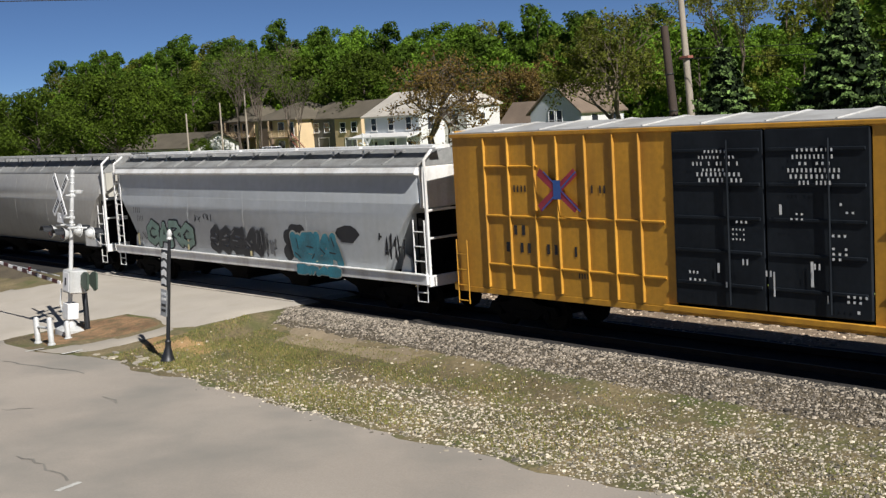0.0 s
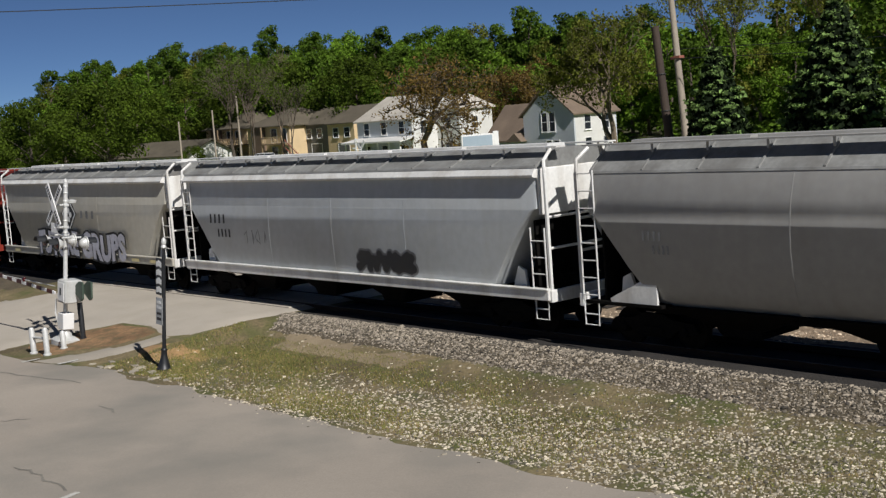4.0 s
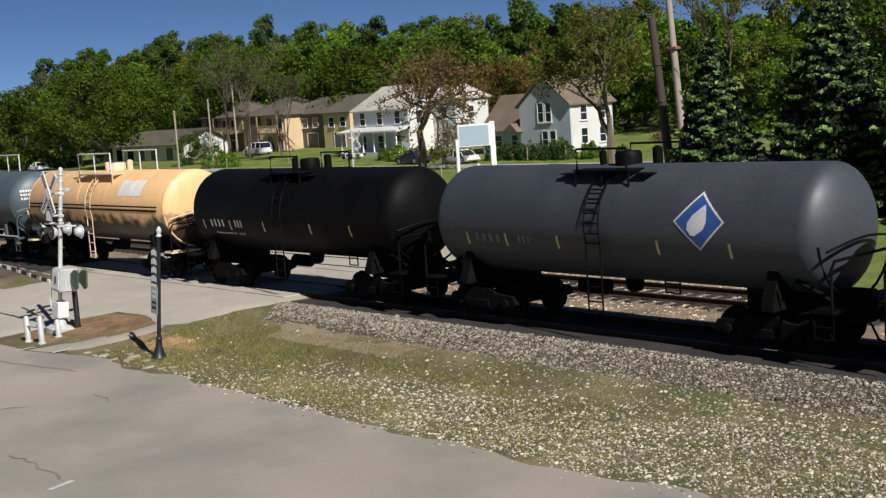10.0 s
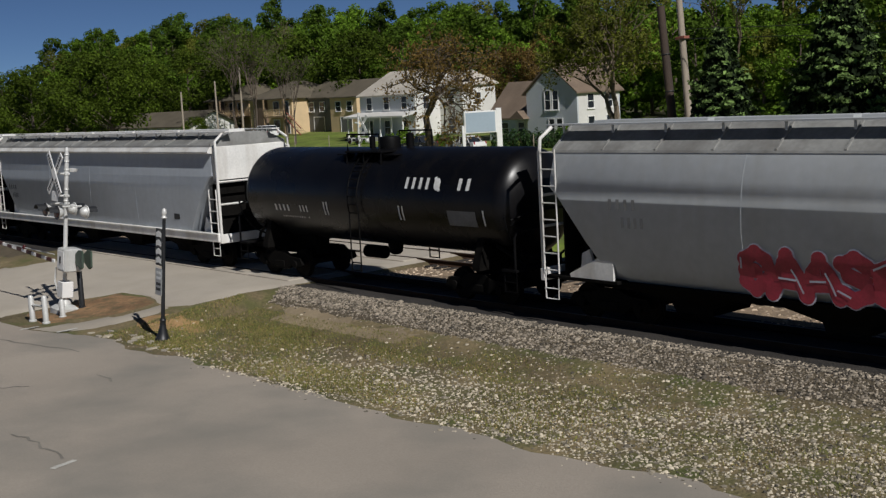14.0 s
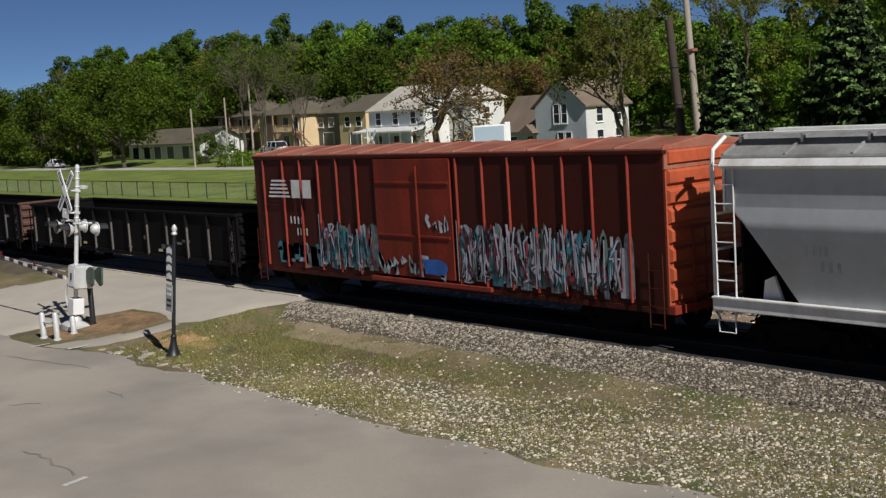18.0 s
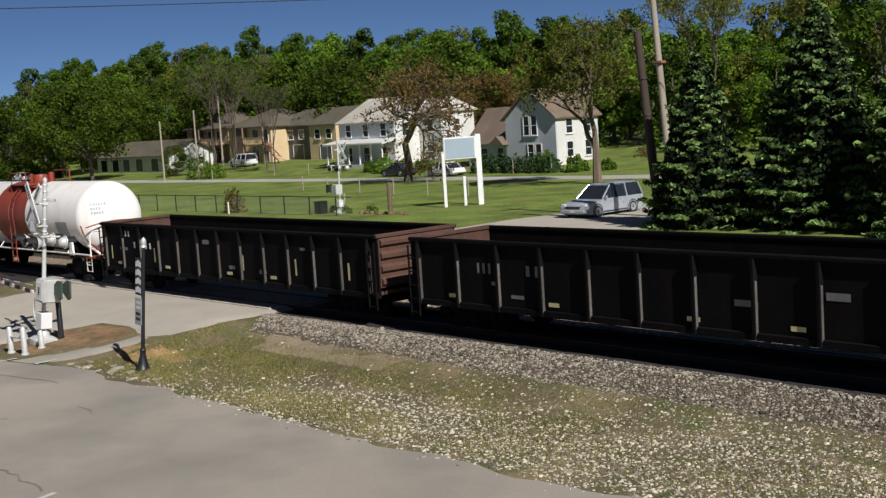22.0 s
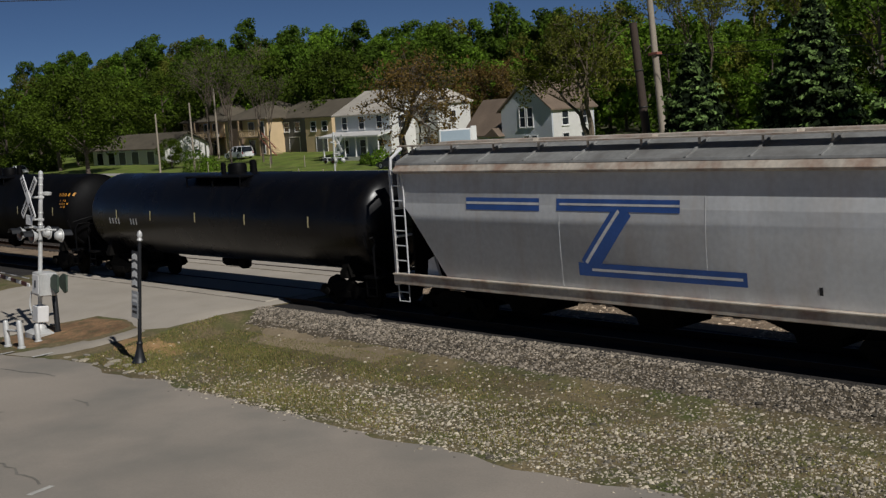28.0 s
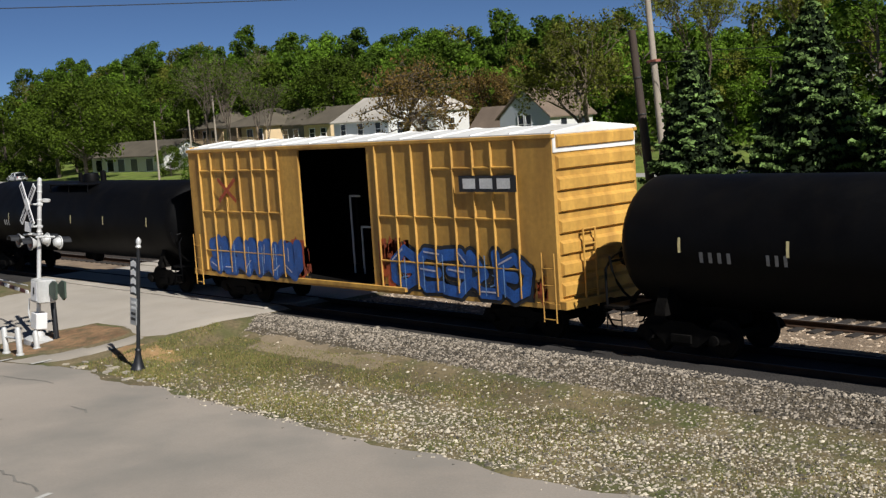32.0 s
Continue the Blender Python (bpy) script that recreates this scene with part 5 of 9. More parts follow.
FORMS = [[[(0.85, 0.8), (0.55, 1), (0.18, 0.85), (0.3, 0.58), (0.75, 0.42), (0.85, 0.15), (0.45, 0), (0.1, 0.15)]],
         [[(0.12, 0), (0.1, 0.55), (0.14, 1), (0.62, 1), (0.85, 0.75), (0.5, 0.5), (0.9, 0.05)]],
         [[(0.1, 1), (0.08, 0.35), (0.4, 0), (0.8, 0.25), (0.9, 1)], [(0.5, 0.9), (0.5, 0.4)]],
         [[(0.88, 0.78), (0.5, 1), (0.1, 0.65), (0.15, 0.2), (0.5, 0), (0.88, 0.2), (0.85, 0.52), (0.5, 0.5)]],
         [[(0.05, 0), (0.3, 0.6), (0.5, 1), (0.7, 0.6), (0.95, 0)], [(0.3, 0.35), (0.75, 0.32)]],
         [[(0.9, 0.95), (0.35, 1), (0.1, 0.75), (0.12, 0.25), (0.4, 0), (0.92, 0.05)], [(0.2, 0.5), (0.75, 0.55)]]]


def spray(skin, car, x0, x1, z0, z1, fill, edge, count, seed, label, w=0.24, line=0.06, shine=None, lift=0.008, tilt=0.0):
    """Swelling spray-painted forms with an outline; no word can be read."""
    r = random.Random(seed)
    rim = Decal(skin, lift)
    step = (x1 - x0) / count
    runs = []
    for i in range(count):
        form = FORMS[r.randrange(len(FORMS))]
        flip, turn = r.random() < 0.5, r.random() < 0.35
        a, b = x0 + step * (i - 0.06), step * 1.1
        lo, hi = z0 + r.uniform(0, 0.08) * (z1 - z0), z1 - r.uniform(0, 0.12) * (z1 - z0)
        for run in form:
            pts = []
            for u, v in run:
                u, v = (1 - u if flip else u), (1 - v if turn else v)
                pts.append((a + b * u + tilt * v * (hi - lo) + r.uniform(-0.04, 0.04), lo + (hi - lo) * v))
            runs.append(pts)
    for pts in runs:
        rim.rope(pts, w + 2 * line)
    tagged(rim.put("graffiti_outline", edge, car, label), kind="stuff")
    body = Decal(skin, rim.lift + 0.002)
    for pts in runs:
        body.rope(pts, w)
    tagged(body.put("graffiti_fill", fill, car, label), kind="stuff")
    if shine:
        top = Decal(skin, body.lift + 0.002)
        for pts in runs:
            k = r.randrange(len(pts) - 1)
            top.stroke([(x - w * 0.2, z + w * 0.12) for x, z in pts[k:k + 2]], 0.04)
        tagged(top.put("graffiti_highlight", shine, car, label), kind="stuff")


def spray_word(skin, car, word, x0, x1, z0, z1, fill, edge, label, fat=0.05, rim=0.06, lift=0.012, lean=0.0):
    """A spray-painted word in swollen letters with an outline."""
    for name, grow, m, up in (("graffiti_outline", fat + rim, edge, lift), ("graffiti_fill", fat, fill, lift + 0.006)):
        cu = bpy.data.curves.new(name, "FONT")
        cu.body, cu.offset, cu.resolution_u, cu.space_character = word, 0.0, 3, 1.02
        probe = bpy.data.objects.new(name, cu)
        base = probe.to_mesh()
        n = len(base.vertices)
        co = np.empty(n * 3)
        base.vertices.foreach_get("co", co)
        co = co.reshape(-1, 3)
        lo, hi = co.min(0), co.max(0)
        probe.to_mesh_clear()
        k = (x1 - x0) / (hi[0] - lo[0])
        cu.offset = grow / k
        me0 = probe.to_mesh()
        sh = Shape()
        for v in me0.vertices:
            u, q = (v.co.x - lo[0]) / (hi[0] - lo[0]), (v.co.y - lo[1]) / (hi[1] - lo[1])
            z = z0 + (z1 - z0) * q + 0.05 * math.sin(9 * u)
            sh.v.append((x0 + (x1 - x0) * u + lean * q, -(skin(z) + up), z))
        sh.f += [tuple(p.vertices) for p in me0.polygons]
        probe.to_mesh_clear()
        bpy.data.objects.remove(probe)
        bpy.data.curves.remove(cu)
        tagged(part(name, sh.mesh(name, m), m, car, label), kind="stuff")


def scrawl(skin, car, x0, x1, z0, z1, material, count, seed, label, w=0.035):
    r = random.Random(seed)
    d = Decal(skin, 0.01)
    step = (x1 - x0) / count
    for i in range(count):
        a = x0 + i * step
        pts = [(a + r.uniform(0, step * 0.9), r.uniform(z0, z1)) for _ in range(r.randint(3, 6))]
        d.stroke(pts, w)
    tagged(d.put("scrawl", material, car, label), kind="stuff")


def small_print(skin, car, places, material, seed=1, name="stencilled_mark"):
    """places: (x, z, width, height, number of bars)."""
    d = Decal(skin)
    for k, (x, z, w, h, c) in enumerate(places):
        d.bars(x, z, w, h, c, 0.45, seed + k)
    tagged(d.put(name, material, car), kind="stuff")


def reflectors(skin, car, xs, z, material, h=0.32, w=0.07):
    for x in xs:
        d = Decal(skin, 0.012)
        d.rect(x - w / 2, x + w / 2, z - h / 2, z + h / 2)
        d.put("reflector", material, car, "pale yellow reflective strip")


def sill_plates(car, xs, z, y=1.585, w=0.3, h=0.1, material=None):
    for x in xs:
        d = Decal(lambda q: y)
        d.rect(x, x + w, z, z + h)
        d.put("sill_reflector", material or M_MARKY, car)


# yellow box car with black double doors
car, n = start_car("box_car", "yellow ribbed steel box car with black double doors", "box car", -4.0, -24.4)
xs = [-8.25, -7.4, -6.5, -5.75, -4.85, -4.0, -3.25]
xs = xs + [-x for x in xs]
skin = box_car(car, 3.0, n, 1.05, 4.93, M_YELLOW, M_ROOF, M_YELLOW, (-2.35, 2.3, False), xs,
               [(sx * 8.3, sx * 2.6, z) for sx in (-1, 1) for z in (2.9, 1.68)] + [(sx * 8.3, sx * 6.4, 4.12) for sx in (-1, 1)], M_DOOR, 0.2)
d = Decal(skin, 0.09)
for k in (-1, 1):
    d.stroke([(-5.7 - 0.6 * k, 3.12), (-5.7 + 0.6 * k, 4.0)], 0.2)
d.put("emblem", M_MARKRED, car, "dark red crossed-bars emblem")
d = Decal(skin, 0.098)
for k in (-1, 1):
    d.stroke([(-5.7 - 0.62 * k + 0.1, 3.08), (-5.7 + 0.52 * k + 0.1, 4.0)], 0.035)
d.rect(-5.82, -5.58, 3.35, 3.8)
d.put("emblem_centre", M_MARKBLUE, car, "blue emblem centre")
small_print(skin, car, [(-7.3, 2.45, 0.55, 0.24, 2), (-6.4, 2.45, 0.55, 0.24, 2), (-7.6, 2.02, 0.3, 0.24, 1), (-7.1, 2.02, 0.5, 0.24, 2), (-6.2, 2.02, 0.5, 0.24, 2), (-5.3, 2.0, 0.2, 0.24, 1),
                        (-7.25, 3.5, 0.5, 0.16, 4), (-4.7, 3.5, 0.5, 0.18, 4), (-5.2, 1.5, 0.35, 0.12, 4)], M_MARKB)
skin = lambda z: 1.575
small_print(skin, car, [(-1.45, 4.38, 0.6, 0.06, 6), (-1.6, 4.26, 0.95, 0.06, 10), (-1.75, 4.12, 1.2, 0.08, 12), (-1.5, 4.0, 0.6, 0.06, 6), (-1.65, 3.9, 1.15, 0.08, 10), (-1.6, 3.78, 1.15, 0.08, 10),
                        (0.75, 4.38, 0.85, 0.06, 8), (0.65, 4.24, 0.95, 0.08, 10), (0.8, 4.12, 0.75, 0.06, 6), (0.55, 3.98, 1.2, 0.08, 12), (0.6, 3.86, 1.15, 0.08, 10), (0.8, 3.74, 0.75, 0.08, 8),
                        (-0.8, 2.95, 0.45, 0.05, 4), (-0.78, 2.8, 0.35, 0.04, 4), (-0.78, 2.7, 0.35, 0.04, 4), (-0.78, 2.6, 0.35, 0.04, 4), (0.35, 3.15, 0.15, 0.2, 1), (0.6, 3.15, 0.35, 0.04, 3), (0.6, 3.05, 0.35, 0.04, 3),
                        (1.55, 3.35, 0.25, 0.05, 2), (1.55, 3.2, 0.5, 0.04, 4), (1.5, 2.75, 0.5, 0.05, 4), (1.5, 2.5, 0.4, 0.05, 3), (1.5, 2.4, 0.4, 0.05, 3), (1.5, 2.3, 0.4, 0.05, 3), (-0.55, 2.1, 0.2, 0.12, 2),
                        (1.1, 2.1, 0.2, 0.12, 2), (0.0, 1.9, 0.2, 0.12, 2), (1.8, 1.6, 0.5, 0.05, 4), (1.8, 1.5, 0.5, 0.05, 4), (-1.9, 1.7, 0.5, 0.05, 4), (-1.9, 1.85, 0.3, 0.06, 3)], M_MARKW, 3)
small_print(skin, car, [(-1.2, 1.9, 0.14, 0.2, 1), (1.0, 1.75, 0.16, 0.5, 1), (0.15, 1.5, 0.1, 0.5, 1), (-1.0, 1.6, 0.1, 0.12, 1), (1.35, 1.45, 0.07, 0.16, 1), (1.98, 1.3, 0.15, 0.06, 1)], M_MARKW, 8, "paint_splash")

# pale hopper with wild-style lettering
car, n = start_car("covered_hopper", "light grey covered hopper with dark graffiti along its side", "covered hopper", -24.4, -43.9)
skin = covered_hopper(car, n, "sill", M_HOPGREY, M_ROOFGREY, M_WHITE, M_WHITE, M_WHITE, 4)
spray(skin, car, -6.7, -3.3, 1.4, 2.2, M_MARKGREEN, M_MARKB, 4, 11, "grey-green spray-painted forms with black outline")
spray(skin, car, -2.1, 1.2, 1.35, 2.15, M_MARKB, M_MARKGREY, 5, 12, "tangled black spray-painted forms", 0.26, 0.03, M_MARKGREY)
scrawl(skin, car, 1.3, 1.9, 1.3, 2.1, M_MARKGREY, 4, 17, "grey spray-painted strokes", 0.12)
scrawl(skin, car, -3.2, -1.9, 2.3, 2.6, M_MARKB, 5, 16, "thin black scrawl", 0.04)
spray(skin, car, 2.5, 3.4, 1.45, 2.25, M_MARKB, M_MARKB, 1, 18, "black spray-painted shadow form", 0.4, 0.05)
spray(skin, car, 2.9, 5.3, 1.28, 2.1, M_SPRAYTEAL, M_HOPPALE, 4, 13, "teal spray-painted forms with pale outline", 0.34, 0.05, M_MARKB, 0.03)
spray(lambda z: 1.61, car, 3.2, 5.4, 0.98, 1.15, M_SPRAYTEAL, M_HOPPALE, 4, 19, "teal spray paint run over the sill", 0.16, 0.03)
d = Decal(skin)
d.strip([1.95, 2.2, 2.35, 2.45], [5.4, 5.1, 5.2, 5.6], [5.95, 6.3, 6.15, 5.9])
d.put("painted_mushroom_form", M_MARKB, car, "black spray-painted cap form")
scrawl(skin, car, -7.6, -6.7, 1.4, 2.0, M_MARKB, 4, 14, "black spray-painted strokes")
scrawl(skin, car, 7.2, 8.4, 1.5, 2.3, M_MARKB, 6, 15, "black spray-painted strokes", 0.06)
sill_plates(car, (-7.5, -3.8, 0.3, 4.0), 1.3, 1.5, 0.12, 0.45)
small_print(skin, car, [(-7.7, 2.5, 0.6, 0.2, 4), (-7.7, 2.2, 0.8, 0.2, 6)], M_MARKGREY)

# dusty dark grey round-sided hopper
car, n = start_car("covered_hopper", "dusty grey round-sided covered hopper without side sill", "covered hopper", -43.9, -62.5)
skin = covered_hopper(car, n, "flow", M_HOPDARK, M_ROOFGREY, M_HOPDARK, M_HOPDARK, M_HOPPALE, 4, trim=M_WHITE)
small_print(skin, car, [(-7.0, 2.5, 0.6, 0.2, 4), (-7.0, 2.2, 0.8, 0.2, 6)], M_MARKGREY)

# white tank with red band
car, n = start_car("tank_car", "white tank car with a brick-red band and white end platforms", "tank car", -62.5, -77.6)
skin = tank_car(car, n, 1.40, M_TANKWHITE, M_BAND, (-2.45, 0.9, M_BAND), M_WHITE, "small", 2.47, M_TANKWHITE, overhang=0.95, head_marks=M_HOPGREY)
small_print(skin, car, [(-5.9, 2.1, 0.7, 0.26, 4), (-5.0, 2.1, 0.75, 0.26, 4), (-5.8, 1.85, 1.5, 0.08, 12), (2.2, 2.25, 0.9, 0.08, 6), (2.2, 2.1, 0.9, 0.08, 6), (3.2, 1.75, 1.3, 0.1, 8)], M_MARKB)
d = Decal(skin)
d.rect(4.4, 5.6, 1.8, 2.6)
d.put("grey_panel", M_HOPGREY, car, "grey painted test panel")
small_print(skin, car, [(4.4, 1.5, 0.6, 0.2, 1)], M_MARKB, 4, "dark_plate")

# grey round-sided hopper with white ends
car, n = start_car("covered_hopper", "grey round-sided covered hopper with white end ladders", "covered hopper", -77.6, -97.3)
skin = covered_hopper(car, n, "flow", M_HOPDARK, M_ROOFGREY, M_HOPDARK, M_HOPDARK, M_WHITE, 4, trim=M_WHITE)
small_print(skin, car, [(-7.4, 2.5, 0.6, 0.2, 4), (-7.4, 2.2, 0.8, 0.2, 6)], M_MARKGREY)

# silver-grey hopper with a black patch
car, n = start_car("covered_hopper", "silver-grey covered hopper with dents and a black paint patch", "covered hopper", -97.3, -115.7)
skin = covered_hopper(car, n, "sill", M_HOPGREY, M_ROOFGREY, M_WHITE, M_WHITE, M_WHITE, 4)
small_print(skin, car, [(-6.9, 2.55, 1.1, 0.3, 4), (-6.9, 2.1, 1.35, 0.26, 6)], M_MARKB)
spray(skin, car, 1.2, 3.7, 1.4, 1.85, M_MARKB, M_MARKGREY, 5, 21, "black spray-painted block")
scrawl(skin, car, -4.9, -3.5, 1.9, 2.4, M_MARKGREY, 4, 22, "faded strokes")

# cream-grey hopper with diamond emblem
car, n = start_car("covered_hopper", "cream-grey covered hopper with a black diamond emblem and pale graffiti", "covered hopper", -115.7, -132.0)
skin = covered_hopper(car, n, "sill", M_HOPPALE, M_ROOFGREY, M_WHITE, M_HOPPALE, M_WHITE, 3)
d = Decal(skin)
d.diamond(-0.7, 2.72, 0.72, 0.72)
d.put("emblem_border", M_MARKB, car)
d = Decal(skin, 0.012).diamond(-0.7, 2.72, 0.64, 0.64)
d.put("emblem_line", M_MARKW, car)
d = Decal(skin, 0.016).diamond(-0.7, 2.72, 0.55, 0.55)
d.put("emblem", M_MARKB, car, "black diamond emblem")
d = Decal(skin, 0.022)
for cx, cz in ((-0.7, 2.85), (-0.7, 2.5), (-0.88, 2.68), (-0.52, 2.68)):
    d.oval(cx, cz, 0.12, 0.12, 8)
d.put("emblem_leaf", M_MARKW, car, "white quatrefoil")
small_print(skin, car, [(0.35, 2.55, 1.5, 0.3, 3)], M_MARKGREY)
spray_word(lambda z: 1.61, car, "FUTURE", -3.6, 0.1, 1.08, 1.92, M_SPRAYSILVER, M_MARKB, "silver-lilac bubble letters with black outline", 0.06, 0.07)
spray_word(lambda z: 1.61, car, "GRUPS", 0.55, 4.2, 1.02, 1.92, M_SPRAYSILVER, M_MARKB, "silver-lilac bubble letters with black outline", 0.07, 0.08)
sill_plates(car, (-6.5, 4.6, 6.0), 1.02, 1.585, 0.6, 0.12)

# two oxide-red hoppers
car, n = start_car("covered_hopper", "oxide-red covered hopper with large white slanted lettering blocks", "covered hopper", -132.0, -149.7)
skin = covered_hopper(car, n, "sill", M_RED, M_RED, M_REDTRIM, M_RED, M_REDTRIM, 3, 4.46, trim=M_REDTRIM, boards=M_ROOF)
d = Decal(skin)
for i in range(4):
    a = 2.5 + i * 0.98
    d.rect(a, a + 0.8, 2.72, 3.12, 0.45)
d.strip([2.5, 2.66], [2.3, 2.35], [4.2, 6.15])
d.put("emblem", M_MARKW, car, "white slanted block emblem with underline")
small_print(skin, car, [(-6.9, 2.75, 1.15, 0.26, 4), (-6.9, 2.3, 1.35, 0.26, 6), (-6.8, 3.2, 0.5, 0.12, 5), (-6.8, 1.95, 0.8, 0.07, 6)], M_MARKW)
scrawl(skin, car, -3.1, -1.2, 1.4, 2.15, M_MARKW, 7, 41, "thin white spray-painted scrawl")
scrawl(skin, car, 0.2, 2.4, 1.3, 2.05, M_MARKW, 8, 42, "thin white spray-painted scrawl")
sill_plates(car, (-6.6, -4.0, -1.0, 3.4, 5.6), 1.08)

car, n = start_car("covered_hopper", "oxide-red covered hopper with a round white emblem", "covered hopper", -149.7, -167.5)
skin = covered_hopper(car, n, "sill", M_RED, M_RED, M_REDTRIM, M_RED, M_REDTRIM, 3, 4.46, trim=M_REDTRIM, boards=M_ROOF)
d = Decal(skin)
d.oval(6.1, 2.62, 0.8, 0.75, 16)
d.put("emblem", M_MARKW, car, "round white emblem")
d = Decal(skin, 0.012)
d.diamond(6.35, 2.4, 0.22, 0.2)
d.put("emblem_centre", M_MARKB, car)
small_print(skin, car, [(-7.5, 2.35, 1.1, 0.26, 4), (-7.45, 2.0, 1.3, 0.24, 6), (-7.2, 1.8, 0.5, 0.06, 4)], M_MARKW)
scrawl(skin, car, -5.8, 1.5, 1.5, 2.2, M_MARKGREY, 14, 43, "faint grey scrawl")
scrawl(skin, car, 2.6, 4.4, 1.5, 1.85, M_MARKW, 6, 44, "thin white scrawl")
sill_plates(car, (-5.0, -3.4, -0.5, 1.5, 4.2), 1.08)

# black and grey tanks
def plain_tank(label, f, b, body, trim=None, radius=1.36, platform="small", zmark=2.12, marks=(-3.7, -2.0, 0.6, 2.9), **kw):
    tank, ln = start_car("tank_car", label, "tank car", f, b)
    sk = tank_car(tank, ln, radius, body, trim or M_BLACK, platform=platform, **kw)
    reflectors(sk, tank, marks, zmark, M_MARKY)
    return tank, sk


car, skin = plain_tank("black tank car with a grey end and small top platform", -167.5, -180.1, M_BLACK)
small_print(skin, car, [(-4.7, 1.98, 1.0, 0.22, 4), (-3.5, 1.98, 0.9, 0.22, 5), (-4.6, 1.78, 0.9, 0.06, 8)], M_MARKW)
d = Decal(skin).rect(3.5, 4.2, 1.9, 2.4)
d.put("grey_panel", M_MARKGREY, car)

car, skin = plain_tank("black tank car with white spray-painted bars and a diamond emblem", -180.1, -193.5, M_BLACK, marks=(-3.7, -2.0, 1.9, 4.2))
d = Decal(skin).diamond(1.6, 2.65, 0.55, 0.55, 0.4)
d.put("emblem", M_MARKW, car, "white leaf emblem in a diamond")
d = Decal(skin, 0.012)
d.stroke([(3.95, 3.15), (4.65, 3.22)], 0.18).stroke([(4.33, 3.18), (4.4, 2.4)], 0.17).stroke([(4.72, 3.2), (4.74, 2.35)], 0.12).stroke([(4.93, 3.2), (4.95, 2.4)], 0.09).stroke([(4.74, 2.78), (4.94, 2.8)], 0.14).stroke([(5.2, 3.05), (5.12, 3.0), (5.1, 2.55), (5.19, 2.45)], 0.06)
d.put("graffiti_strokes", M_MARKW, car, "thick white spray-painted strokes")
small_print(skin, car, [(-4.6, 1.95, 1.0, 0.22, 4), (-3.4, 1.95, 0.9, 0.22, 5)], M_MARKW)

car, skin = plain_tank("black tank car with faint grey scrawls and a white star", -193.5, -206.9, M_BLACK, marks=(-5.3, -2.2, 0.9, 2.7))
scrawl(skin, car, -5.4, -1.8, 1.85, 2.2, M_MARKGREY, 16, 51, "faint grey scrawl", 0.05)
scrawl(skin, car, 1.0, 3.0, 1.85, 2.2, M_MARKGREY, 9, 52, "faint grey scrawl", 0.05)
scrawl(skin, car, -0.2, 0.2, 2.0, 2.8, M_MARKGREY, 5, 53, "faint grey scrawl", 0.05)
d = Decal(skin, 0.01)
for t in np.linspace(0, math.pi, 5)[:-1]:
    d.stroke([(4.88 - 0.2 * math.cos(t), 3.05 - 0.25 * math.sin(t)), (4.88 + 0.2 * math.cos(t), 3.05 + 0.25 * math.sin(t))], 0.07)
d.put("painted_star", M_MARKW, car, "white spray-painted star")
scrawl(skin, car, 4.25, 5.12, 2.55, 2.9, M_MARKW, 9, 54, "white spray-painted scrawl", 0.06)

car, skin = plain_tank("slate-grey tank car with a leaf emblem in a dark diamond", -206.9, -219.8, M_SLATE, marks=(-5.0, -3.6, -1.85, 1.15, 3.05))
d = Decal(skin).diamond(2.3, 2.72, 0.66, 0.62)
d.put("emblem_border", M_MARKW, car)
d = Decal(skin, 0.012).diamond(2.3, 2.72, 0.6, 0.56)
d.put("emblem", M_MARKBLUE, car, "dark blue diamond emblem")
d = Decal(skin, 0.02).strip([2.42, 2.55, 2.7, 2.85, 2.98, 3.08], [2.1, 2.0, 2.02, 2.14, 2.3, 2.44], [2.2, 2.42, 2.5, 2.5, 2.48, 2.45])
d.put("emblem_leaf", M_MARKW, car, "white leaf")
small_print(skin, car, [(-4.7, 2.05, 1.0, 0.2, 4), (-3.5, 2.05, 0.8, 0.2, 5)], M_MARKGREY)

car, skin = plain_tank("black tank car with white stencilled marks", -219.8, -233.0, M_BLACK, marks=(-5.2, -3.55, -1.55, 1.0, 3.0))
small_print(skin, car, [(-4.75, 2.05, 0.95, 0.24, 4), (-3.6, 2.05, 0.85, 0.24, 5), (-4.6, 1.8, 1.8, 0.06, 14)], M_MARKW)

car, n = start_car("tank_car", "tan jacketed tank car with a white panel and white platform rails", "tank car", -233.0, -246.8)
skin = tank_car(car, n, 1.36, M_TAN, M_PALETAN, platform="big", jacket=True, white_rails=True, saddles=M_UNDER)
d = Decal(skin)
d.rect(1.95, 3.75, 3.0, 3.55)
d.put("white_panel", M_TANKWHITE, car, "white painted panel")
part("jacket_rail", Shape().tube([(-5.6, -1.41, 2.62), (5.5, -1.41, 2.62)], 0.03, 6), M_UNDER, car)
part("jacket_rail", Shape().tube([(-5.6, -1.43, 2.48), (5.5, -1.43, 2.48)], 0.03, 6), M_UNDER, car)
small_print(skin, car, [(-4.5, 2.1, 1.0, 0.2, 4), (-3.3, 2.1, 0.9, 0.2, 5)], M_MARKB)

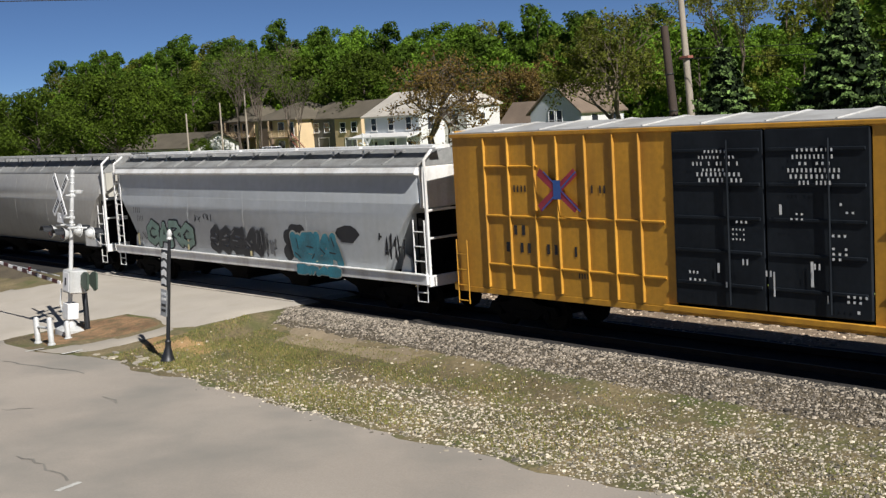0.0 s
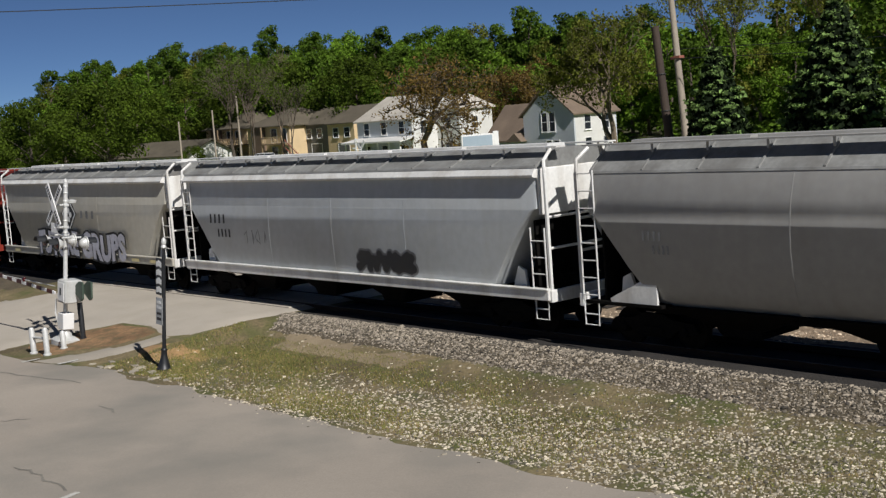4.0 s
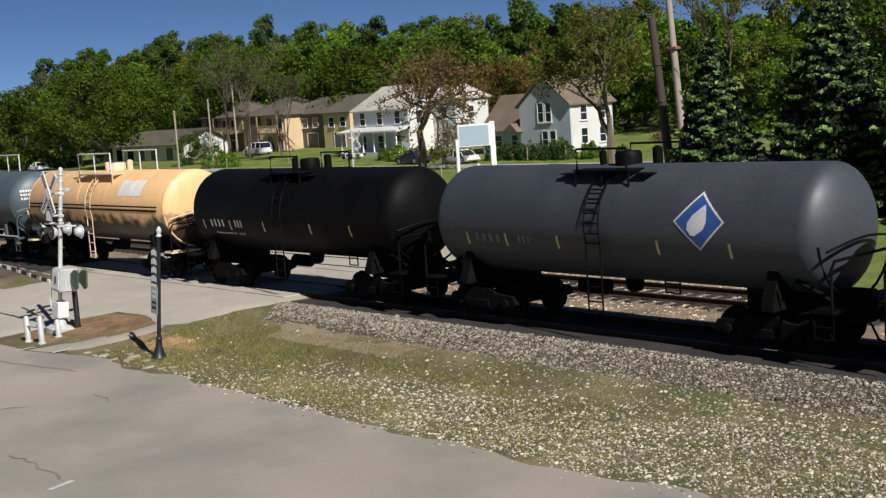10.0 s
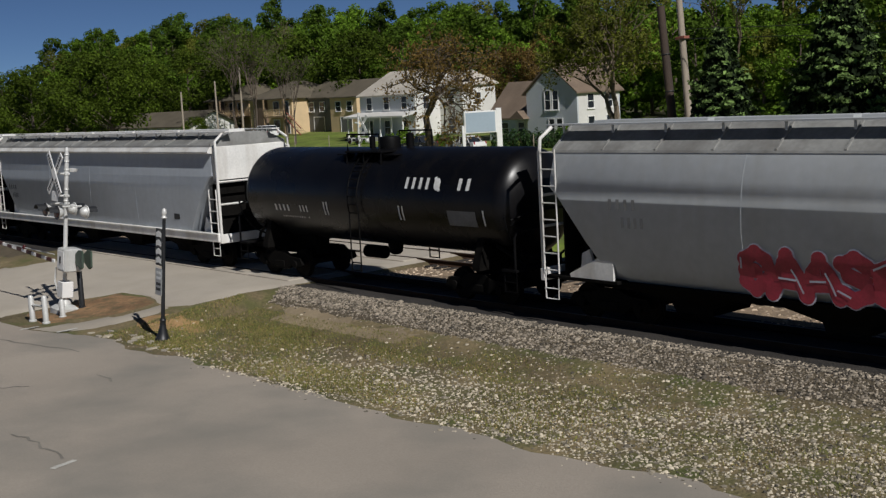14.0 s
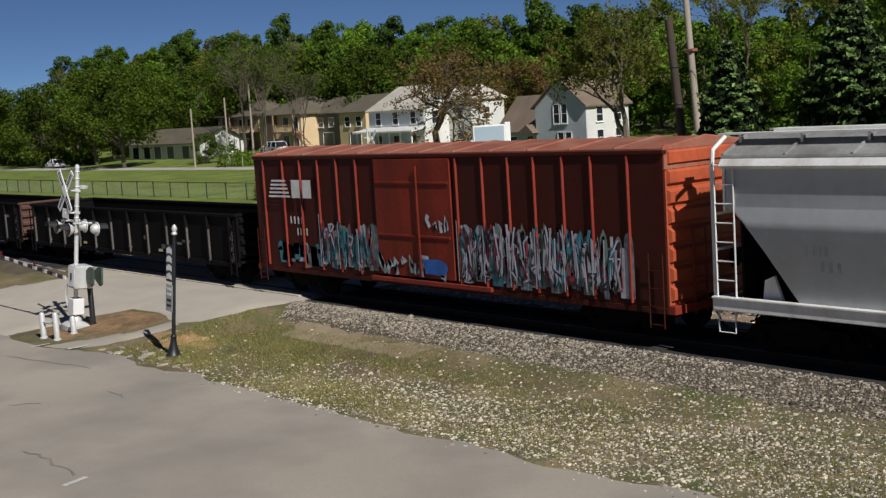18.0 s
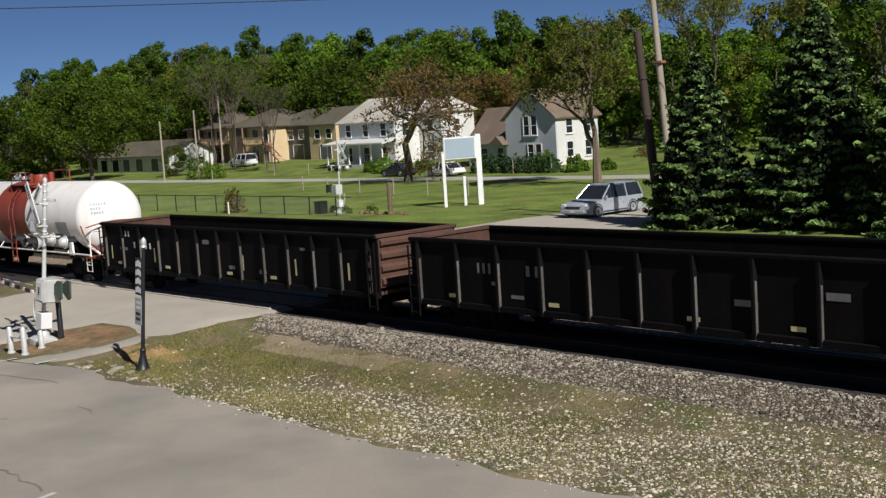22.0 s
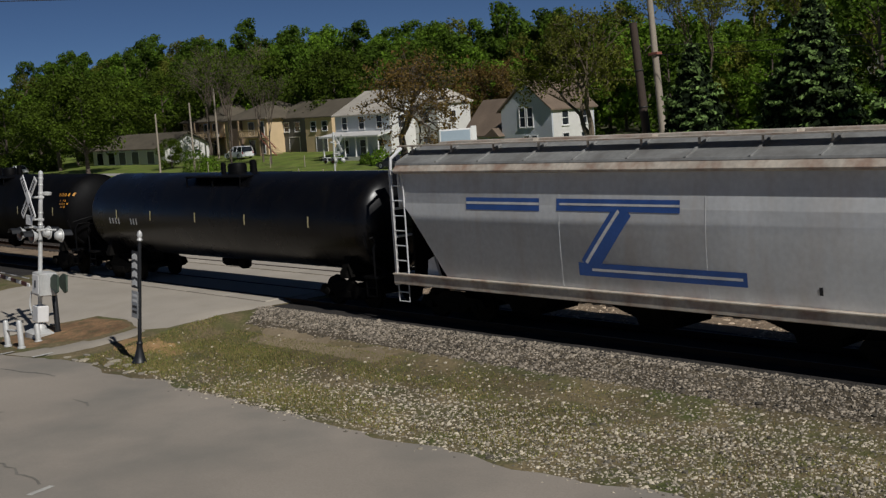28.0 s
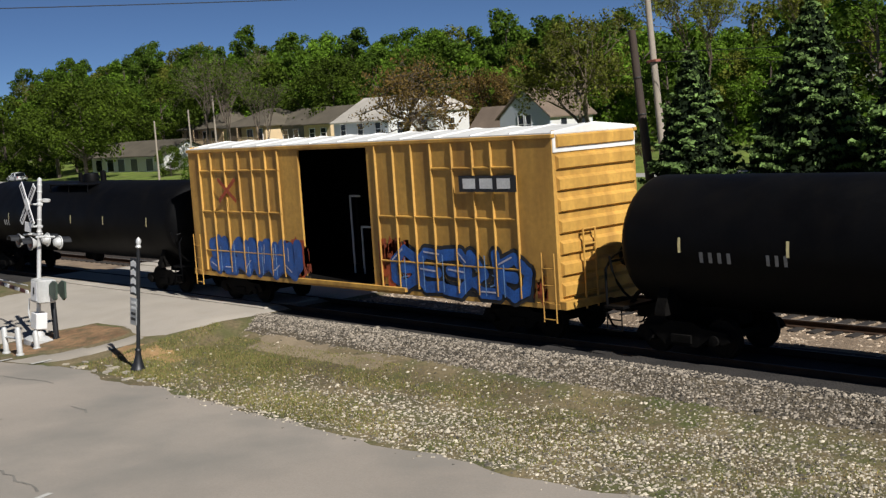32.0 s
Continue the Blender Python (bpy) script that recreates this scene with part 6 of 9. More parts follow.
car, n = start_car("tank_car", "slate-blue tank car with dome platform and side rails", "tank car", -246.8, -260.2)
skin = tank_car(car, n, 1.36, M_SLATE2, M_SLATE2, rail=M_HOPGREY, platform="big", white_rails=True, saddles=M_SLATE2, head_marks=M_MARKW)
small_print(skin, car, [(-4.8, 2.08, 0.9, 0.22, 4), (-3.7, 2.08, 0.7, 0.22, 4), (-4.5, 1.88, 0.9, 0.06, 8)], M_MARKW)
small_print(skin, car, [(1.5, 1.9, 1.5, 0.3, 1), (4.2, 1.75, 0.4, 0.2, 1)], M_MARKGREY, 4, "faded_patch")

car, n = start_car("tank_car", "steel-blue tank car with an orange placard and side rails", "tank car", -260.2, -275.2)
skin = tank_car(car, n, 1.36, M_BLUE, M_BLUE, rail=M_HOPGREY, platform="big", saddles=M_HOPGREY, head_marks=M_MARKW)
small_print(skin, car, [(-5.7, 2.0, 0.9, 0.2, 4), (-4.7, 2.0, 0.8, 0.2, 4), (-5.3, 1.8, 1.0, 0.06, 8)], M_MARKW)
d = Decal(skin).rect(2.3, 3.2, 1.9, 2.3)
d.put("placard", M_MARKO, car, "orange placard")

# grey round-sided hopper with red graffiti
car, n = start_car("covered_hopper", "light grey round-sided covered hopper with crimson graffiti", "covered hopper", -275.2, -295.4)
skin = covered_hopper(car, n, "flow", M_HOPGREY, M_ROOFGREY, M_HOPGREY, M_HOPGREY, M_WHITE, 4, trim=M_WHITE)
d = Decal(skin)
for i, a in enumerate((6.6, 7.25, 7.9, 8.5)):
    d.rect(a, a + 0.48, 3.3, 3.72, 0.2)
d.put("emblem", M_MARKB, car, "black slanted block letters")
spray(lambda z: max(skin(z), 1.4), car, -4.1, 1.8, 1.15, 2.0, M_MARKRED, M_SPRAYLIGHT, 8, 61, "crimson spray-painted forms with pale outline", 0.34, 0.03, M_SPRAYLIGHT)
scrawl(skin, car, 4.0, 6.4, 1.6, 1.95, M_MARKGREY, 8, 62, "faded blue-grey strokes", 0.06)
small_print(skin, car, [(-7.6, 2.7, 0.9, 0.24, 4), (-7.6, 2.3, 1.1, 0.24, 6)], M_MARKGREY)

car, skin = plain_tank("black tank car with white serif lettering blocks", -295.4, -308.8, M_BLACKGLOSS, radius=1.42, marks=(), middle=2.6)
small_print(skin, car, [(1.75, 2.98, 1.15, 0.3, 4), (3.25, 2.98, 1.3, 0.3, 4)], M_MARKW, 1, "emblem_blocks")
d = Decal(skin, 0.012).stroke([(2.95, 3.3), (3.2, 2.95)], 0.1).oval(3.08, 3.12, 0.13, 0.16)
d.put("emblem_mark", M_MARKW, car)
small_print(skin, car, [(-4.7, 2.15, 0.9, 0.2, 4), (-3.7, 2.15, 0.85, 0.2, 5), (-4.4, 1.95, 1.5, 0.05, 12)], M_MARKW)
for x in (-2.05, -1.9, 1.5, 1.65, 4.9):
    reflectors(skin, car, (x,), 2.3, M_MARKW, 0.4, 0.06)
d = Decal(skin).rect(3.5, 4.6, 2.05, 2.45)
d.put("grey_panel", M_MARKGREY, car)

# two more silled hoppers, then the pale grey one
car, n = start_car("covered_hopper", "cool grey covered hopper with white sill and white end", "covered hopper", -308.8, -329.9)
skin = covered_hopper(car, n, "sill", M_HOPCOOL, M_ROOFGREY, M_WHITE, M_WHITE, M_WHITE, 4)
small_print(skin, car, [(-8.6, 2.3, 0.9, 0.2, 4), (-8.6, 1.95, 1.0, 0.2, 6)], M_MARKB)
d = Decal(skin).rect(6.2, 6.6, 1.6, 1.8)
d.put("dark_plate", M_MARKB, car)

car, n = start_car("covered_hopper", "grey covered hopper with dark faded graffiti and white sill", "covered hopper", -329.9, -350.1)
skin = covered_hopper(car, n, "sill", M_HOPGREY, M_ROOFGREY, M_WHITE, M_WHITE, M_WHITE, 4)
small_print(skin, car, [(-7.9, 2.35, 0.8, 0.24, 4), (-7.9, 1.95, 1.1, 0.2, 6)], M_MARKB)
spray(skin, car, -6.5, -3.2, 1.35, 1.95, M_MARKGREY, M_MARKB, 6, 71, "faded dark spray-painted forms")
d = Decal(skin)
for x in (-2.0, -1.15, -0.3):
    d.oval(x, 1.75, 0.26, 0.4)
d.put("graffiti_fill", M_MARKB, car, "dark spray-painted drops")
scrawl(skin, car, 1.6, 2.5, 1.8, 2.3, M_MARKB, 5, 72, "dark spray-painted loops")
scrawl(skin, car, -8.2, -7.2, 2.6, 3.0, M_MARKGREY, 5, 73, "dark scrawl")

car, n = start_car("covered_hopper", "pale grey covered hopper with black block lettering and white sill", "covered hopper", -350.1, -370.9)
skin = covered_hopper(car, n, "sill", M_HOPGREY, M_ROOFGREY, M_WHITE, M_WHITE, M_WHITE, 4)
d = Decal(skin)
for i, a in enumerate((6.75, 7.2, 7.65, 8.1)):
    d.rect(a, a + 0.36, 3.2, 3.5, 0.1)
d.put("emblem", M_MARKB, car, "black block letters")
sill_plates(car, (8.3,), 1.35, 1.49, 0.14, 0.55, M_MARKO)
d = Decal(skin).rect(6.8, 7.3, 1.6, 1.75)
d.put("dark_plate", M_MARKB, car)
small_print(skin, car, [(-7.7, 2.2, 0.6, 0.2, 4), (-7.7, 1.9, 0.9, 0.2, 5)], M_MARKGREY)

# brown-red box car
car, n = start_car("box_car", "brown-red box car with striped emblem and pale graffiti", "box car", -370.9, -389.0)
xs = [-7.75, -6.65, -5.7, -4.75, -3.8, -2.85, 1.5, 2.5, 3.45, 4.35, 5.3, 6.2, 7.3]
# posts get the brighter trim red to paint their sunlit edges
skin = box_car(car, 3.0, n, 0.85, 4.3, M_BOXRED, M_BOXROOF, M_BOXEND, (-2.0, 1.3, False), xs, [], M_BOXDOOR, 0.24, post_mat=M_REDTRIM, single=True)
d = Decal(lambda z: 1.592)
for i in range(5):
    d.rect(-7.4 + 0.05 * i, -6.2 - 0.05 * i, 3.06 + i * 0.12, 3.12 + i * 0.12)
for a in (-6.1, -5.5):
    d.rect(a, a + 0.46, 3.05, 3.6)
d.put("emblem", M_MARKW, car, "white striped block emblem")
sk = lambda z: 1.505
small_print(sk, car, [(-6.4, 2.25, 0.8, 0.22, 4), (-6.4, 1.9, 1.0, 0.22, 6)], M_MARKW)
r = random.Random(86)
patches = [(m, Decal(lambda z: 1.502, 0.006 + 0.004 * k)) for k, m in enumerate((M_SPRAYMIX, M_MARKGREEN, M_SPRAYMIX, M_SPRAYSILVER, M_MARKTEAL, M_MARKGREY))]
for x0, x1, high in ((-7.1, -4.9, 1.7), (-4.9, -2.1, 2.45), (1.4, 7.3, 2.55)):
    x = x0
    while x < x1:
        wide, top = r.uniform(0.12, 0.42), high - r.uniform(0, 0.5)
        m, d = patches[r.choices(range(6), (5, 3, 5, 3, 2, 2))[0]]
        foot, lean = r.uniform(0.92, 1.2), r.uniform(-0.12, 0.12)
        d.strip([foot, foot + 0.5, top - 0.3, top - 0.08, top], [x, x + lean * 0.5, x + lean, x + lean + wide * 0.12, x + lean + wide * 0.35],
                [x + wide, x + wide + lean * 0.3, x + wide + lean, x + wide * 0.9 + lean, x + wide * 0.65 + lean])
        x += wide * r.uniform(0.55, 0.9)
for m, d in patches:
    tagged(d.put("graffiti_haze", m, car, "weathered pastel spray-painted patches"), kind="stuff")
for k, (m, w) in enumerate(((M_MARKGREEN, 0.16), (M_SPRAYLIGHT, 0.09), (M_SPRAYTEAL, 0.09), (M_MARKRED, 0.07), (M_MARKB, 0.06), (M_SPRAYLIGHT, 0.05))):
    scrawl(lambda z, k=k: 1.535 + 0.006 * k, car, 1.6, 7.1, 1.05, 2.55, m, 13, 180 + k, "many-coloured spray-painted strokes", w)
    scrawl(lambda z, k=k: 1.535 + 0.006 * k, car, -4.8, -2.1, 1.05, 2.4, m, 6, 190 + k, "many-coloured spray-painted strokes", w)
scrawl(lambda z: 1.573, car, 1.6, 7.1, 1.05, 2.5, M_SPRAYSILVER, 26, 83, "pale spray-painted strokes", 0.05)
scrawl(lambda z: 1.575, car, -4.8, -2.2, 1.1, 2.3, M_SPRAYTEAL, 9, 87, "teal spray-painted strokes", 0.06)
scrawl(lambda z: 1.577, car, 1.8, 7.1, 1.0, 1.5, M_MARKB, 14, 88, "dark spray-painted strokes", 0.07)
d = Decal(lambda z: 1.588)
for x in (-4.75, -3.8, -2.85, 1.5, 2.5, 3.45, 4.35, 5.3, 6.2):
    d.rect(x - 0.016, x + 0.016, 1.0, 2.4 + 0.2 * math.sin(x * 5))
tagged(d.put("painted_over_post", M_SPRAYSILVER, car, "pale spray paint on the posts"), kind="stuff")
d = Decal(lambda z: 1.575).oval(0.6, 1.3, 0.45, 0.22).rect(0.1, 0.95, 1.1, 1.4).rect(0.0, 0.5, 1.4, 1.5)
d.put("blue_patch", M_SPRAYBLUE, car, "blue spray-painted patch")
scrawl(lambda z: 1.57, car, -1.9, 1.0, 1.0, 1.6, M_SPRAYMIX, 9, 84, "pastel spray-painted haze", 0.16)
scrawl(lambda z: 1.56, car, 0.2, 1.2, 2.2, 2.7, M_SPRAYLIGHT, 4, 85, "pale strokes", 0.12)

# gondolas
for k, (f, b, end) in enumerate(((-389.0, -407.7, M_GON), (-407.7, -425.3, M_GONRUST), (-425.3, -442.5, M_GONRUST), (-442.5, -460.8, M_GONRUST), (-460.8, -478.9, M_GONRUST))):
    car, n = start_car("gondola", "empty black steel gondola car with rusty ribbed ends", "gondola", f, b)
    skin = gondola(car, n, posts=12 + k % 3, end_mat=end)
    if k in (1, 4):
        x = -6.5 if k == 1 else -6.3
        small_print(skin, car, [(x, 1.95, 0.45, 0.2, 2), (x, 1.55, 0.9, 0.22, 3), (x + 1.15, 1.55, 0.9, 0.22, 3)], M_MARKW)
    if k == 3:
        small_print(skin, car, [(-5.9, 1.6, 0.6, 0.26, 3), (-4.8, 1.6, 1.2, 0.26, 4)], M_MARKGREY)
    r = random.Random(90 + k)
    for j in range(5):
        d = Decal(skin, 0.01)
        x, z = r.uniform(-7, 7), r.uniform(1.0, 1.9)
        d.rect(x, x + r.uniform(0.25, 0.6), z, z + r.uniform(0.08, 0.16))
        d.put("stencil_plate", M_MARKGREY, car)
    for x in (-7.0, -3.5, 0.5, 3.0):
        d = Decal(skin, 0.012).rect(x, x + 0.34, 0.92, 1.02)
        d.put("reflector", M_MARKY, car, "yellow reflective plate")
    if k == 4:
        for x in (-7.4, -4.2, -1.3, 1.5, 4.4, 7.0):
            reflectors(skin, car, (x,), 1.35, M_MARKY, 0.5, 0.09)

# two white tanks with red bands
for k, (f, b, band) in enumerate(((-478.9, -493.2, (-2.1, 1.05)), (-493.2, -508.4, (-2.5, 1.0)))):
    car, n = start_car("tank_car", "white tank car with a brick-red band and white end platforms", "tank car", f, b)
    skin = tank_car(car, n, 1.40, M_TANKWHITE, M_BAND, (*band, M_BAND), M_WHITE, "small", 2.47, M_TANKWHITE, overhang=0.95, head_marks=M_HOPGREY)
    small_print(skin, car, [(-5.8, 2.05, 0.75, 0.22, 4), (-4.9, 2.05, 0.75, 0.22, 4), (-5.6, 1.85, 1.5, 0.06, 12), (3.2, 1.75, 1.2, 0.08, 6)], M_MARKB)
    d = Decal(skin).rect(1.9, 2.8, 2.0, 2.25)
    d.put("placard", M_MARKY, car, "yellow and black placard")
    d = Decal(skin).rect(3.9, 4.9, 1.75, 2.35)
    d.put("grey_panel", M_HOPGREY, car)
    small_print(skin, car, [(3.9, 1.45, 0.5, 0.2, 1)], M_MARKB, 4, "dark_plate")

# long black tank
LONG = dict(radius=1.46, platform="long", middle=2.42)
car, skin = plain_tank("long glossy black tank car with yellow reflective strips", -508.4, -527.3, M_BLACK, marks=(-7.6, -4.9, -2.25, 0.8, 3.4, 6.6), zmark=2.5, **LONG)
small_print(skin, car, [(-6.9, 2.2, 0.9, 0.2, 4), (-5.9, 2.2, 1.0, 0.2, 6)], M_MARKGREY)

# short salmon hopper
car, n = start_car("covered_hopper", "short faded salmon covered hopper with sooty lower sides and pale ladders", "covered hopper", -527.3, -541.4)
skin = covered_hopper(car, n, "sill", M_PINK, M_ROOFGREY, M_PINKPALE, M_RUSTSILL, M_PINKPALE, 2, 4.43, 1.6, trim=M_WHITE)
small_print(skin, car, [(-3.4, 1.75, 0.6, 0.35, 2), (-1.6, 2.5, 2.0, 0.24, 5)], M_MARKB)

# lumber car
car, n = start_car("lumber_flat_car", "centre-beam flat car loaded with film-wrapped lumber packs", "flat car", -541.4, -566.4)
centre_beam(car, n)

# white hopper with a blue bent-bar emblem
car, n = start_car("covered_hopper", "rust-streaked white covered hopper with a blue bent-bar emblem", "covered hopper", -566.4, -583.6)
skin = covered_hopper(car, n, "sill", M_RUSTWHITE, M_ROOFGREY, M_RUSTSILL, M_RUSTSILL, M_RUSTWHITE, 3)
d = Decal(skin)
d.rect(-5.15, -2.65, 3.0, 3.3)
d.rect(-2.1, 1.4, 3.02, 3.3)
d.stroke([(-0.1, 3.1), (-1.2, 1.75)], 0.5)
d.rect(-1.5, 3.0, 1.55, 1.85)
d.put("emblem", M_MARKBLUE, car, "blue bent-bar emblem")
d = Decal(skin, 0.012)
d.rect(-5.15, -2.65, 3.14, 3.2).rect(-2.0, 1.4, 3.15, 3.2).rect(-1.1, 2.9, 1.67, 1.73).stroke([(-0.25, 3.05), (-1.25, 1.85)], 0.08)
d.put("emblem_pinstripe", M_MARKW, car)
small_print(skin, car, [(4.6, 1.5, 0.2, 0.16, 1), (5.0, 1.5, 0.2, 0.16, 1)], M_MARKB)

# black tanks, a graffiti box car, black tanks
for k, (f, b, marks) in enumerate(((-583.6, -601.2, (-6.5, -4.0, -1.0, 2.0, 5.4)), (-601.2, -620.4, (-7.6, -5.4, -2.5, 0.3, 3.1, 6.5)), (-620.4, -638.9, (-7.6, -5.3, -2.4, 0.6, 3.4, 6.6)), (-638.9, -658.3, (-7.6, -5.0, -2.1, 0.9, 3.6, 6.9)))):
    car, skin = plain_tank("long glossy black tank car with pale yellow reflective strips", f, b, M_BLACKGLOSS if k == 0 else M_BLACK, marks=marks, zmark=2.5, **LONG)
    small_print(skin, car, [(-7.1, 2.15, 0.9, 0.22, 4), (-5.9, 2.15, 1.0, 0.22, 5)], M_MARKGREY if k else M_MARKW)
    if k:
        small_print(skin, car, [(6.9, 3.1, 0.9, 0.12, 7), (7.1, 2.9, 0.5, 0.07, 4), (7.1, 2.78, 0.6, 0.07, 5), (7.2, 2.66, 0.4, 0.07, 3)], M_MARKO, 7, "orange_stencil")

car, n = start_car("box_car", "faded yellow box car, door open, blue graffiti along the bottom", "box car", -658.3, -676.6)
xs = [-7.4, -6.7, -5.9, -5.1, -4.35, -3.6, -2.95, 1.65, 2.4, 3.15, 3.9, 4.7, 5.45, 6.1, 6.9]
skin = box_car(car, 3.0, n, 1.0, 4.93, M_YELLOW2, M_ROOFWHITE, M_YELLOW2, (-1.95, 1.25, True), xs,
               [(-7.5, -2.9, 2.96), (1.6, 6.9, 2.95), (-7.5, -2.9, 4.25), (3.9, 6.9, 4.2), (-7.5, -2.9, 1.7), (1.6, 6.9, 1.75)], M_YELLOW2, 0.2)
d = Decal(lambda z: 1.592).rect(4.7, 6.7, 3.62, 4.02)
d.put("emblem_board", M_MARKB, car, "black lettering board")
d = Decal(lambda z: 1.6)
for a in (4.85, 5.45, 6.05):
    d.rect(a, a + 0.45, 3.7, 3.95)
d.put("emblem", M_MARKW, car, "white block letters")
d = Decal(lambda z: 1.59)
for k in (-1, 1):
    d.stroke([(-6.05 - 0.5 * k, 3.3), (-6.05 + 0.5 * k, 4.0)], 0.13)
d.put("emblem_cross", M_SPRAYORANGE, car, "faded crossed-bars emblem")
sk = lambda z: 1.505
spray(sk, car, -7.4, -2.5, 1.1, 2.05, M_SPRAYBLUE, M_MARKBLUE, 6, 91, "cobalt-blue spray-painted forms", 0.36, 0.05, M_SPRAYLIGHT)
spray(sk, car, 1.8, 6.9, 1.05, 2.1, M_SPRAYBLUE, M_MARKB, 5, 92, "cobalt-blue spray-painted forms with dark outline", 0.30, 0.10, M_SPRAYLIGHT)
for a, b, seed in ((-7.3, -2.6, 191), (1.9, 6.8, 192)):
    scrawl(lambda z: 1.512, car, a, b, 1.15, 2.0, M_SPRAYPALE, 7, seed, "thin pale blue spray-painted lines", 0.035)
    scrawl(lambda z: 1.51, car, a, b, 1.05, 1.6, M_MARKB, 6, seed + 5, "black spray-painted strokes", 0.10)
d = Decal(lambda z: 1.588)
for x in (-6.7, -5.9, -5.1, -4.35, -3.6, 2.4, 3.15, 3.9, 4.7, 5.45, 6.1):
    d.rect(x - 0.016, x + 0.016, 1.05, 1.95 + 0.12 * math.sin(x * 5))
tagged(d.put("painted_over_post", M_SPRAYPALE, car, "pale blue spray paint on the posts"), kind="stuff")
d = Decal(lambda z: 1.505)
d.rect(-7.5, -2.0, 1.0, 1.14).rect(1.4, 7.0, 0.98, 1.1)
d.put("dark_foot", M_MARKB, car, "dark spray-painted foot of the side")
scrawl(sk, car, -3.2, -2.0, 1.0, 2.2, M_SPRAYORANGE, 14, 93, "rust-orange spray-painted strokes", 0.22)
scrawl(sk, car, 1.3, 2.5, 1.0, 2.4, M_SPRAYORANGE, 14, 94, "rust-orange spray-painted strokes", 0.2)
scrawl(lambda z: 1.5, car, 6.0, 7.4, 0.95, 1.8, M_SPRAYORANGE, 8, 95, "rust-orange spray-painted strokes", 0.16)
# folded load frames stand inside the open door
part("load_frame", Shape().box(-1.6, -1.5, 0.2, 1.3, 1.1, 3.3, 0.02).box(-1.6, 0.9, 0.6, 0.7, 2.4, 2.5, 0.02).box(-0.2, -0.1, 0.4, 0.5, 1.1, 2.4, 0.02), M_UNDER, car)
for x, z in ((-1.2, 3.4), (-0.75, 2.5), (0.1, 2.5), (0.55, 1.9)):
    part("load_frame", Shape().box(x, x + 0.05, -0.3, -0.25, 1.08, z, 0.01).box(x, x + 0.5, -0.3, -0.26, z - 0.06, z, 0.01), M_HOPGREY, car, "grey steel load frame")

for f, b in ((-676.6, -695.5), (-695.5, -714.0), (-714.0, -732.5)):
    car, skin = plain_tank("long black tank car with pale yellow reflective strips", f, b, M_BLACK, marks=(-7.6, -5.0, -2.1, 0.9, 3.6, 6.9), zmark=2.5, **LONG)
    small_print(skin, car, [(-7.1, 2.15, 0.9, 0.22, 4), (-5.9, 2.15, 1.0, 0.22, 5)], M_MARKW)


# ---------------------------------------------------------------- plants
M_BARK = mat("grey_brown_bark", (0.11, 0.085, 0.065), 0.95, 0, 0.3, 1.2, 10, 0.6, stretch=(3, 3, 0.6))
M_BARKPALE = mat("brown_grey_bark", (0.15, 0.115, 0.08), 0.95, 0, 0.25, 1.2, 10, 0.6, stretch=(3, 3, 0.6))
M_LEAF = mat("spring_leaf_green", (0.122, 0.21, 0.018), 0.75, 0, 0.15, 0.4, 3, 0, rnd=0.3, island=0.55, spec=0.2)
M_LEAFDARK = mat("deep_leaf_green", (0.075, 0.13, 0.012), 0.75, 0, 0.15, 0.4, 3, 0, rnd=0.3, island=0.55, spec=0.2)
M_LEAFMID = mat("full_leaf_green", (0.075, 0.115, 0.009), 0.75, 0, 0.15, 0.4, 3, 0, rnd=0.25, island=0.6, spec=0.2)
M_LEAFOLIVE = mat("olive_leaf", (0.15, 0.165, 0.024), 0.75, 0, 0.15, 0.4, 3, 0, rnd=0.25, island=0.55, spec=0.2)
M_LEAFRUST = mat("rust_brown_bud", (0.165, 0.108, 0.03), 0.8, 0, 0.15, 0.4, 3, 0, rnd=0.2, island=0.5, spec=0.2)
M_NEEDLE = mat("dark_green_needles", (0.10, 0.155, 0.045), 0.8, 0, 0.35, 0.9, 6, 0, island=0.7, spec=0.12)
# second needle colour is near black: shade inside the spruce put into colour
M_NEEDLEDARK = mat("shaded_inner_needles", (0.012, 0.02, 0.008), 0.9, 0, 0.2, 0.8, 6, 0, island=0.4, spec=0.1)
M_HEDGE = mat("dark_hedge_leaf", (0.025, 0.055, 0.014), 0.8, 0, 0.2, 0.6, 5, 0, island=0.6, spec=0.2)


def translucent(m, share):
    """Thin leaves: a share of the light goes through."""
    n, l = m.node_tree.nodes, m.node_tree.links
    b, out = n["Principled BSDF"], n["Material Output"]
    tr, mx = n.new("ShaderNodeBsdfTranslucent"), n.new("ShaderNodeMixShader")
    l.new(b.inputs["Base Color"].links[0].from_socket, tr.inputs["Color"])
    mx.inputs[0].default_value = share
    l.new(b.outputs[0], mx.inputs[1])
    l.new(tr.outputs[0], mx.inputs[2])
    l.new(mx.outputs[0], out.inputs["Surface"])


for leaf in (M_LEAF, M_LEAFDARK, M_LEAFMID, M_LEAFOLIVE, M_LEAFRUST):
    translucent(leaf, 0.42)


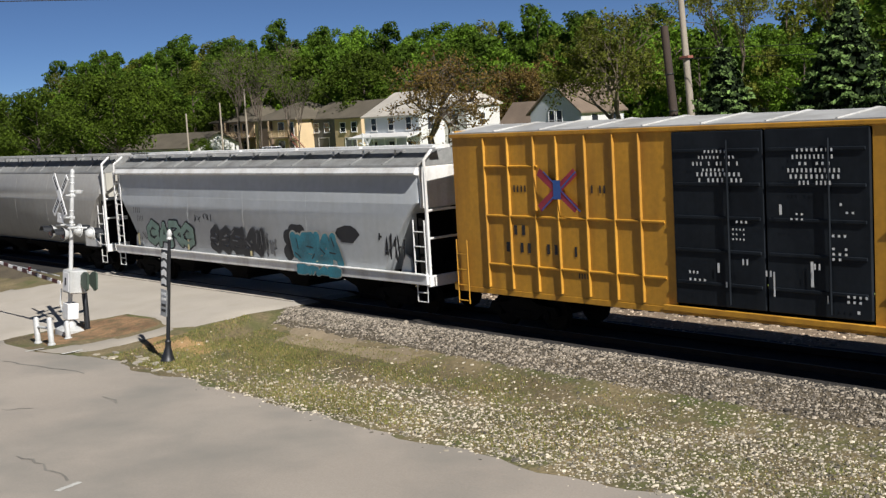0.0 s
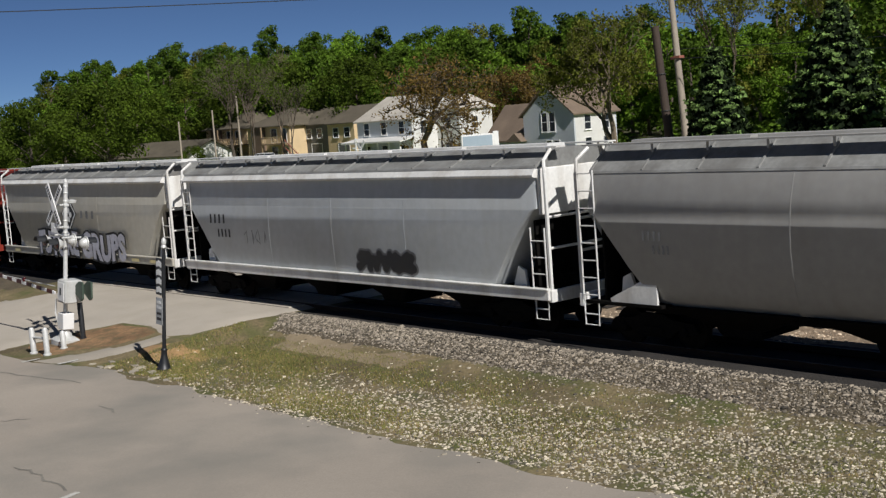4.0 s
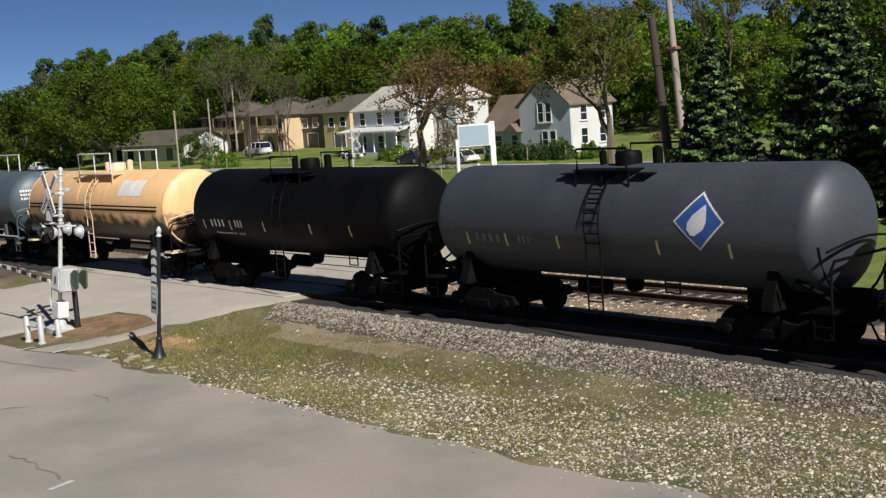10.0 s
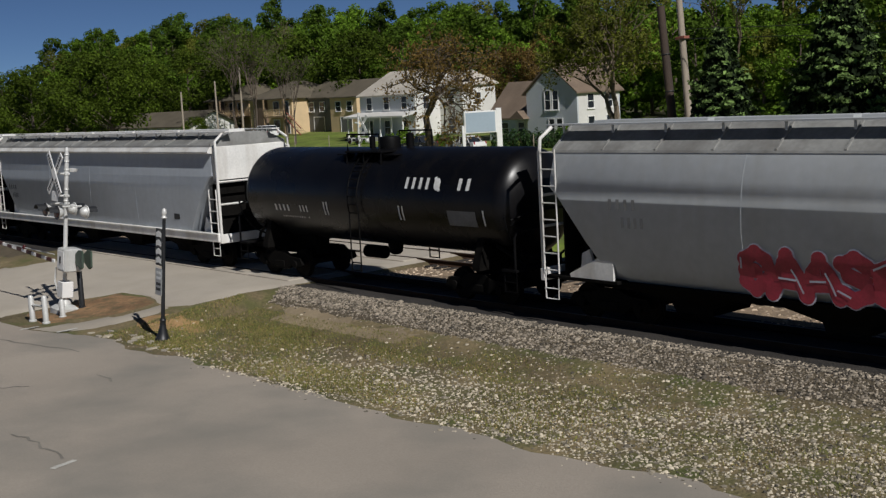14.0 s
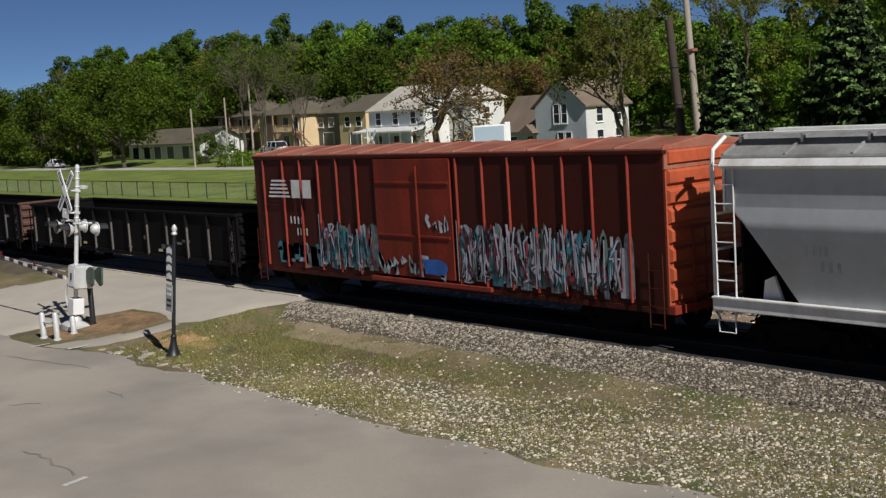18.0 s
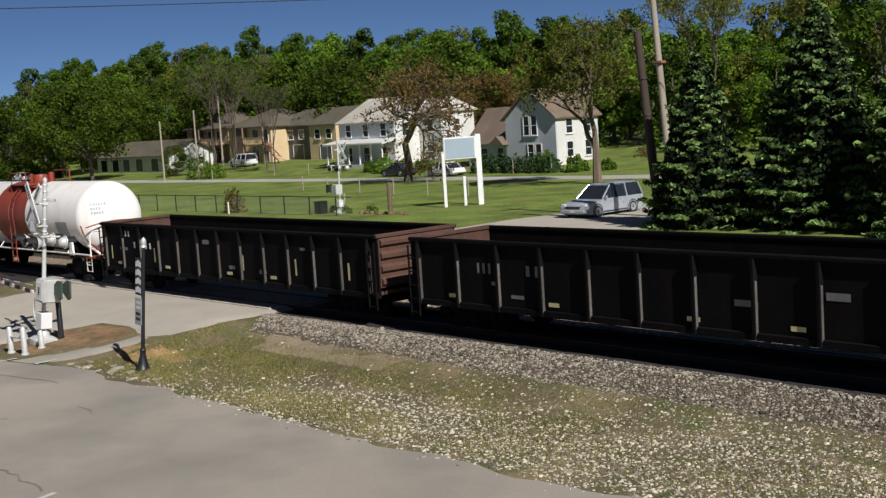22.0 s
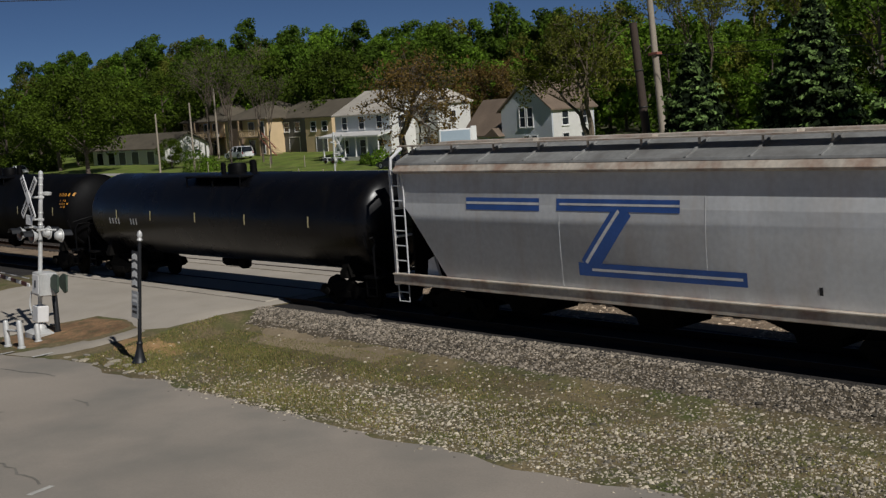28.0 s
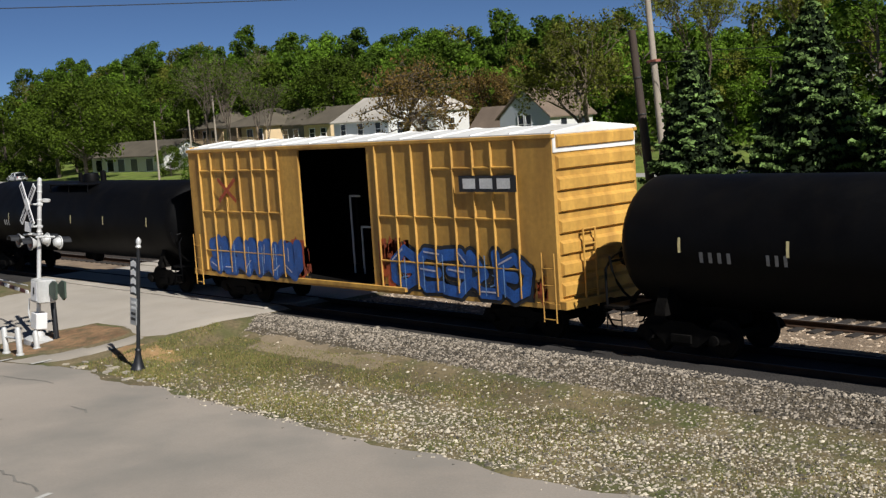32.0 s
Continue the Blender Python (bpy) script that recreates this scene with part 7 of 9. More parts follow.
def leaf_mesh(name, centres, normals, size, r, material):
    """Many small four-cornered leaf sprays, each its own island."""
    n = len(centres)
    nr = normals + r.normal(0, 0.6, (n, 3))
    nr /= np.linalg.norm(nr, axis=1, keepdims=True) + 1e-9
    u = np.cross(nr, r.normal(0, 1, (n, 3)))
    u /= np.linalg.norm(u, axis=1, keepdims=True) + 1e-9
    w = np.cross(nr, u)
    s = size * r.uniform(0.55, 1.35, (n, 1))
    t = s * r.uniform(0.4, 0.75, (n, 1))
    v = np.stack([centres - u * s, centres - w * t + nr * s * 0.15, centres + u * s, centres + w * t + nr * s * 0.15], 1).reshape(-1, 3)
    me = bpy.data.meshes.new(name)
    me.from_pydata(v.tolist(), [], np.arange(4 * n).reshape(-1, 4).tolist())
    me.materials.append(material)
    return me


def leafy_tree(seed, h, rx, leaves, material, bark, size=0.27, low=0.22):
    """Trunk and crown meshes: clumps of sprays on limbs, ragged outline, gaps."""
    r = np.random.RandomState(seed)
    trunk = Shape()
    lean = r.normal(0, 0.03, 2)
    trunk.tube([(lean[0] * z, lean[1] * z, z) for z in np.linspace(-0.3, h * 0.8, 8)], h * 0.022 + 0.05, 7, 0.05)
    cs, ns = [], []
    k = 34
    for i in range(k):
        z = h * (low + (0.97 - low) * (i + r.uniform(0, 1)) / k)
        q = (z / h - low) / (1 - low)
        wide = rx * (math.sin(math.pi * min(1, 0.18 + 0.8 * q)) ** 0.7) * r.uniform(0.45, 1.05)
        a = r.uniform(0, 6.28)
        c = np.array([wide * math.cos(a), wide * math.sin(a), z])
        if i % 2 == 0:
            z0 = max(h * 0.2, z - wide * 0.8)
            trunk.tube([(lean[0] * z0, lean[1] * z0, z0), (c[0] * 0.5, c[1] * 0.5, (z0 + z) / 2 + 0.2), tuple(c)], 0.075, 4, 0.02)
        m = leaves // k
        d = r.normal(0, 1, (m, 3))
        d /= np.linalg.norm(d, axis=1, keepdims=True)
        rad = rx * r.uniform(0.22, 0.36)
        cs.append(c + d * rad * r.uniform(0.45, 1.0, (m, 1)) * np.array([1, 1, 0.75]))
        ns.append(d + np.array([0, 0, 0.5]))
    crown = leaf_mesh("crown", np.concatenate(cs), np.concatenate(ns), size, r, material)
    return fix(trunk.mesh("trunk", bark, 50)), crown


def twiggy_tree(seed, h, spread, material, bark, leaves, size, trunk_r=0.35, deep=6, fork=0.26):
    """A tree just coming into leaf: forked limbs, twigs and sparse buds."""
    r = np.random.RandomState(seed)
    wood = Shape()
    tips = []

    def grow(p, d, length, rad, depth):
        rad = max(rad, 0.012)
        q = p + d * length
        mid = p + d * length * 0.5 + r.normal(0, 0.05 * length, 3)
        wood.tube([tuple(p), tuple(mid), tuple(q)], rad, 6 if depth < 2 else 4, rad * 0.68)
        if depth >= 3:
            tips.append((mid, q))
        if depth == deep:
            return
        for _ in range(3 if depth in (1, 2, 3) else 2):
            nd = d + r.normal(0, 0.42, 3) * spread
            nd[2] += 0.12 if depth < 3 else 0.0
            nd /= np.linalg.norm(nd)
            grow(q, nd, length * r.uniform(0.66, 0.88), rad * 0.62, depth + 1)

    grow(np.array([0, 0, -0.3]), np.array([0.0, 0.0, 1.0]), h * fork, trunk_r, 0)
    cs = []
    per = max(1, leaves // len(tips))
    for a, b in tips:
        cs.append(a + (b - a) * r.uniform(0, 1.1, (per, 1)) + r.normal(0, 0.22, (per, 3)))
    c = np.concatenate(cs)
    return fix(wood.mesh("trunk", bark, 50)), leaf_mesh("crown", c, r.normal(0, 1, c.shape), size, r, material)


def spruce(seed, h, rad):
    """Tiers of drooping boughs with pale tips over an inner cone of needles, near black as the shade between boughs."""
    r = np.random.RandomState(seed)
    trunk = fix(Shape().tube([(0, 0, -0.2), (0, 0, h * 0.97)], 0.2, 8, 0.02).mesh("trunk", M_BARK, 50))
    cs, ns = [], []
    z = 0.5
    while z < h:
        q = z / h
        R = rad * (1 - q) ** 0.75 * r.uniform(0.86, 1.08) + 0.1
        m = int(6 + 9 * (1 - q))
        off = r.uniform(0, 6.28)
        for i in range(m):
            a = off + 2 * math.pi * (i + r.uniform(-0.3, 0.3)) / m
            L = R * r.uniform(0.7, 1.1)
            zz = z + r.uniform(-0.15, 0.15)
            n = max(4, int(L / 0.13))
            for k in range(n):
                u = 0.35 + 0.65 * (k + 0.5) / n
                w = 0.36 * (1.15 - u) * L ** 0.6 + 0.1
                p = np.array([L * u * math.cos(a), L * u * math.sin(a), zz - 0.4 * L * u + 0.3 * L * u * u])
                side = np.array([-math.sin(a), math.cos(a), 0.0])
                for j in range(7):
                    sg = r.uniform(-1, 1)
                    cs.append(p + side * sg * w - np.array([0, 0, 0.22 * abs(sg) * w]) + r.normal(0, 0.04, 3))
                    ns.append(np.array([math.cos(a) * 0.6, math.sin(a) * 0.6, 0.8]))
        z += 0.46 - 0.2 * q
    crown = leaf_mesh("crown", np.array(cs), np.array(ns), 0.135, r, M_NEEDLE)
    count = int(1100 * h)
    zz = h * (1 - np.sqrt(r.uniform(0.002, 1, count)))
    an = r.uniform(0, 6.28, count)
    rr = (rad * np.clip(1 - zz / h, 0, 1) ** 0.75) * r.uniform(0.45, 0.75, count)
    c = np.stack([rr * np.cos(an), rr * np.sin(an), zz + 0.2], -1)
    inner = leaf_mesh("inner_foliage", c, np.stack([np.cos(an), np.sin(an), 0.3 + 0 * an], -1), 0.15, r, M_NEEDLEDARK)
    return trunk, crown, inner


def plant(name, label, category, meshes, x, y, scale=1.0, turn=0.0, group="", tall=1.0):
    t = thing(name, label, category, pose(x, y, float(ground_z(x, y)), 0, 0, turn) @ Matrix.Diagonal((scale, scale, scale * tall, 1)), group)
    part("trunk", meshes[0], None, t)
    part("crown", meshes[1], None, t)
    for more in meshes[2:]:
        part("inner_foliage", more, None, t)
    return t


VARIANTS = [leafy_tree(101, 12, 4.6, 3800, M_LEAF, M_BARK), leafy_tree(102, 13, 4.2, 3800, M_LEAFDARK, M_BARK), leafy_tree(103, 11, 4.8, 3800, M_LEAF, M_BARK),
            leafy_tree(104, 14, 4.4, 3800, M_LEAFDARK, M_BARK), leafy_tree(105, 12, 4.5, 2200, M_LEAFOLIVE, M_BARKPALE), leafy_tree(106, 13, 3.8, 1500, M_LEAFOLIVE, M_BARKPALE, 0.28),
            twiggy_tree(107, 12, 1.0, M_LEAFRUST, M_BARKPALE, 900, 0.2, 0.2)]
WOODS = ["leafy green tree in the hillside woods", "dark green tree in the hillside woods", "leafy green tree in the hillside woods", "dark green tree in the hillside woods",
         "olive-green tree in the hillside woods", "thin olive-green tree in the hillside woods", "nearly bare tree with rust-brown buds in the woods"]
rw = random.Random(77)
made = 0
for row, y0 in enumerate((97, 107, 117, 128, 141, 156, 174)):
    x = -70.0 - row * 3
    end = -262 - row * 30
    while x > end:
        k = rw.choices(range(7), (5, 5, 5, 4, 1.6, 1.2, 0.7))[0]
        yy = y0 + rw.uniform(-4, 4)
        plant("tree", WOODS[k], "tree", VARIANTS[k], x, yy, rw.uniform(0.8, 1.15), rw.uniform(0, 360), "woods on the hill", rw.uniform(0.85, 1.12))
        made += 1
        x -= rw.uniform(6.0, 9.5)

# brushy undergrowth along the foot of the woods
rb = np.random.RandomState(9)
cs, ns = [], []
for i in range(520):
    x = rb.uniform(-330, -22)
    y = rb.uniform(88, 118) if x < -75 else rb.uniform(80, 112)
    if -68 < x < -56 and 94 < y < 110:
        continue
    m = 60
    d = rb.normal(0, 1, (m, 3))
    d /= np.linalg.norm(d, axis=1, keepdims=True)
    d[:, 2] = np.abs(d[:, 2])
    s_ = rb.uniform(0.8, 2.2)
    cs.append(np.array([x, y, float(ground_z(x, y))]) + d * np.array([s_ * 1.3, s_ * 1.3, s_ * 1.2]) * rb.uniform(0.6, 1.0, (m, 1)))
    ns.append(d)
tagged(new("undergrowth", leaf_mesh("undergrowth", np.concatenate(cs), np.concatenate(ns), 0.34, rb, M_LEAFDARK)), "dense green brush along the foot of the woods", "undergrowth", kind="stuff")

# single trees in front of the woods
BIG = [leafy_tree(201, 14, 7.5, 9000, M_LEAFMID, M_BARK, 0.25, 0.1), leafy_tree(202, 13, 6.5, 8500, M_LEAFMID, M_BARK, 0.24, 0.12), leafy_tree(203, 14, 7.0, 9000, M_LEAFMID, M_BARK, 0.24, 0.3)]
for x, y, k, s in ((-169.5, 61, 2, 1.0), (-190, 66, 2, 1.05), (-206, 64, 0, 1.0), (-228, 68, 1, 1.05), (-250, 70, 0, 1.1), (-275, 72, 1, 1.1), (-300, 78, 0, 1.1), (-330, 80, 1, 1.1), (-185, 83, 2, 1.0), (-205, 84, 1, 1.1), (-150, 93, 0, 1.0), (-164, 92, 1, 1.1), (-178, 90, 0, 1.1), (-128, 92, 1, 1.0), (-198, 73, 0, 0.7), (-215, 74, 1, 0.8), (-240, 76, 0, 0.85), (-262, 78, 1, 0.9), (-290, 82, 0, 0.9), (-230, 84, 1, 0.9)):
    plant("tree", "broad leafy tree beside the road below the houses", "tree", BIG[k], x, y, s, rw.uniform(0, 360), "roadside trees")
plant("tree", "spreading roadside tree with rust-brown buds and bare limbs", "tree", twiggy_tree(211, 14.0, 2.3, M_LEAFRUST, M_BARK, 6500, 0.13, 0.40, 8), -92.3, 57, 1.12, 0, "budding roadside trees")
RUSTY = twiggy_tree(212, 15.0, 1.5, M_LEAFRUST, M_BARKPALE, 9000, 0.16, 0.28, 7)
for x, y, s in ((-113, 92, 0.95), (-121, 95, 1.05), (-104, 90, 0.9), (-131, 93, 0.85)):
    plant("tree", "tree with rust-brown buds behind the white house", "tree", RUSTY, x, y, s, 31 * x, "budding roadside trees")
plant("tree", "tall roadside tree with olive-brown buds and bare limbs", "tree", twiggy_tree(217, 21, 0.85, M_LEAFOLIVE, M_BARKPALE, 13000, 0.13, 0.42, 8, 0.15), -65, 54, 1.0, 40, "budding roadside trees")
plant("tree", "tall thin tree with olive-brown buds behind the roadside", "tree", twiggy_tree(213, 18, 0.75, M_LEAFOLIVE, M_BARKPALE, 7000, 0.14, 0.25, 7), -78, 88, 1.0, 10, "budding roadside trees")
plant("tree", "tall thin tree with olive-brown buds behind the roadside", "tree", twiggy_tree(214, 17, 0.7, M_LEAFOLIVE, M_BARKPALE, 7000, 0.14, 0.25, 7), -62, 78, 1.0, 70, "budding roadside trees")
plant("tree", "nearly bare tree above the houses", "tree", twiggy_tree(215, 17, 0.7, M_LEAFOLIVE, M_BARKPALE, 500, 0.12, 0.2), -176, 98, 1.0, 70, "budding roadside trees")
SLIM = twiggy_tree(216, 10, 0.62, M_LEAFMID, M_BARK, 1100, 0.14, 0.13, 6, 0.32)
for x, y, s in ((-153, 72, 1.1), (-134, 69.5, 0.8), (-161.5, 77, 1.0), (-147.5, 72, 1.0), (-139.5, 72, 0.85), (-167, 84, 1.2), (-158, 79, 1.0)):
    plant("tree", "slender young tree before the apartment houses", "tree", SLIM, x, y, 1.25 * s, rw.uniform(0, 360), "young trees")
for x, y, s in ((-154.5, 66.5, 0.3),):
    plant("tree", "small leafy tree before the low garage row", "tree", BIG[0], x, y, s, rw.uniform(0, 360), "roadside trees")
plant("tree", "small dark roadside tree", "tree", VARIANTS[6], -62, 57.5, 0.32, 0, "budding roadside trees")
plant("tree", "tall leafy tree behind the spruces", "tree", leafy_tree(220, 15, 4.2, 3600, M_LEAFDARK, M_BARK, 0.26), -44, 62, 1.0, 30)
plant("tree", "tall leafy tree behind the spruces", "tree", leafy_tree(221, 15, 4.6, 3600, M_LEAFDARK, M_BARK, 0.26), -30, 60, 0.92, 80)
plant("tree", "olive-green tree behind the spruces", "tree", VARIANTS[4], -58, 86, 0.9, 30)
plant("tree", "leafy tree behind the spruces", "tree", VARIANTS[0], -50, 92, 0.95, 130)
plant("tree", "leafy tree behind the spruces", "tree", VARIANTS[3], -40, 84, 0.9, 200)
plant("tree", "leafy tree behind the spruces", "tree", VARIANTS[2], -66, 100, 1.0, 200)
for i, (x, y, k) in enumerate(((-72, 90, 0), (-64, 88, 3), (-53, 80, 1), (-46, 76, 3), (-37, 74, 0), (-30, 78, 1), (-22, 70, 3), (-56, 104, 2), (-45, 100, 0), (-34, 96, 1), (-24, 90, 0), (-14, 84, 3), (-80, 96, 4), (-86, 92, 1), (-96, 93, 0), (-104, 95, 3))):
    plant("tree", "leafy tree at the foot of the hill", "tree", VARIANTS[k], x, y, 0.75 + 0.08 * (i % 4), 47 * i, "woods on the hill")
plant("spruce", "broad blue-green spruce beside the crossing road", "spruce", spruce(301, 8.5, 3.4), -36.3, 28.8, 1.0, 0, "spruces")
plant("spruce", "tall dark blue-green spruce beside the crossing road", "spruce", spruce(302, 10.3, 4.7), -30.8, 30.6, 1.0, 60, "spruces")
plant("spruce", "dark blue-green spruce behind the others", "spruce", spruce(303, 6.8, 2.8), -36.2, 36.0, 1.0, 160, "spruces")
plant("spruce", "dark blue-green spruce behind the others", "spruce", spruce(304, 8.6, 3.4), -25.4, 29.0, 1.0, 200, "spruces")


def shrub(name, label, x, y, rx, ry, h, count, material, seed, size=0.12):
    r = np.random.RandomState(seed)
    d = r.normal(0, 1, (count, 3))
    d /= np.linalg.norm(d, axis=1, keepdims=True)
    d[:, 2] = np.abs(d[:, 2])
    c = d * np.array([rx, ry, h]) * r.uniform(0.75, 1.05, (count, 1)) * (1 + 0.12 * np.sin(7 * d[:, :1] + 5 * d[:, 1:2]))
    t = thing(name, label, "shrub", pose(x, y, float(ground_z(x, y)) + 0.02))
    part("foliage", leaf_mesh("foliage", c, d, size, r, material), None, t)
    for k in range(4):
        a = k * 1.57
        part("stem", Shape().tube([(0, 0, -0.05), (math.cos(a) * rx * 0.4, math.sin(a) * ry * 0.4, h * 0.5), (math.cos(a) * rx * 0.7, math.sin(a) * ry * 0.7, h * 0.8)], 0.04, 5, 0.015), M_BARK, t)


for i in range(7):
    shrub("hedge_bush", "dark clipped bush in the hedge before the house", -91.5 + i * 1.75, 66.2 - 0.1 * i, 1.25, 1.0, 1.7, 700, M_HEDGE, 400 + i)
for i, (x, y, s) in enumerate(((-108, 67, 1.5), (-105, 67, 1.2), (-112, 68, 1.0), (-119, 69, 1.0), (-101.5, 67, 1.1), (-141, 62.5, 2.4), (-138.5, 63, 1.6), (-78, 66, 1.2), (-75, 67, 0.8), (-84.5, 68.5, 1.4))):
    shrub("shrub", "green garden shrub below the houses", x, y, s, s * 0.8, s * 1.25, 800, M_LEAFDARK if i % 3 else M_LEAF, 420 + i, 0.15)
for i, (x, y, s) in enumerate(((-196, 66.5, 2.6), (-207, 67.0, 3.0), (-218, 66.5, 3.4), (-229, 67.5, 3.2), (-241, 67.5, 3.8), (-254, 68.5, 4.0), (-268, 69.0, 4.2), (-284, 70.0, 4.6), (-304, 72.0, 5.0))):
    shrub("shrub", "dense leafy bush under the roadside trees", x, y, s * 1.5, s * 0.7, s * 1.1, 1500, M_LEAFMID, 460 + i, 0.24)
shrub("shrub", "rust-red bush at the fence", -79.0, 28.6, 1.0, 0.8, 1.75, 700, M_LEAFRUST, 440, 0.09)
for i, (x, y) in enumerate(((-66.8, 29.8), (-64.9, 30.6), (-68.6, 30.3))):
    shrub("shrub", "low green plant beside the far crossing signal", x, y, 0.5, 0.4, 0.5, 200, M_LEAFDARK, 450 + i, 0.08)

# ---------------------------------------------------------------- houses
M_SIDING = mat("white_siding", (0.64, 0.625, 0.595), 0.7, 0, 0.06, 0.5, 6, 0.1, (0.55, 0.52, 0.46), 0.3)
# blue-grey copy of the white siding, painting the shade on front walls
M_SIDINGSHADE = mat("shaded_white_siding", (0.52, 0.55, 0.58), 0.7, 0, 0.06, 0.5, 6, 0.1)
M_STUCCO = mat("tan_stucco", (0.62, 0.46, 0.27), 0.8, 0, 0.08, 0.6, 8, 0.2)
M_BROWNWALL = mat("brown_board_wall", (0.16, 0.11, 0.075), 0.8, 0, 0.15, 0.6, 8, 0.2)
M_GREYWALL = mat("weathered_grey_wall", (0.12, 0.12, 0.115), 0.8, 0, 0.15, 0.6, 8, 0.2)
M_SHINGLE = mat("brown_shingles", (0.17, 0.125, 0.09), 0.9, 0, 0.18, 0.5, 9, 0.5)
M_SHINGLEGREY = mat("grey_brown_shingles", (0.11, 0.092, 0.065), 0.9, 0, 0.18, 0.5, 9, 0.5)
M_SHINGLEPALE = mat("pale_sunbleached_shingles", (0.45, 0.41, 0.35), 0.9, 0, 0.15, 0.5, 9, 0.5)
M_GLASS = mat("dark_window_glass", (0.02, 0.024, 0.03), 0.08, 0, 0.1, 1, 4, 0)
M_TRIM = mat("white_window_trim", (0.75, 0.74, 0.72), 0.6, 0, 0.05, 1, 6, 0)
M_WOOD = mat("weathered_wood", (0.24, 0.17, 0.10), 0.85, 0, 0.2, 1.5, 14, 0.3, stretch=(1, 1, 4))
M_REDWOOD = mat("red_stained_wood", (0.25, 0.09, 0.06), 0.8, 0, 0.2, 1.5, 14, 0.2)


def opening(house, face, u, v, z, w, h, name="window", frame=None, fill=None):
    """A window or door on the front (towards the tracks, u along x at depth v) or the sunny side (u along y at v)."""
    f, g, s = Shape(), Shape(), Shape()
    t = 0.09

    def bx(sh, u0, u1, d0, d1, z0, z1):
        if face == "front":
            sh.box(u0, u1, v - d1, v - d0, z0, z1)
        else:
            sh.box(v + d0, v + d1, u0, u1, z0, z1)
    for a, b, c, d in ((u - w / 2 - t, u + w / 2 + t, z + h, z + h + t), (u - w / 2 - t, u + w / 2 + t, z - t, z), (u - w / 2 - t, u - w / 2, z, z + h), (u + w / 2, u + w / 2 + t, z, z + h)):
        bx(f, a, b, 0.0, 0.07, c, d)
    if name == "window":
        bx(f, u - w / 2, u + w / 2, 0.0, 0.05, z + h * 0.5 - 0.03, z + h * 0.5 + 0.03)
    bx(g, u - w / 2, u + w / 2, -0.02, 0.02, z, z + h)
    p = part(name, g, fill or M_GLASS, house)
    part("frame", f, frame or M_TRIM, p)
    if name == "window":
        bx(s, u - w / 2 - 0.14, u + w / 2 + 0.14, 0.0, 0.14, z - t - 0.05, z - t)
        part("sill", s, frame or M_TRIM, p)


def house_body(house, x0, x1, y0, y1, zb, eave, ridge, axis, wall, roof, over=0.35, side_wall=None):
    """Walls with gables and a pitched roof of real thickness; axis: along which the ridge runs."""
    side_wall = side_wall or wall
    xm, ym = (x0 + x1) / 2, (y0 + y1) / 2
    if axis == "y":
        part("front_wall", Shape().prism([(x0, zb - 1.0), (x1, zb - 1.0), (x1, eave), (xm, ridge - 0.1), (x0, eave)], "y", y0, y0 + 0.2), wall, house)
        part("back_wall", Shape().prism([(x0, zb - 1.0), (x1, zb - 1.0), (x1, eave), (xm, ridge - 0.1), (x0, eave)], "y", y1 - 0.2, y1), wall, house)
        for x in (x0, x1 - 0.2):
            part("side_wall", Shape().box(x, x + 0.2, y0 + 0.2, y1 - 0.2, zb - 1.0, eave), side_wall, house)
        k = (ridge - eave) / (xm - x0)
        for s in (-1, 1):
            e = xm + s * (xm - x0 + over)
            ze = ridge - k * (xm - x0 + over)
            part("roof", Shape().prism([(xm, ridge), (e, ze), (e, ze + 0.16), (xm, ridge + 0.16)], "y", y0 - over, y1 + over), roof, house)
    elif axis == "x":
        for x in (x0, x1 - 0.2):
            part("side_wall", Shape().prism([(y0, zb - 1.0), (y1, zb - 1.0), (y1, eave), (ym, ridge - 0.1), (y0, eave)], "x", x, x + 0.2), side_wall, house)
        for y in (y0, y1 - 0.2):
            part("front_wall", Shape().box(x0 + 0.2, x1 - 0.2, y, y + 0.2, zb - 1.0, eave), wall, house)
        k = (ridge - eave) / (ym - y0)
        for s in (-1, 1):
            e = ym + s * (ym - y0 + over)
            ze = ridge - k * (ym - y0 + over)
            part("roof", Shape().prism([(ym, ridge), (e, ze), (e, ze + 0.16), (ym, ridge + 0.16)], "x", x0 - over, x1 + over), roof, house)
    else:
        for y in (y0, y1 - 0.2):
            part("front_wall", Shape().box(x0 + 0.2, x1 - 0.2, y, y + 0.2, zb - 1.0, eave), wall, house)
        for x in (x0, x1 - 0.2):
            part("side_wall", Shape().box(x, x + 0.2, y0, y1, zb - 1.0, eave), side_wall, house)
        i = min(x1 - x0, y1 - y0) / 2 * 0.9
        lo = [(x0 - over, y0 - over), (x1 + over, y0 - over), (x1 + over, y1 + over), (x0 - over, y1 + over)]
        hi = [(x0 + i, y0 + i), (x1 - i, y0 + i), (x1 - i, y1 - i), (x0 + i, y1 - i)]
        part("roof", Shape().loft([[(x, y, eave - 0.15) for x, y in lo], [(x, y, eave) for x, y in lo], [(x, y, ridge) for x, y in hi]]), roof, house, smooth=10)


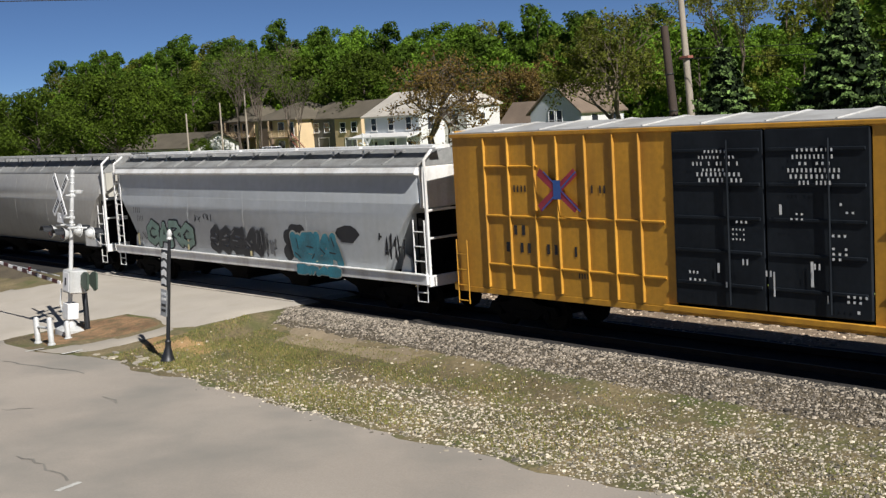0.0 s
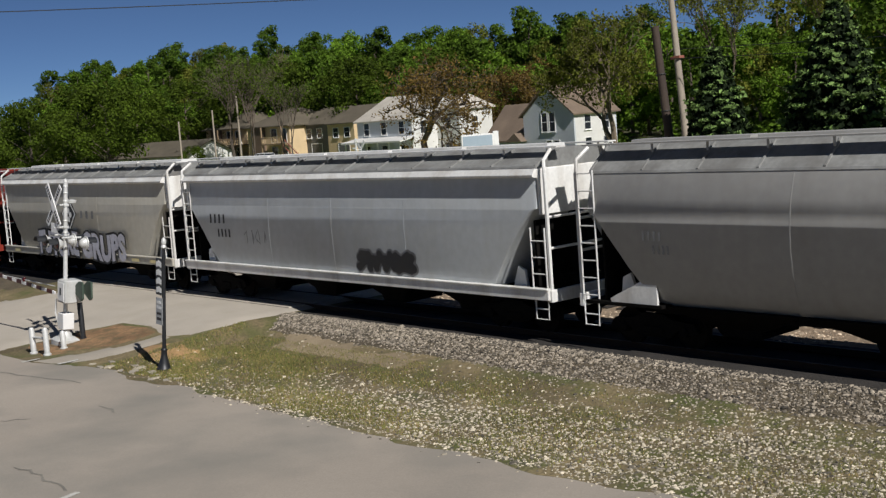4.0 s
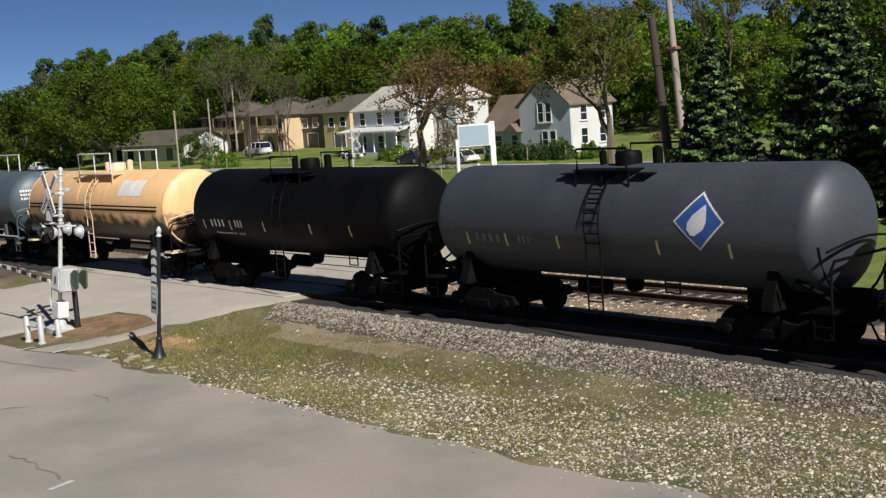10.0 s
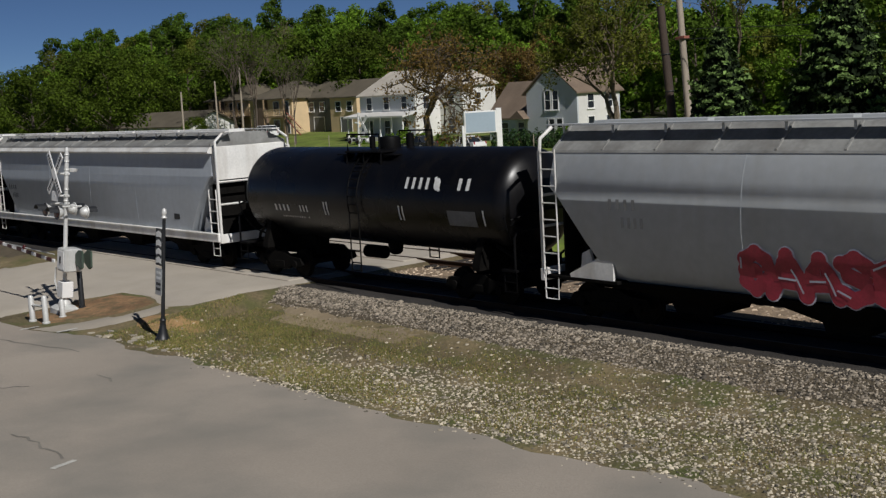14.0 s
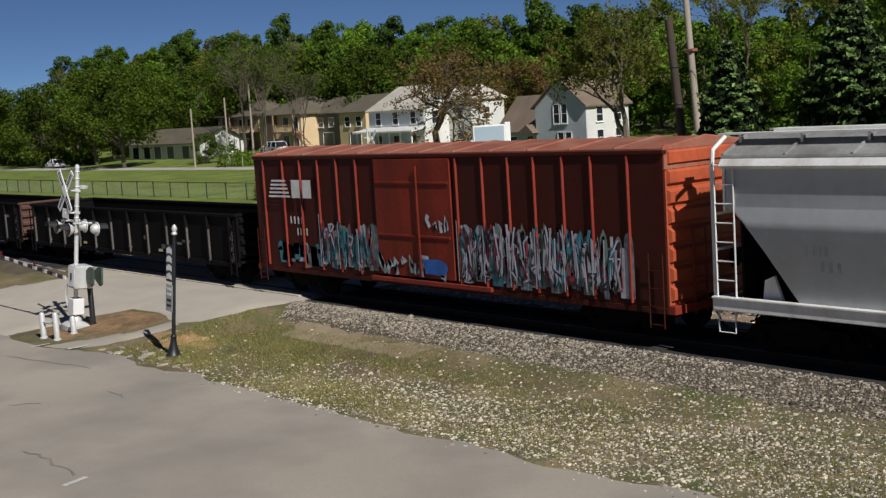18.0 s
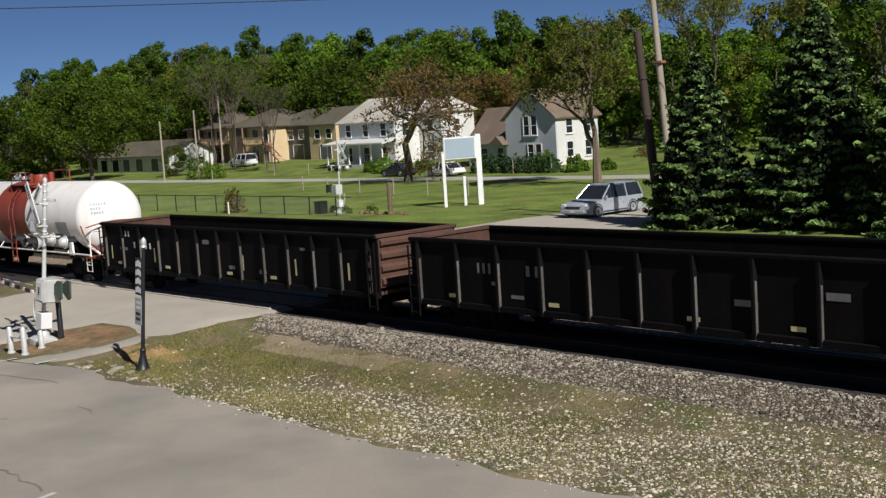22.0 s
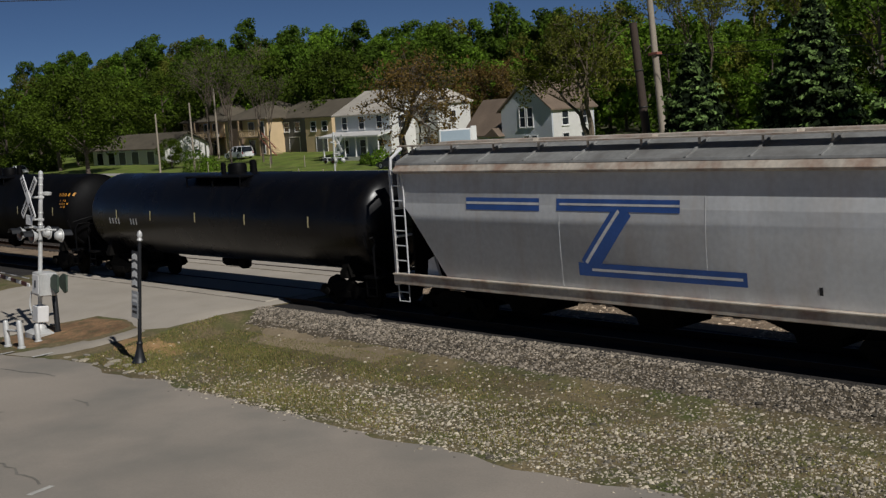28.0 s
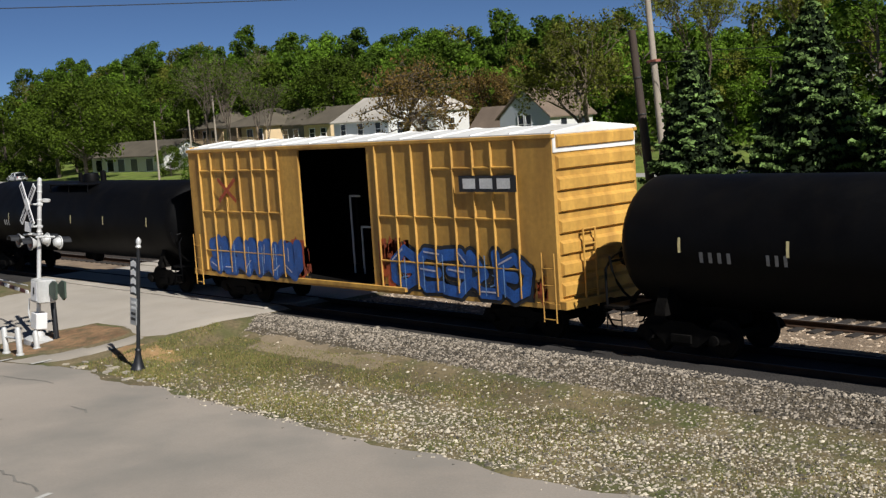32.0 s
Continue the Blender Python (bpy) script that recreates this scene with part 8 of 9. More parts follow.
# grey-white gabled house with a low wing
h = thing("house", "two-storey grey-white gabled house with a brown-roofed wing", "house", group="houses on the rise")
house_body(h, -91.8, -84.6, 70.5, 77.0, -0.2, 4.9, 7.7, "y", M_SIDINGSHADE, M_SHINGLE, side_wall=M_SIDING)
house_body(h, -98.4, -91.8, 71.2, 78.2, -0.2, 2.5, 6.0, "x", M_SIDINGSHADE, M_SHINGLE)
for u in (-88.7, -87.6):
    opening(h, "front", u, 70.5, 3.1, 0.75, 1.9)
    opening(h, "front", u + 0.5, 70.5, 0.4, 0.75, 1.7)
opening(h, "front", -93.4, 71.2, 0.6, 0.9, 1.2)
opening(h, "front", -96.0, 71.2, 0.6, 1.2, 1.2)
opening(h, "front", -92.1, 71.2, -0.1, 0.9, 2.0, "door", fill=M_SIDING)
for u in (72.5, 75.3):
    opening(h, "side", u, -84.6, 0.7, 0.9, 1.5)
    opening(h, "side", u, -84.6, 3.1, 0.9, 1.4)
part("porch_roof", Shape().prism([(-93.8, 2.2), (-91.4, 2.2), (-92.4, 3.1)], "y", 69.6, 71.2), M_SHINGLE, h)

# large white house with a porch
h = thing("house", "large white two-storey house with a covered front porch", "house", group="houses on the rise")
house_body(h, -125.5, -114.5, 74.0, 85.0, 0.1, 5.5, 8.3, "x", M_SIDINGSHADE, M_SHINGLEPALE, side_wall=M_SIDING)
house_body(h, -114.5, -110.3, 78.0, 83.5, 0.1, 6.3, 8.0, "hip", M_SIDING, M_SHINGLEPALE)
part("porch_roof", Shape().prism([(71.4, 2.75), (74.0, 3.2), (74.0, 3.4), (71.4, 2.95)], "x", -125.8, -113.8), M_SIDING, h)
part("porch_floor", Shape().box(-125.6, -114.0, 71.6, 74.0, -1.0, 0.35), M_SIDING, h)
for u in np.linspace(-125.3, -114.3, 6):
    part("porch_post", Shape().box(u - 0.08, u + 0.08, 71.7, 71.86, 0.35, 2.85, 0.01), M_TRIM, h)
for u in (-123.5, -120.0, -116.5):
    opening(h, "front", u, 74.0, 3.7, 1.0, 1.5)
    opening(h, "front", u, 74.0, 0.6, 1.1, 1.7)
for u in (80.5,):
    opening(h, "side", u, -110.3, 0.9, 1.0, 1.5)
    opening(h, "side", u, -110.3, 3.8, 1.0, 1.4)
opening(h, "front", -112.4, 78.0, 3.9, 1.2, 1.4)
opening(h, "front", -112.4, 78.0, 0.6, 1.2, 1.6)
opening(h, "side", 75.8, -114.5, 3.6, 1.0, 1.5)

# tan apartment houses with balconies
for k, (x0, x1, y0, wall) in enumerate(((-163.0, -151.5, 81.0, M_STUCCO), (-179.0, -166.5, 83.0, M_STUCCO))):
    h = thing("apartment_house", "tan stucco two-storey apartment house with wooden balcony", "house", group="apartment houses")
    zb = float(ground_z(x0, y0))
    house_body(h, x0, x1, y0, y0 + 11, zb, zb + 5.4, zb + 7.9, "hip", wall, M_SHINGLEGREY, 0.6)
    part("brown_bay", Shape().box(x0 + 2.0, x0 + 5.0, y0 - 0.35, y0, zb, zb + 5.3), M_BROWNWALL, h)
    part("balcony_floor", Shape().box(x0 + 6.2, x1 + 0.4, y0 - 1.7, y0, zb + 2.6, zb + 2.8), M_WOOD, h)
    rail = Shape().box(x0 + 6.2, x1 + 0.4, y0 - 1.72, y0 - 1.62, zb + 3.7, zb + 3.8)
    for u in np.arange(x0 + 6.3, x1 + 0.4, 0.3):
        rail.box(u - 0.03, u + 0.03, y0 - 1.7, y0 - 1.64, zb + 2.8, zb + 3.7)
    part("balcony_rail", rail, M_STUCCO, h)
    for u in (x0 + 6.3, x1 + 0.25):
        part("balcony_post", Shape().box(u - 0.1, u + 0.1, y0 - 1.7, y0 - 1.5, zb - 0.5, zb + 5.3), M_WOOD, h)
    for u in (x0 + 7.4, x0 + 10.0):
        opening(h, "front", u, y0, zb + 2.9, 1.5, 2.0, "door", fill=M_GLASS)
        opening(h, "front", u, y0, zb + 0.2, 1.5, 2.0, "door", fill=M_GLASS)
    opening(h, "side", y0 + 4, x1, zb + 3.2, 1.2, 1.3)
    opening(h, "side", y0 + 4, x1, zb + 0.8, 1.2, 1.3)
stair = thing("outdoor_stair", "red-stained wooden outdoor stair", "stair")
zb = float(ground_z(-149, 80))
for i in range(12):
    part("tread", Shape().box(-150.8 + i * 0.32, -150.5 + i * 0.32, 79.3, 80.4, zb + 2.6 - i * 0.22, zb + 2.66 - i * 0.22), M_WOOD, stair)
part("hand_rail", Shape().tube([(-150.8, 79.25, zb + 3.6), (-146.9, 79.25, zb + 1.0)], 0.08, 6), M_REDWOOD, stair)
part("stringer", Shape().tube([(-150.8, 79.3, zb + 2.5), (-146.9, 79.3, zb - 0.1)], 0.1, 6), M_REDWOOD, stair)
for k, (x0, x1, y0, wall, label) in enumerate(((-153.0, -146.0, 84.0, M_GREYWALL, "weathered grey house behind young trees"), (-144.6, -138.2, 83.0, M_STUCCO, "narrow tan house with a dark garage door"))):
    h = thing("house", label, "house", group="houses on the rise")
    zb = float(ground_z(x0, y0))
    house_body(h, x0, x1, y0, y0 + 9, zb, zb + 5.0, zb + 7.2, "x", wall, M_SHINGLEGREY, side_wall=wall)
    opening(h, "front", (x0 + x1) / 2 - 1.2, y0, zb + 3.0, 1.2, 1.3)
    opening(h, "front", (x0 + x1) / 2 + 1.5, y0, zb + 3.0, 1.2, 1.3)
    opening(h, "front", (x0 + x1) / 2 + 0.6, y0, zb, 2.6, 2.1, "garage_door", fill=M_GREYWALL)
    opening(h, "side", y0 + 3, x1, zb + 0.8, 1.1, 1.3)
h = thing("garage_row", "long low white garage row with a dark shingled roof", "garage", group="houses on the rise")
zb = float(ground_z(-178, 72))
house_body(h, -190.0, -166.0, 72.0, 80.0, zb, zb + 2.6, zb + 4.6, "x", M_SIDING, M_SHINGLEGREY, 0.6)
for u in (-187.5, -183.5, -179.8, -175.5, -170.5):
    opening(h, "front", u, 72.0, zb + 0.1, 2.2, 1.9, "garage_door", fill=M_GREYWALL if u > -181 else M_GLASS)
for u in (74.0, 77.5):
    opening(h, "side", u, -166.0, zb + 0.8, 0.9, 1.1)
h = thing("house", "grey-roofed white house seen between the spruces", "house", group="houses on the rise")
house_body(h, -66.5, -58.5, 98.0, 107.0, 1.5, 6.4, 9.3, "y", M_SIDING, M_SHINGLEPALE)
opening(h, "front", -62.5, 98.0, 6.6, 0.9, 1.3)
opening(h, "front", -64.5, 98.0, 3.4, 1.0, 1.4)
opening(h, "front", -60.5, 98.0, 3.4, 1.0, 1.4)

# ---------------------------------------------------------------- fence, sign, poles, cables
M_FENCE = mat("dark_fence_steel", (0.035, 0.035, 0.035), 0.6, 0.4, 0.2, 2, 20, 0.1)
M_POST = mat("brown_wooden_post", (0.13, 0.09, 0.06), 0.9, 0, 0.25, 1.5, 14, 0.4, stretch=(3, 3, 0.7))
M_POLEDARK = mat("dark_creosoted_pole", (0.055, 0.038, 0.028), 0.9, 0, 0.25, 1.2, 12, 0.4, stretch=(3, 3, 0.5))
M_POLEPALE = mat("grey_weathered_pole", (0.33, 0.28, 0.22), 0.9, 0, 0.2, 1.2, 12, 0.4, stretch=(3, 3, 0.5))
M_METAL = mat("galvanised_steel", (0.46, 0.47, 0.47), 0.45, 0.6, 0.15, 2, 20, 0.1)
M_SILVER = mat("aluminium_paint", (0.60, 0.60, 0.58), 0.5, 0.2, 0.12, 2, 18, 0.1, (0.3, 0.28, 0.24), 0.4, True)
M_SIGNBLACK = mat("black_sign_paint", (0.015, 0.016, 0.018), 0.45, 0, 0.15, 2, 20, 0.05)
# sign face darkened to blue-grey: shade of a face turned from the sun
M_SIGNFACE = mat("shaded_sign_face", (0.33, 0.40, 0.46), 0.35, 0, 0.04, 0.6, 6, 0)
M_GREENPLATE = mat("dull_green_plate_paint", (0.05, 0.075, 0.055), 0.6, 0, 0.2, 2, 18, 0.1)
M_LAMPGLASS = mat("dark_red_lens", (0.06, 0.008, 0.008), 0.2, 0, 0.1, 3, 10, 0)

fence = thing("fence", "low dark steel fence with chain-link between thin posts", "fence")
posts = list(np.arange(-148, -63.5, 3.05))
fz = lambda x: float(ground_z(x, 28.2))
for x in posts:
    part("post", Shape().tube([(x, 28.2, fz(x) - 0.2), (x, 28.2, fz(x) + 1.32)], 0.045, 6), M_FENCE, fence)
part("top_rail", Shape().tube([(posts[0], 28.2, fz(-100) + 1.28), (-64.0, 28.2, fz(-70) + 1.28)], 0.03, 6), M_FENCE, fence)
s = Shape()
for x in np.arange(posts[0], -64, 0.22):
    for k in (-1, 1):
        s.tube([(x, 28.2, fz(x) + 0.05), (x + k * 0.6, 28.2, fz(x) + 1.25)], 0.006, 3)
tagged(part("chain_link", s, M_METAL, fence), kind="stuff")
for x, y, hh, nm, mt, rr, lb in ((-61.9, 29.8, 2.1, "wooden_post", M_POST, 0.16, "thick brown wooden post on the lawn"), (-78.2, 27.6, 0.85, "marker_post", M_TRIM, 0.06, "short white marker post beside the fence")):
    z = float(ground_z(x, y))
    p = thing(nm, lb, "post", pose(x, y, z))
    part("shaft", Shape().turned([(-0.2, rr), (hh - 0.04, rr * 0.94), (hh, rr * 0.8)], 10, "z"), mt, p)
    part("cap", Shape().turned([(hh, rr * 0.9), (hh + 0.03, rr * 0.5)], 10, "z"), mt, p)
for i, (x, y) in enumerate(((-96, 47.0), (-90, 45.5), (-84, 44.5), (-78.5, 43.8), (-73.5, 43.2), (-68.5, 43.0), (-136, 61.2), (-129, 66.0), (-122, 66.3), (-116, 66.6), (-85.5, 65.0), (-80.5, 65.2))):
    z = float(ground_z(x, y))
    p = thing("fence_stake", "thin grey fence stake on the lawn", "post", pose(x, y, z), group="lawn stakes")
    part("stake", Shape().tube([(0, 0, -0.2), (0, 0, 1.35)], 0.05, 6), M_POLEPALE, p)
    part("tip", Shape().turned([(1.35, 0.05), (1.4, 0.02)], 6, "z"), M_POLEPALE, p)
r = random.Random(12)
for i in range(14):
    x, y = -65.2 + i * 0.38 + r.uniform(-0.1, 0.1), 29.9 + r.uniform(-0.3, 0.3)
    s = Shape().turned([(-0.06, 0.1), (0.02, 0.2 * r.uniform(0.8, 1.3)), (0.14, 0.16), (0.2, 0.03)], 7, "z")
    solid("edging_stone", s, M_POST if i % 3 else M_MULCH, "rough brown stone in the row on the lawn", "stone", "row of stones", at=pose(x, y, float(ground_z(x, y)), r.uniform(-8, 8), r.uniform(-8, 8), r.uniform(0, 360)))

sign = thing("roadside_sign", "pale blue-white box sign on tall white legs", "sign", pose(-61.3, 35.8, float(ground_z(-61.3, 35.8)), 0, 0, 61.5))
for x, w in ((-1.25, 0.11), (1.25, 0.19), (0.25, 0.1)):
    part("leg", Shape().box(x - w, x + w, -0.1 if x != 0.25 else 0.3, 0.1 if x != 0.25 else 0.45, -0.3, 4.85 if x > 1 else (3.75 if x < 0 else 2.0), 0.02), M_TRIM, sign)
pan = part("panel", Shape().box(-1.2, 1.06, -0.14, 0.14, 3.2, 4.72, 0.03), M_TRIM, sign)
part("face", Shape().box(-1.1, 0.96, -0.16, -0.145, 3.3, 4.62), M_SIGNFACE, pan)

p = thing("utility_pole", "dark leaning wooden utility pole stub", "utility pole", pose(-39.6, 29.6, -0.6, 0, -5.5, 0))
part("shaft", Shape().tube([(0, 0, -0.5), (0, 0, 9.9)], 0.25, 12, 0.2), M_POLEDARK, p)
for z in (3.0, 5.5, 7.4):
    part("band", Shape().turned([(z, 0.25), (z + 0.03, 0.26), (z + 0.06, 0.25)], 12, "z"), M_FENCE, p)
p = thing("utility_pole", "grey weathered utility pole carrying the cables", "utility pole", pose(-40.2, 31.6, -0.6, 0, -4.0, 0))
part("shaft", Shape().tube([(0, 0, -0.5), (0, 0, 13.0)], 0.23, 12, 0.15), M_POLEPALE, p)
part("crossarm", Shape().box(-0.06, 0.06, -1.2, 1.2, 12.2, 12.35, 0.01), M_POLEPALE, p)
for y in (-1.1, -0.4, 0.4, 1.1):
    part("insulator", Shape().turned([(12.35, 0.03), (12.4, 0.06), (12.47, 0.05), (12.5, 0.02)], 8, "z", (0, y)), M_GLASS, p)
part("band", Shape().box(-0.3, 0.3, -0.22, 0.22, 8.2, 8.35, 0.01), M_REDWOOD, p)
for x, y, hh, rr, mt, lb in ((-146.2, 60.0, 7.9, 0.14, M_POLEPALE, "slim pale pole beside the far road"), (-160.5, 78.0, 10.5, 0.16, M_POLEPALE, "wooden pole beside the apartment house"), (-147.5, 66.0, 9.0, 0.14, M_POLEPALE, "wooden pole before the houses")):
    p = thing("pole", lb, "utility pole", pose(x, y, float(ground_z(x, y))))
    part("shaft", Shape().tube([(0, 0, -0.4), (0, 0, hh)], rr, 8, rr * 0.75), mt, p)
    part("cap", Shape().turned([(hh, rr * 0.75), (hh + 0.06, rr * 0.3)], 8, "z"), mt, p)


def cable(a, b, sag, label, r=0.022):
    a, b = Vector(a), Vector(b)
    pts = [a.lerp(b, t) - Vector((0, 0, sag * 4 * t * (1 - t))) for t in np.linspace(0, 1, 24)]
    solid("cable", Shape().tube(pts, r, 5), M_SIGNBLACK, label, "cable", smooth=50)


cable((-41.1, 31.6, 11.7), (-63.0, -24.0, 11.9), 0.35, "thin black overhead cable over the tracks")
cable((-40.8, 31.0, 7.6), (12.0, 40.0, 7.0), 0.5, "thin black cable running past the spruces", 0.018)
cable((-40.9, 32.0, 8.1), (12.0, 43.0, 7.8), 0.5, "thin black cable running past the spruces", 0.018)
far_pole = thing("utility_pole", "wooden utility pole beyond the street", "utility pole", pose(-63.0, -24.0, -0.62))
part("shaft", Shape().tube([(0, 0, -0.4), (0, 0, 12.8)], 0.2, 10, 0.14), M_POLEPALE, far_pole)
part("crossarm", Shape().box(-1.1, 1.1, -0.06, 0.06, 12.2, 12.35, 0.01), M_POLEPALE, far_pole)
east_pole = thing("utility_pole", "wooden utility pole behind the spruces", "utility pole", pose(12.0, 41.5, -0.62))
part("shaft", Shape().tube([(0, 0, -0.4), (0, 0, 10.0)], 0.2, 10, 0.14), M_POLEPALE, east_pole)
part("crossarm", Shape().box(-0.06, 0.06, -1.6, 1.6, 7.5, 7.65, 0.01), M_POLEPALE, east_pole)


# ---------------------------------------------------------------- crossing signals, post, bollards
def crossing_signal(x, y, turn, label, arm=True, lean=(0.0, 0.0)):
    g = thing("crossing_signal", label, "crossing signal", pose(x, y, float(ground_z(x, y)), lean[0], lean[1], turn), group="crossing signals")
    part("foundation", Shape().loft([rounded_ring(0.34, 0.34, -0.2, 0.05), rounded_ring(0.34, 0.34, 0.12, 0.05), rounded_ring(0.22, 0.22, 0.22, 0.04)]), M_SILVER, g)
    part("mast_base", Shape().turned([(0.2, 0.2), (0.3, 0.19), (0.42, 0.1), (0.7, 0.085)], 14, "z"), M_SILVER, g)
    part("mast", Shape().tube([(0, 0, 0.2), (0, 0, 4.95)], 0.065, 12), M_SILVER, g)
    part("mast_cap", Shape().turned([(4.95, 0.075), (5.02, 0.06), (5.06, 0.01)], 12, "z"), M_SILVER, g)
    for k in (-1, 1):
        b = Shape().box(-0.75, 0.75, -0.012, 0.012, -0.115, 0.115, 0.005)
        board = part("crossbuck_board", b, M_TRIM, g, "white crossbuck board", at=pose(0, -0.36 - 0.014 * (k + 1), 4.25, 0, 52 * k, 0))
        d = Shape()
        for i in range(5):
            for sx in (-1, 1):
                u = sx * (0.24 + i * 0.1)
                d.box(u - 0.03, u + 0.03, -0.017, -0.0125, -0.06, 0.06)
        tagged(part("board_lettering", d, M_MARKB, board), kind="stuff")
    part("track_count_sign", Shape().box(-0.22, 0.22, -0.36, -0.34, 3.42, 3.72, 0.01), M_TRIM, g)
    for z in (3.58, 4.25):
        part("sign_bracket", Shape().tube([(0, 0, z), (0, -0.37, z)], 0.03, 6).box(-0.08, 0.08, -0.08, 0.08, z - 0.04, z + 0.04, 0.01), M_SILVER, g)
    part("crossarm", Shape().tube([(-0.5, -0.02, 3.3), (0.5, -0.02, 3.3)], 0.04, 8).tube([(-0.42, -0.3, 3.3), (-0.42, 0.3, 3.3)], 0.03, 6).tube([(0.42, -0.3, 3.3), (0.42, 0.3, 3.3)], 0.03, 6), M_SILVER, g)
    for sx in (-1, 1):
        for sy in (-1, 1):
            lx, ly, lz = sx * 0.42, sy * 0.26, 3.12
            lamp = part("lamp", Shape().turned([(0.0, 0.03), (0.02, 0.1), (0.1, 0.15), (0.2, 0.155)], 18, "y"), M_SILVER, g, "silver flasher lamp housing", smooth=50,
                        at=pose(lx, ly - (0.0 if sy > 0 else 0.0), lz, 0, 0, 0 if sy > 0 else 180))
            part("background_disc", Shape().turned([(0.206, 0.05), (0.206, 0.205), (0.215, 0.205), (0.22, 0.05)], 24, "y"), M_SIGNBLACK, lamp)
            part("disc_back", Shape().turned([(0.17, 0.05), (0.18, 0.205), (0.204, 0.21), (0.204, 0.05)], 24, "y"), M_SILVER, lamp, "pale painted back of the disc")
            hood = Shape()
            a = np.linspace(0.1, math.pi - 0.1, 12)
            hood.loft([[(0.17 * math.cos(t), yy, 0.17 * math.sin(t)) for t in a] + [(0.16 * math.cos(t), yy, 0.16 * math.sin(t)) for t in a[::-1]] for yy in (0.22, 0.5)])
            part("hood", hood, M_SIGNBLACK, lamp)
            part("lens", Shape().turned([(0.215, 0.01), (0.22, 0.14), (0.235, 0.13), (0.25, 0.01)], 18, "y"), M_LAMPGLASS, lamp)
    part("bell", Shape().turned([(4.3, 0.02), (4.32, 0.13), (4.4, 0.15), (4.42, 0.03)], 14, "z", (0.0, 0.2)), M_SILVER, g)
    for z in (3.4, 3.75, 4.35, 4.6, 4.8):
        part("mast_band", Shape().turned([(z, 0.07), (z + 0.02, 0.085), (z + 0.05, 0.07)], 12, "z"), M_SILVER, g)
    box = part("gate_mechanism", Shape().box(-0.05, 0.5, -0.24, 0.32, 1.3, 2.0, 0.03), M_SILVER, g, "pale grey gate mechanism case")
    part("case_door", Shape().box(0.01, 0.44, -0.26, -0.24, 1.36, 1.94, 0.01), M_TRIM, box)
    part("door_latch", Shape().box(0.2, 0.27, -0.28, -0.26, 1.55, 1.77, 0.005), M_SIGNBLACK, box)
    for sy, yy in ((-1, 0.12), (1, 0.4)):
        part("counterweight", Shape().prism([(0.48, 1.6), (0.85, 1.42), (0.98, 1.5), (0.95, 1.98), (0.72, 2.0), (0.48, 1.85)], "y", yy - 0.03, yy + 0.03), M_GREENPLATE, g, "dark green-black counterweight plate")
    part("junction_box", Shape().box(-0.2, 0.2, -0.16, 0.2, 0.45, 0.95, 0.02), M_TRIM, g)
    part("conduit", Shape().tube([(-0.2, -0.1, 0.5), (-0.36, -0.16, 0.9), (-0.3, -0.16, 1.35)], 0.03, 6), M_SILVER, g)
    if arm:
        a = part("gate_arm", Shape().box(-9.6, -0.25, -0.24, -0.2, 1.5, 1.6, 0.008), M_TRIM, g, "lowered dark-red and white gate arm")
        for i in range(12):
            u = -9.4 + i * 0.78
            part("stripe", Shape().box(u, u + 0.39, -0.246, -0.194, 1.496, 1.604), M_GATESTRIPE, a)
        for u in (-9.4, -5.5, -2.6):
            part("arm_lamp", Shape().turned([(1.6, 0.05), (1.68, 0.06), (1.74, 0.03)], 10, "z", (u, -0.22)), M_LAMPGLASS, a)
        part("arm_truss", Shape().tube([(-0.3, -0.22, 1.75), (-4.0, -0.22, 1.6)], 0.015, 5), M_SILVER, a)
    return g


crossing_signal(-35.7, -5.5, 0, "railway crossing signal mast with crossbuck, flashers and lowered gate", True, (-4.6, 4.2))
crossing_signal(-67.1, 29.6, 180, "railway crossing signal mast on the far side of the tracks", False, (1.2, -1.0))
cab = thing("signal_cabinet", "dark small signal cabinet on the lawn", "cabinet", pose(-68.9, 29.3, float(ground_z(-68.9, 29.3))))
part("case", Shape().box(-0.4, 0.4, -0.3, 0.3, 0.0, 0.8, 0.03), M_UNDER, cab)
part("lid", Shape().box(-0.44, 0.44, -0.34, 0.34, 0.8, 0.86, 0.02), M_UNDER, cab)
for x, y, hh, mt, lb in ((-35.35, -6.65, 0.78, M_SILVER, "pale steel bollard guarding the mast"), (-34.6, -6.55, 0.82, M_SILVER, "pale steel bollard guarding the mast"), (-35.5, -5.0, 1.2, M_SIGNBLACK, "short black post beside the mast"), (-34.9, -5.9, 0.55, M_SILVER, "pale steel bollard guarding the mast")):
    b = thing("bollard", lb, "bollard", pose(x, y, float(ground_z(x, y))), group="bollards round the mast")
    part("tube", Shape().turned([(-0.2, 0.085), (hh - 0.05, 0.085), (hh, 0.06), (hh + 0.02, 0.01)], 14, "z"), mt, b)
    part("collar", Shape().turned([(0.0, 0.12), (0.04, 0.12), (0.06, 0.09)], 14, "z"), mt, b)
for a, b in (((-35.35, -6.65), (-34.6, -6.55)),):
    solid("bollard_rail", Shape().tube([(*a, float(ground_z(*a)) + 0.5), (*b, float(ground_z(*b)) + 0.5)], 0.04, 8), M_SILVER, "pale steel rail between two bollards", "rail")

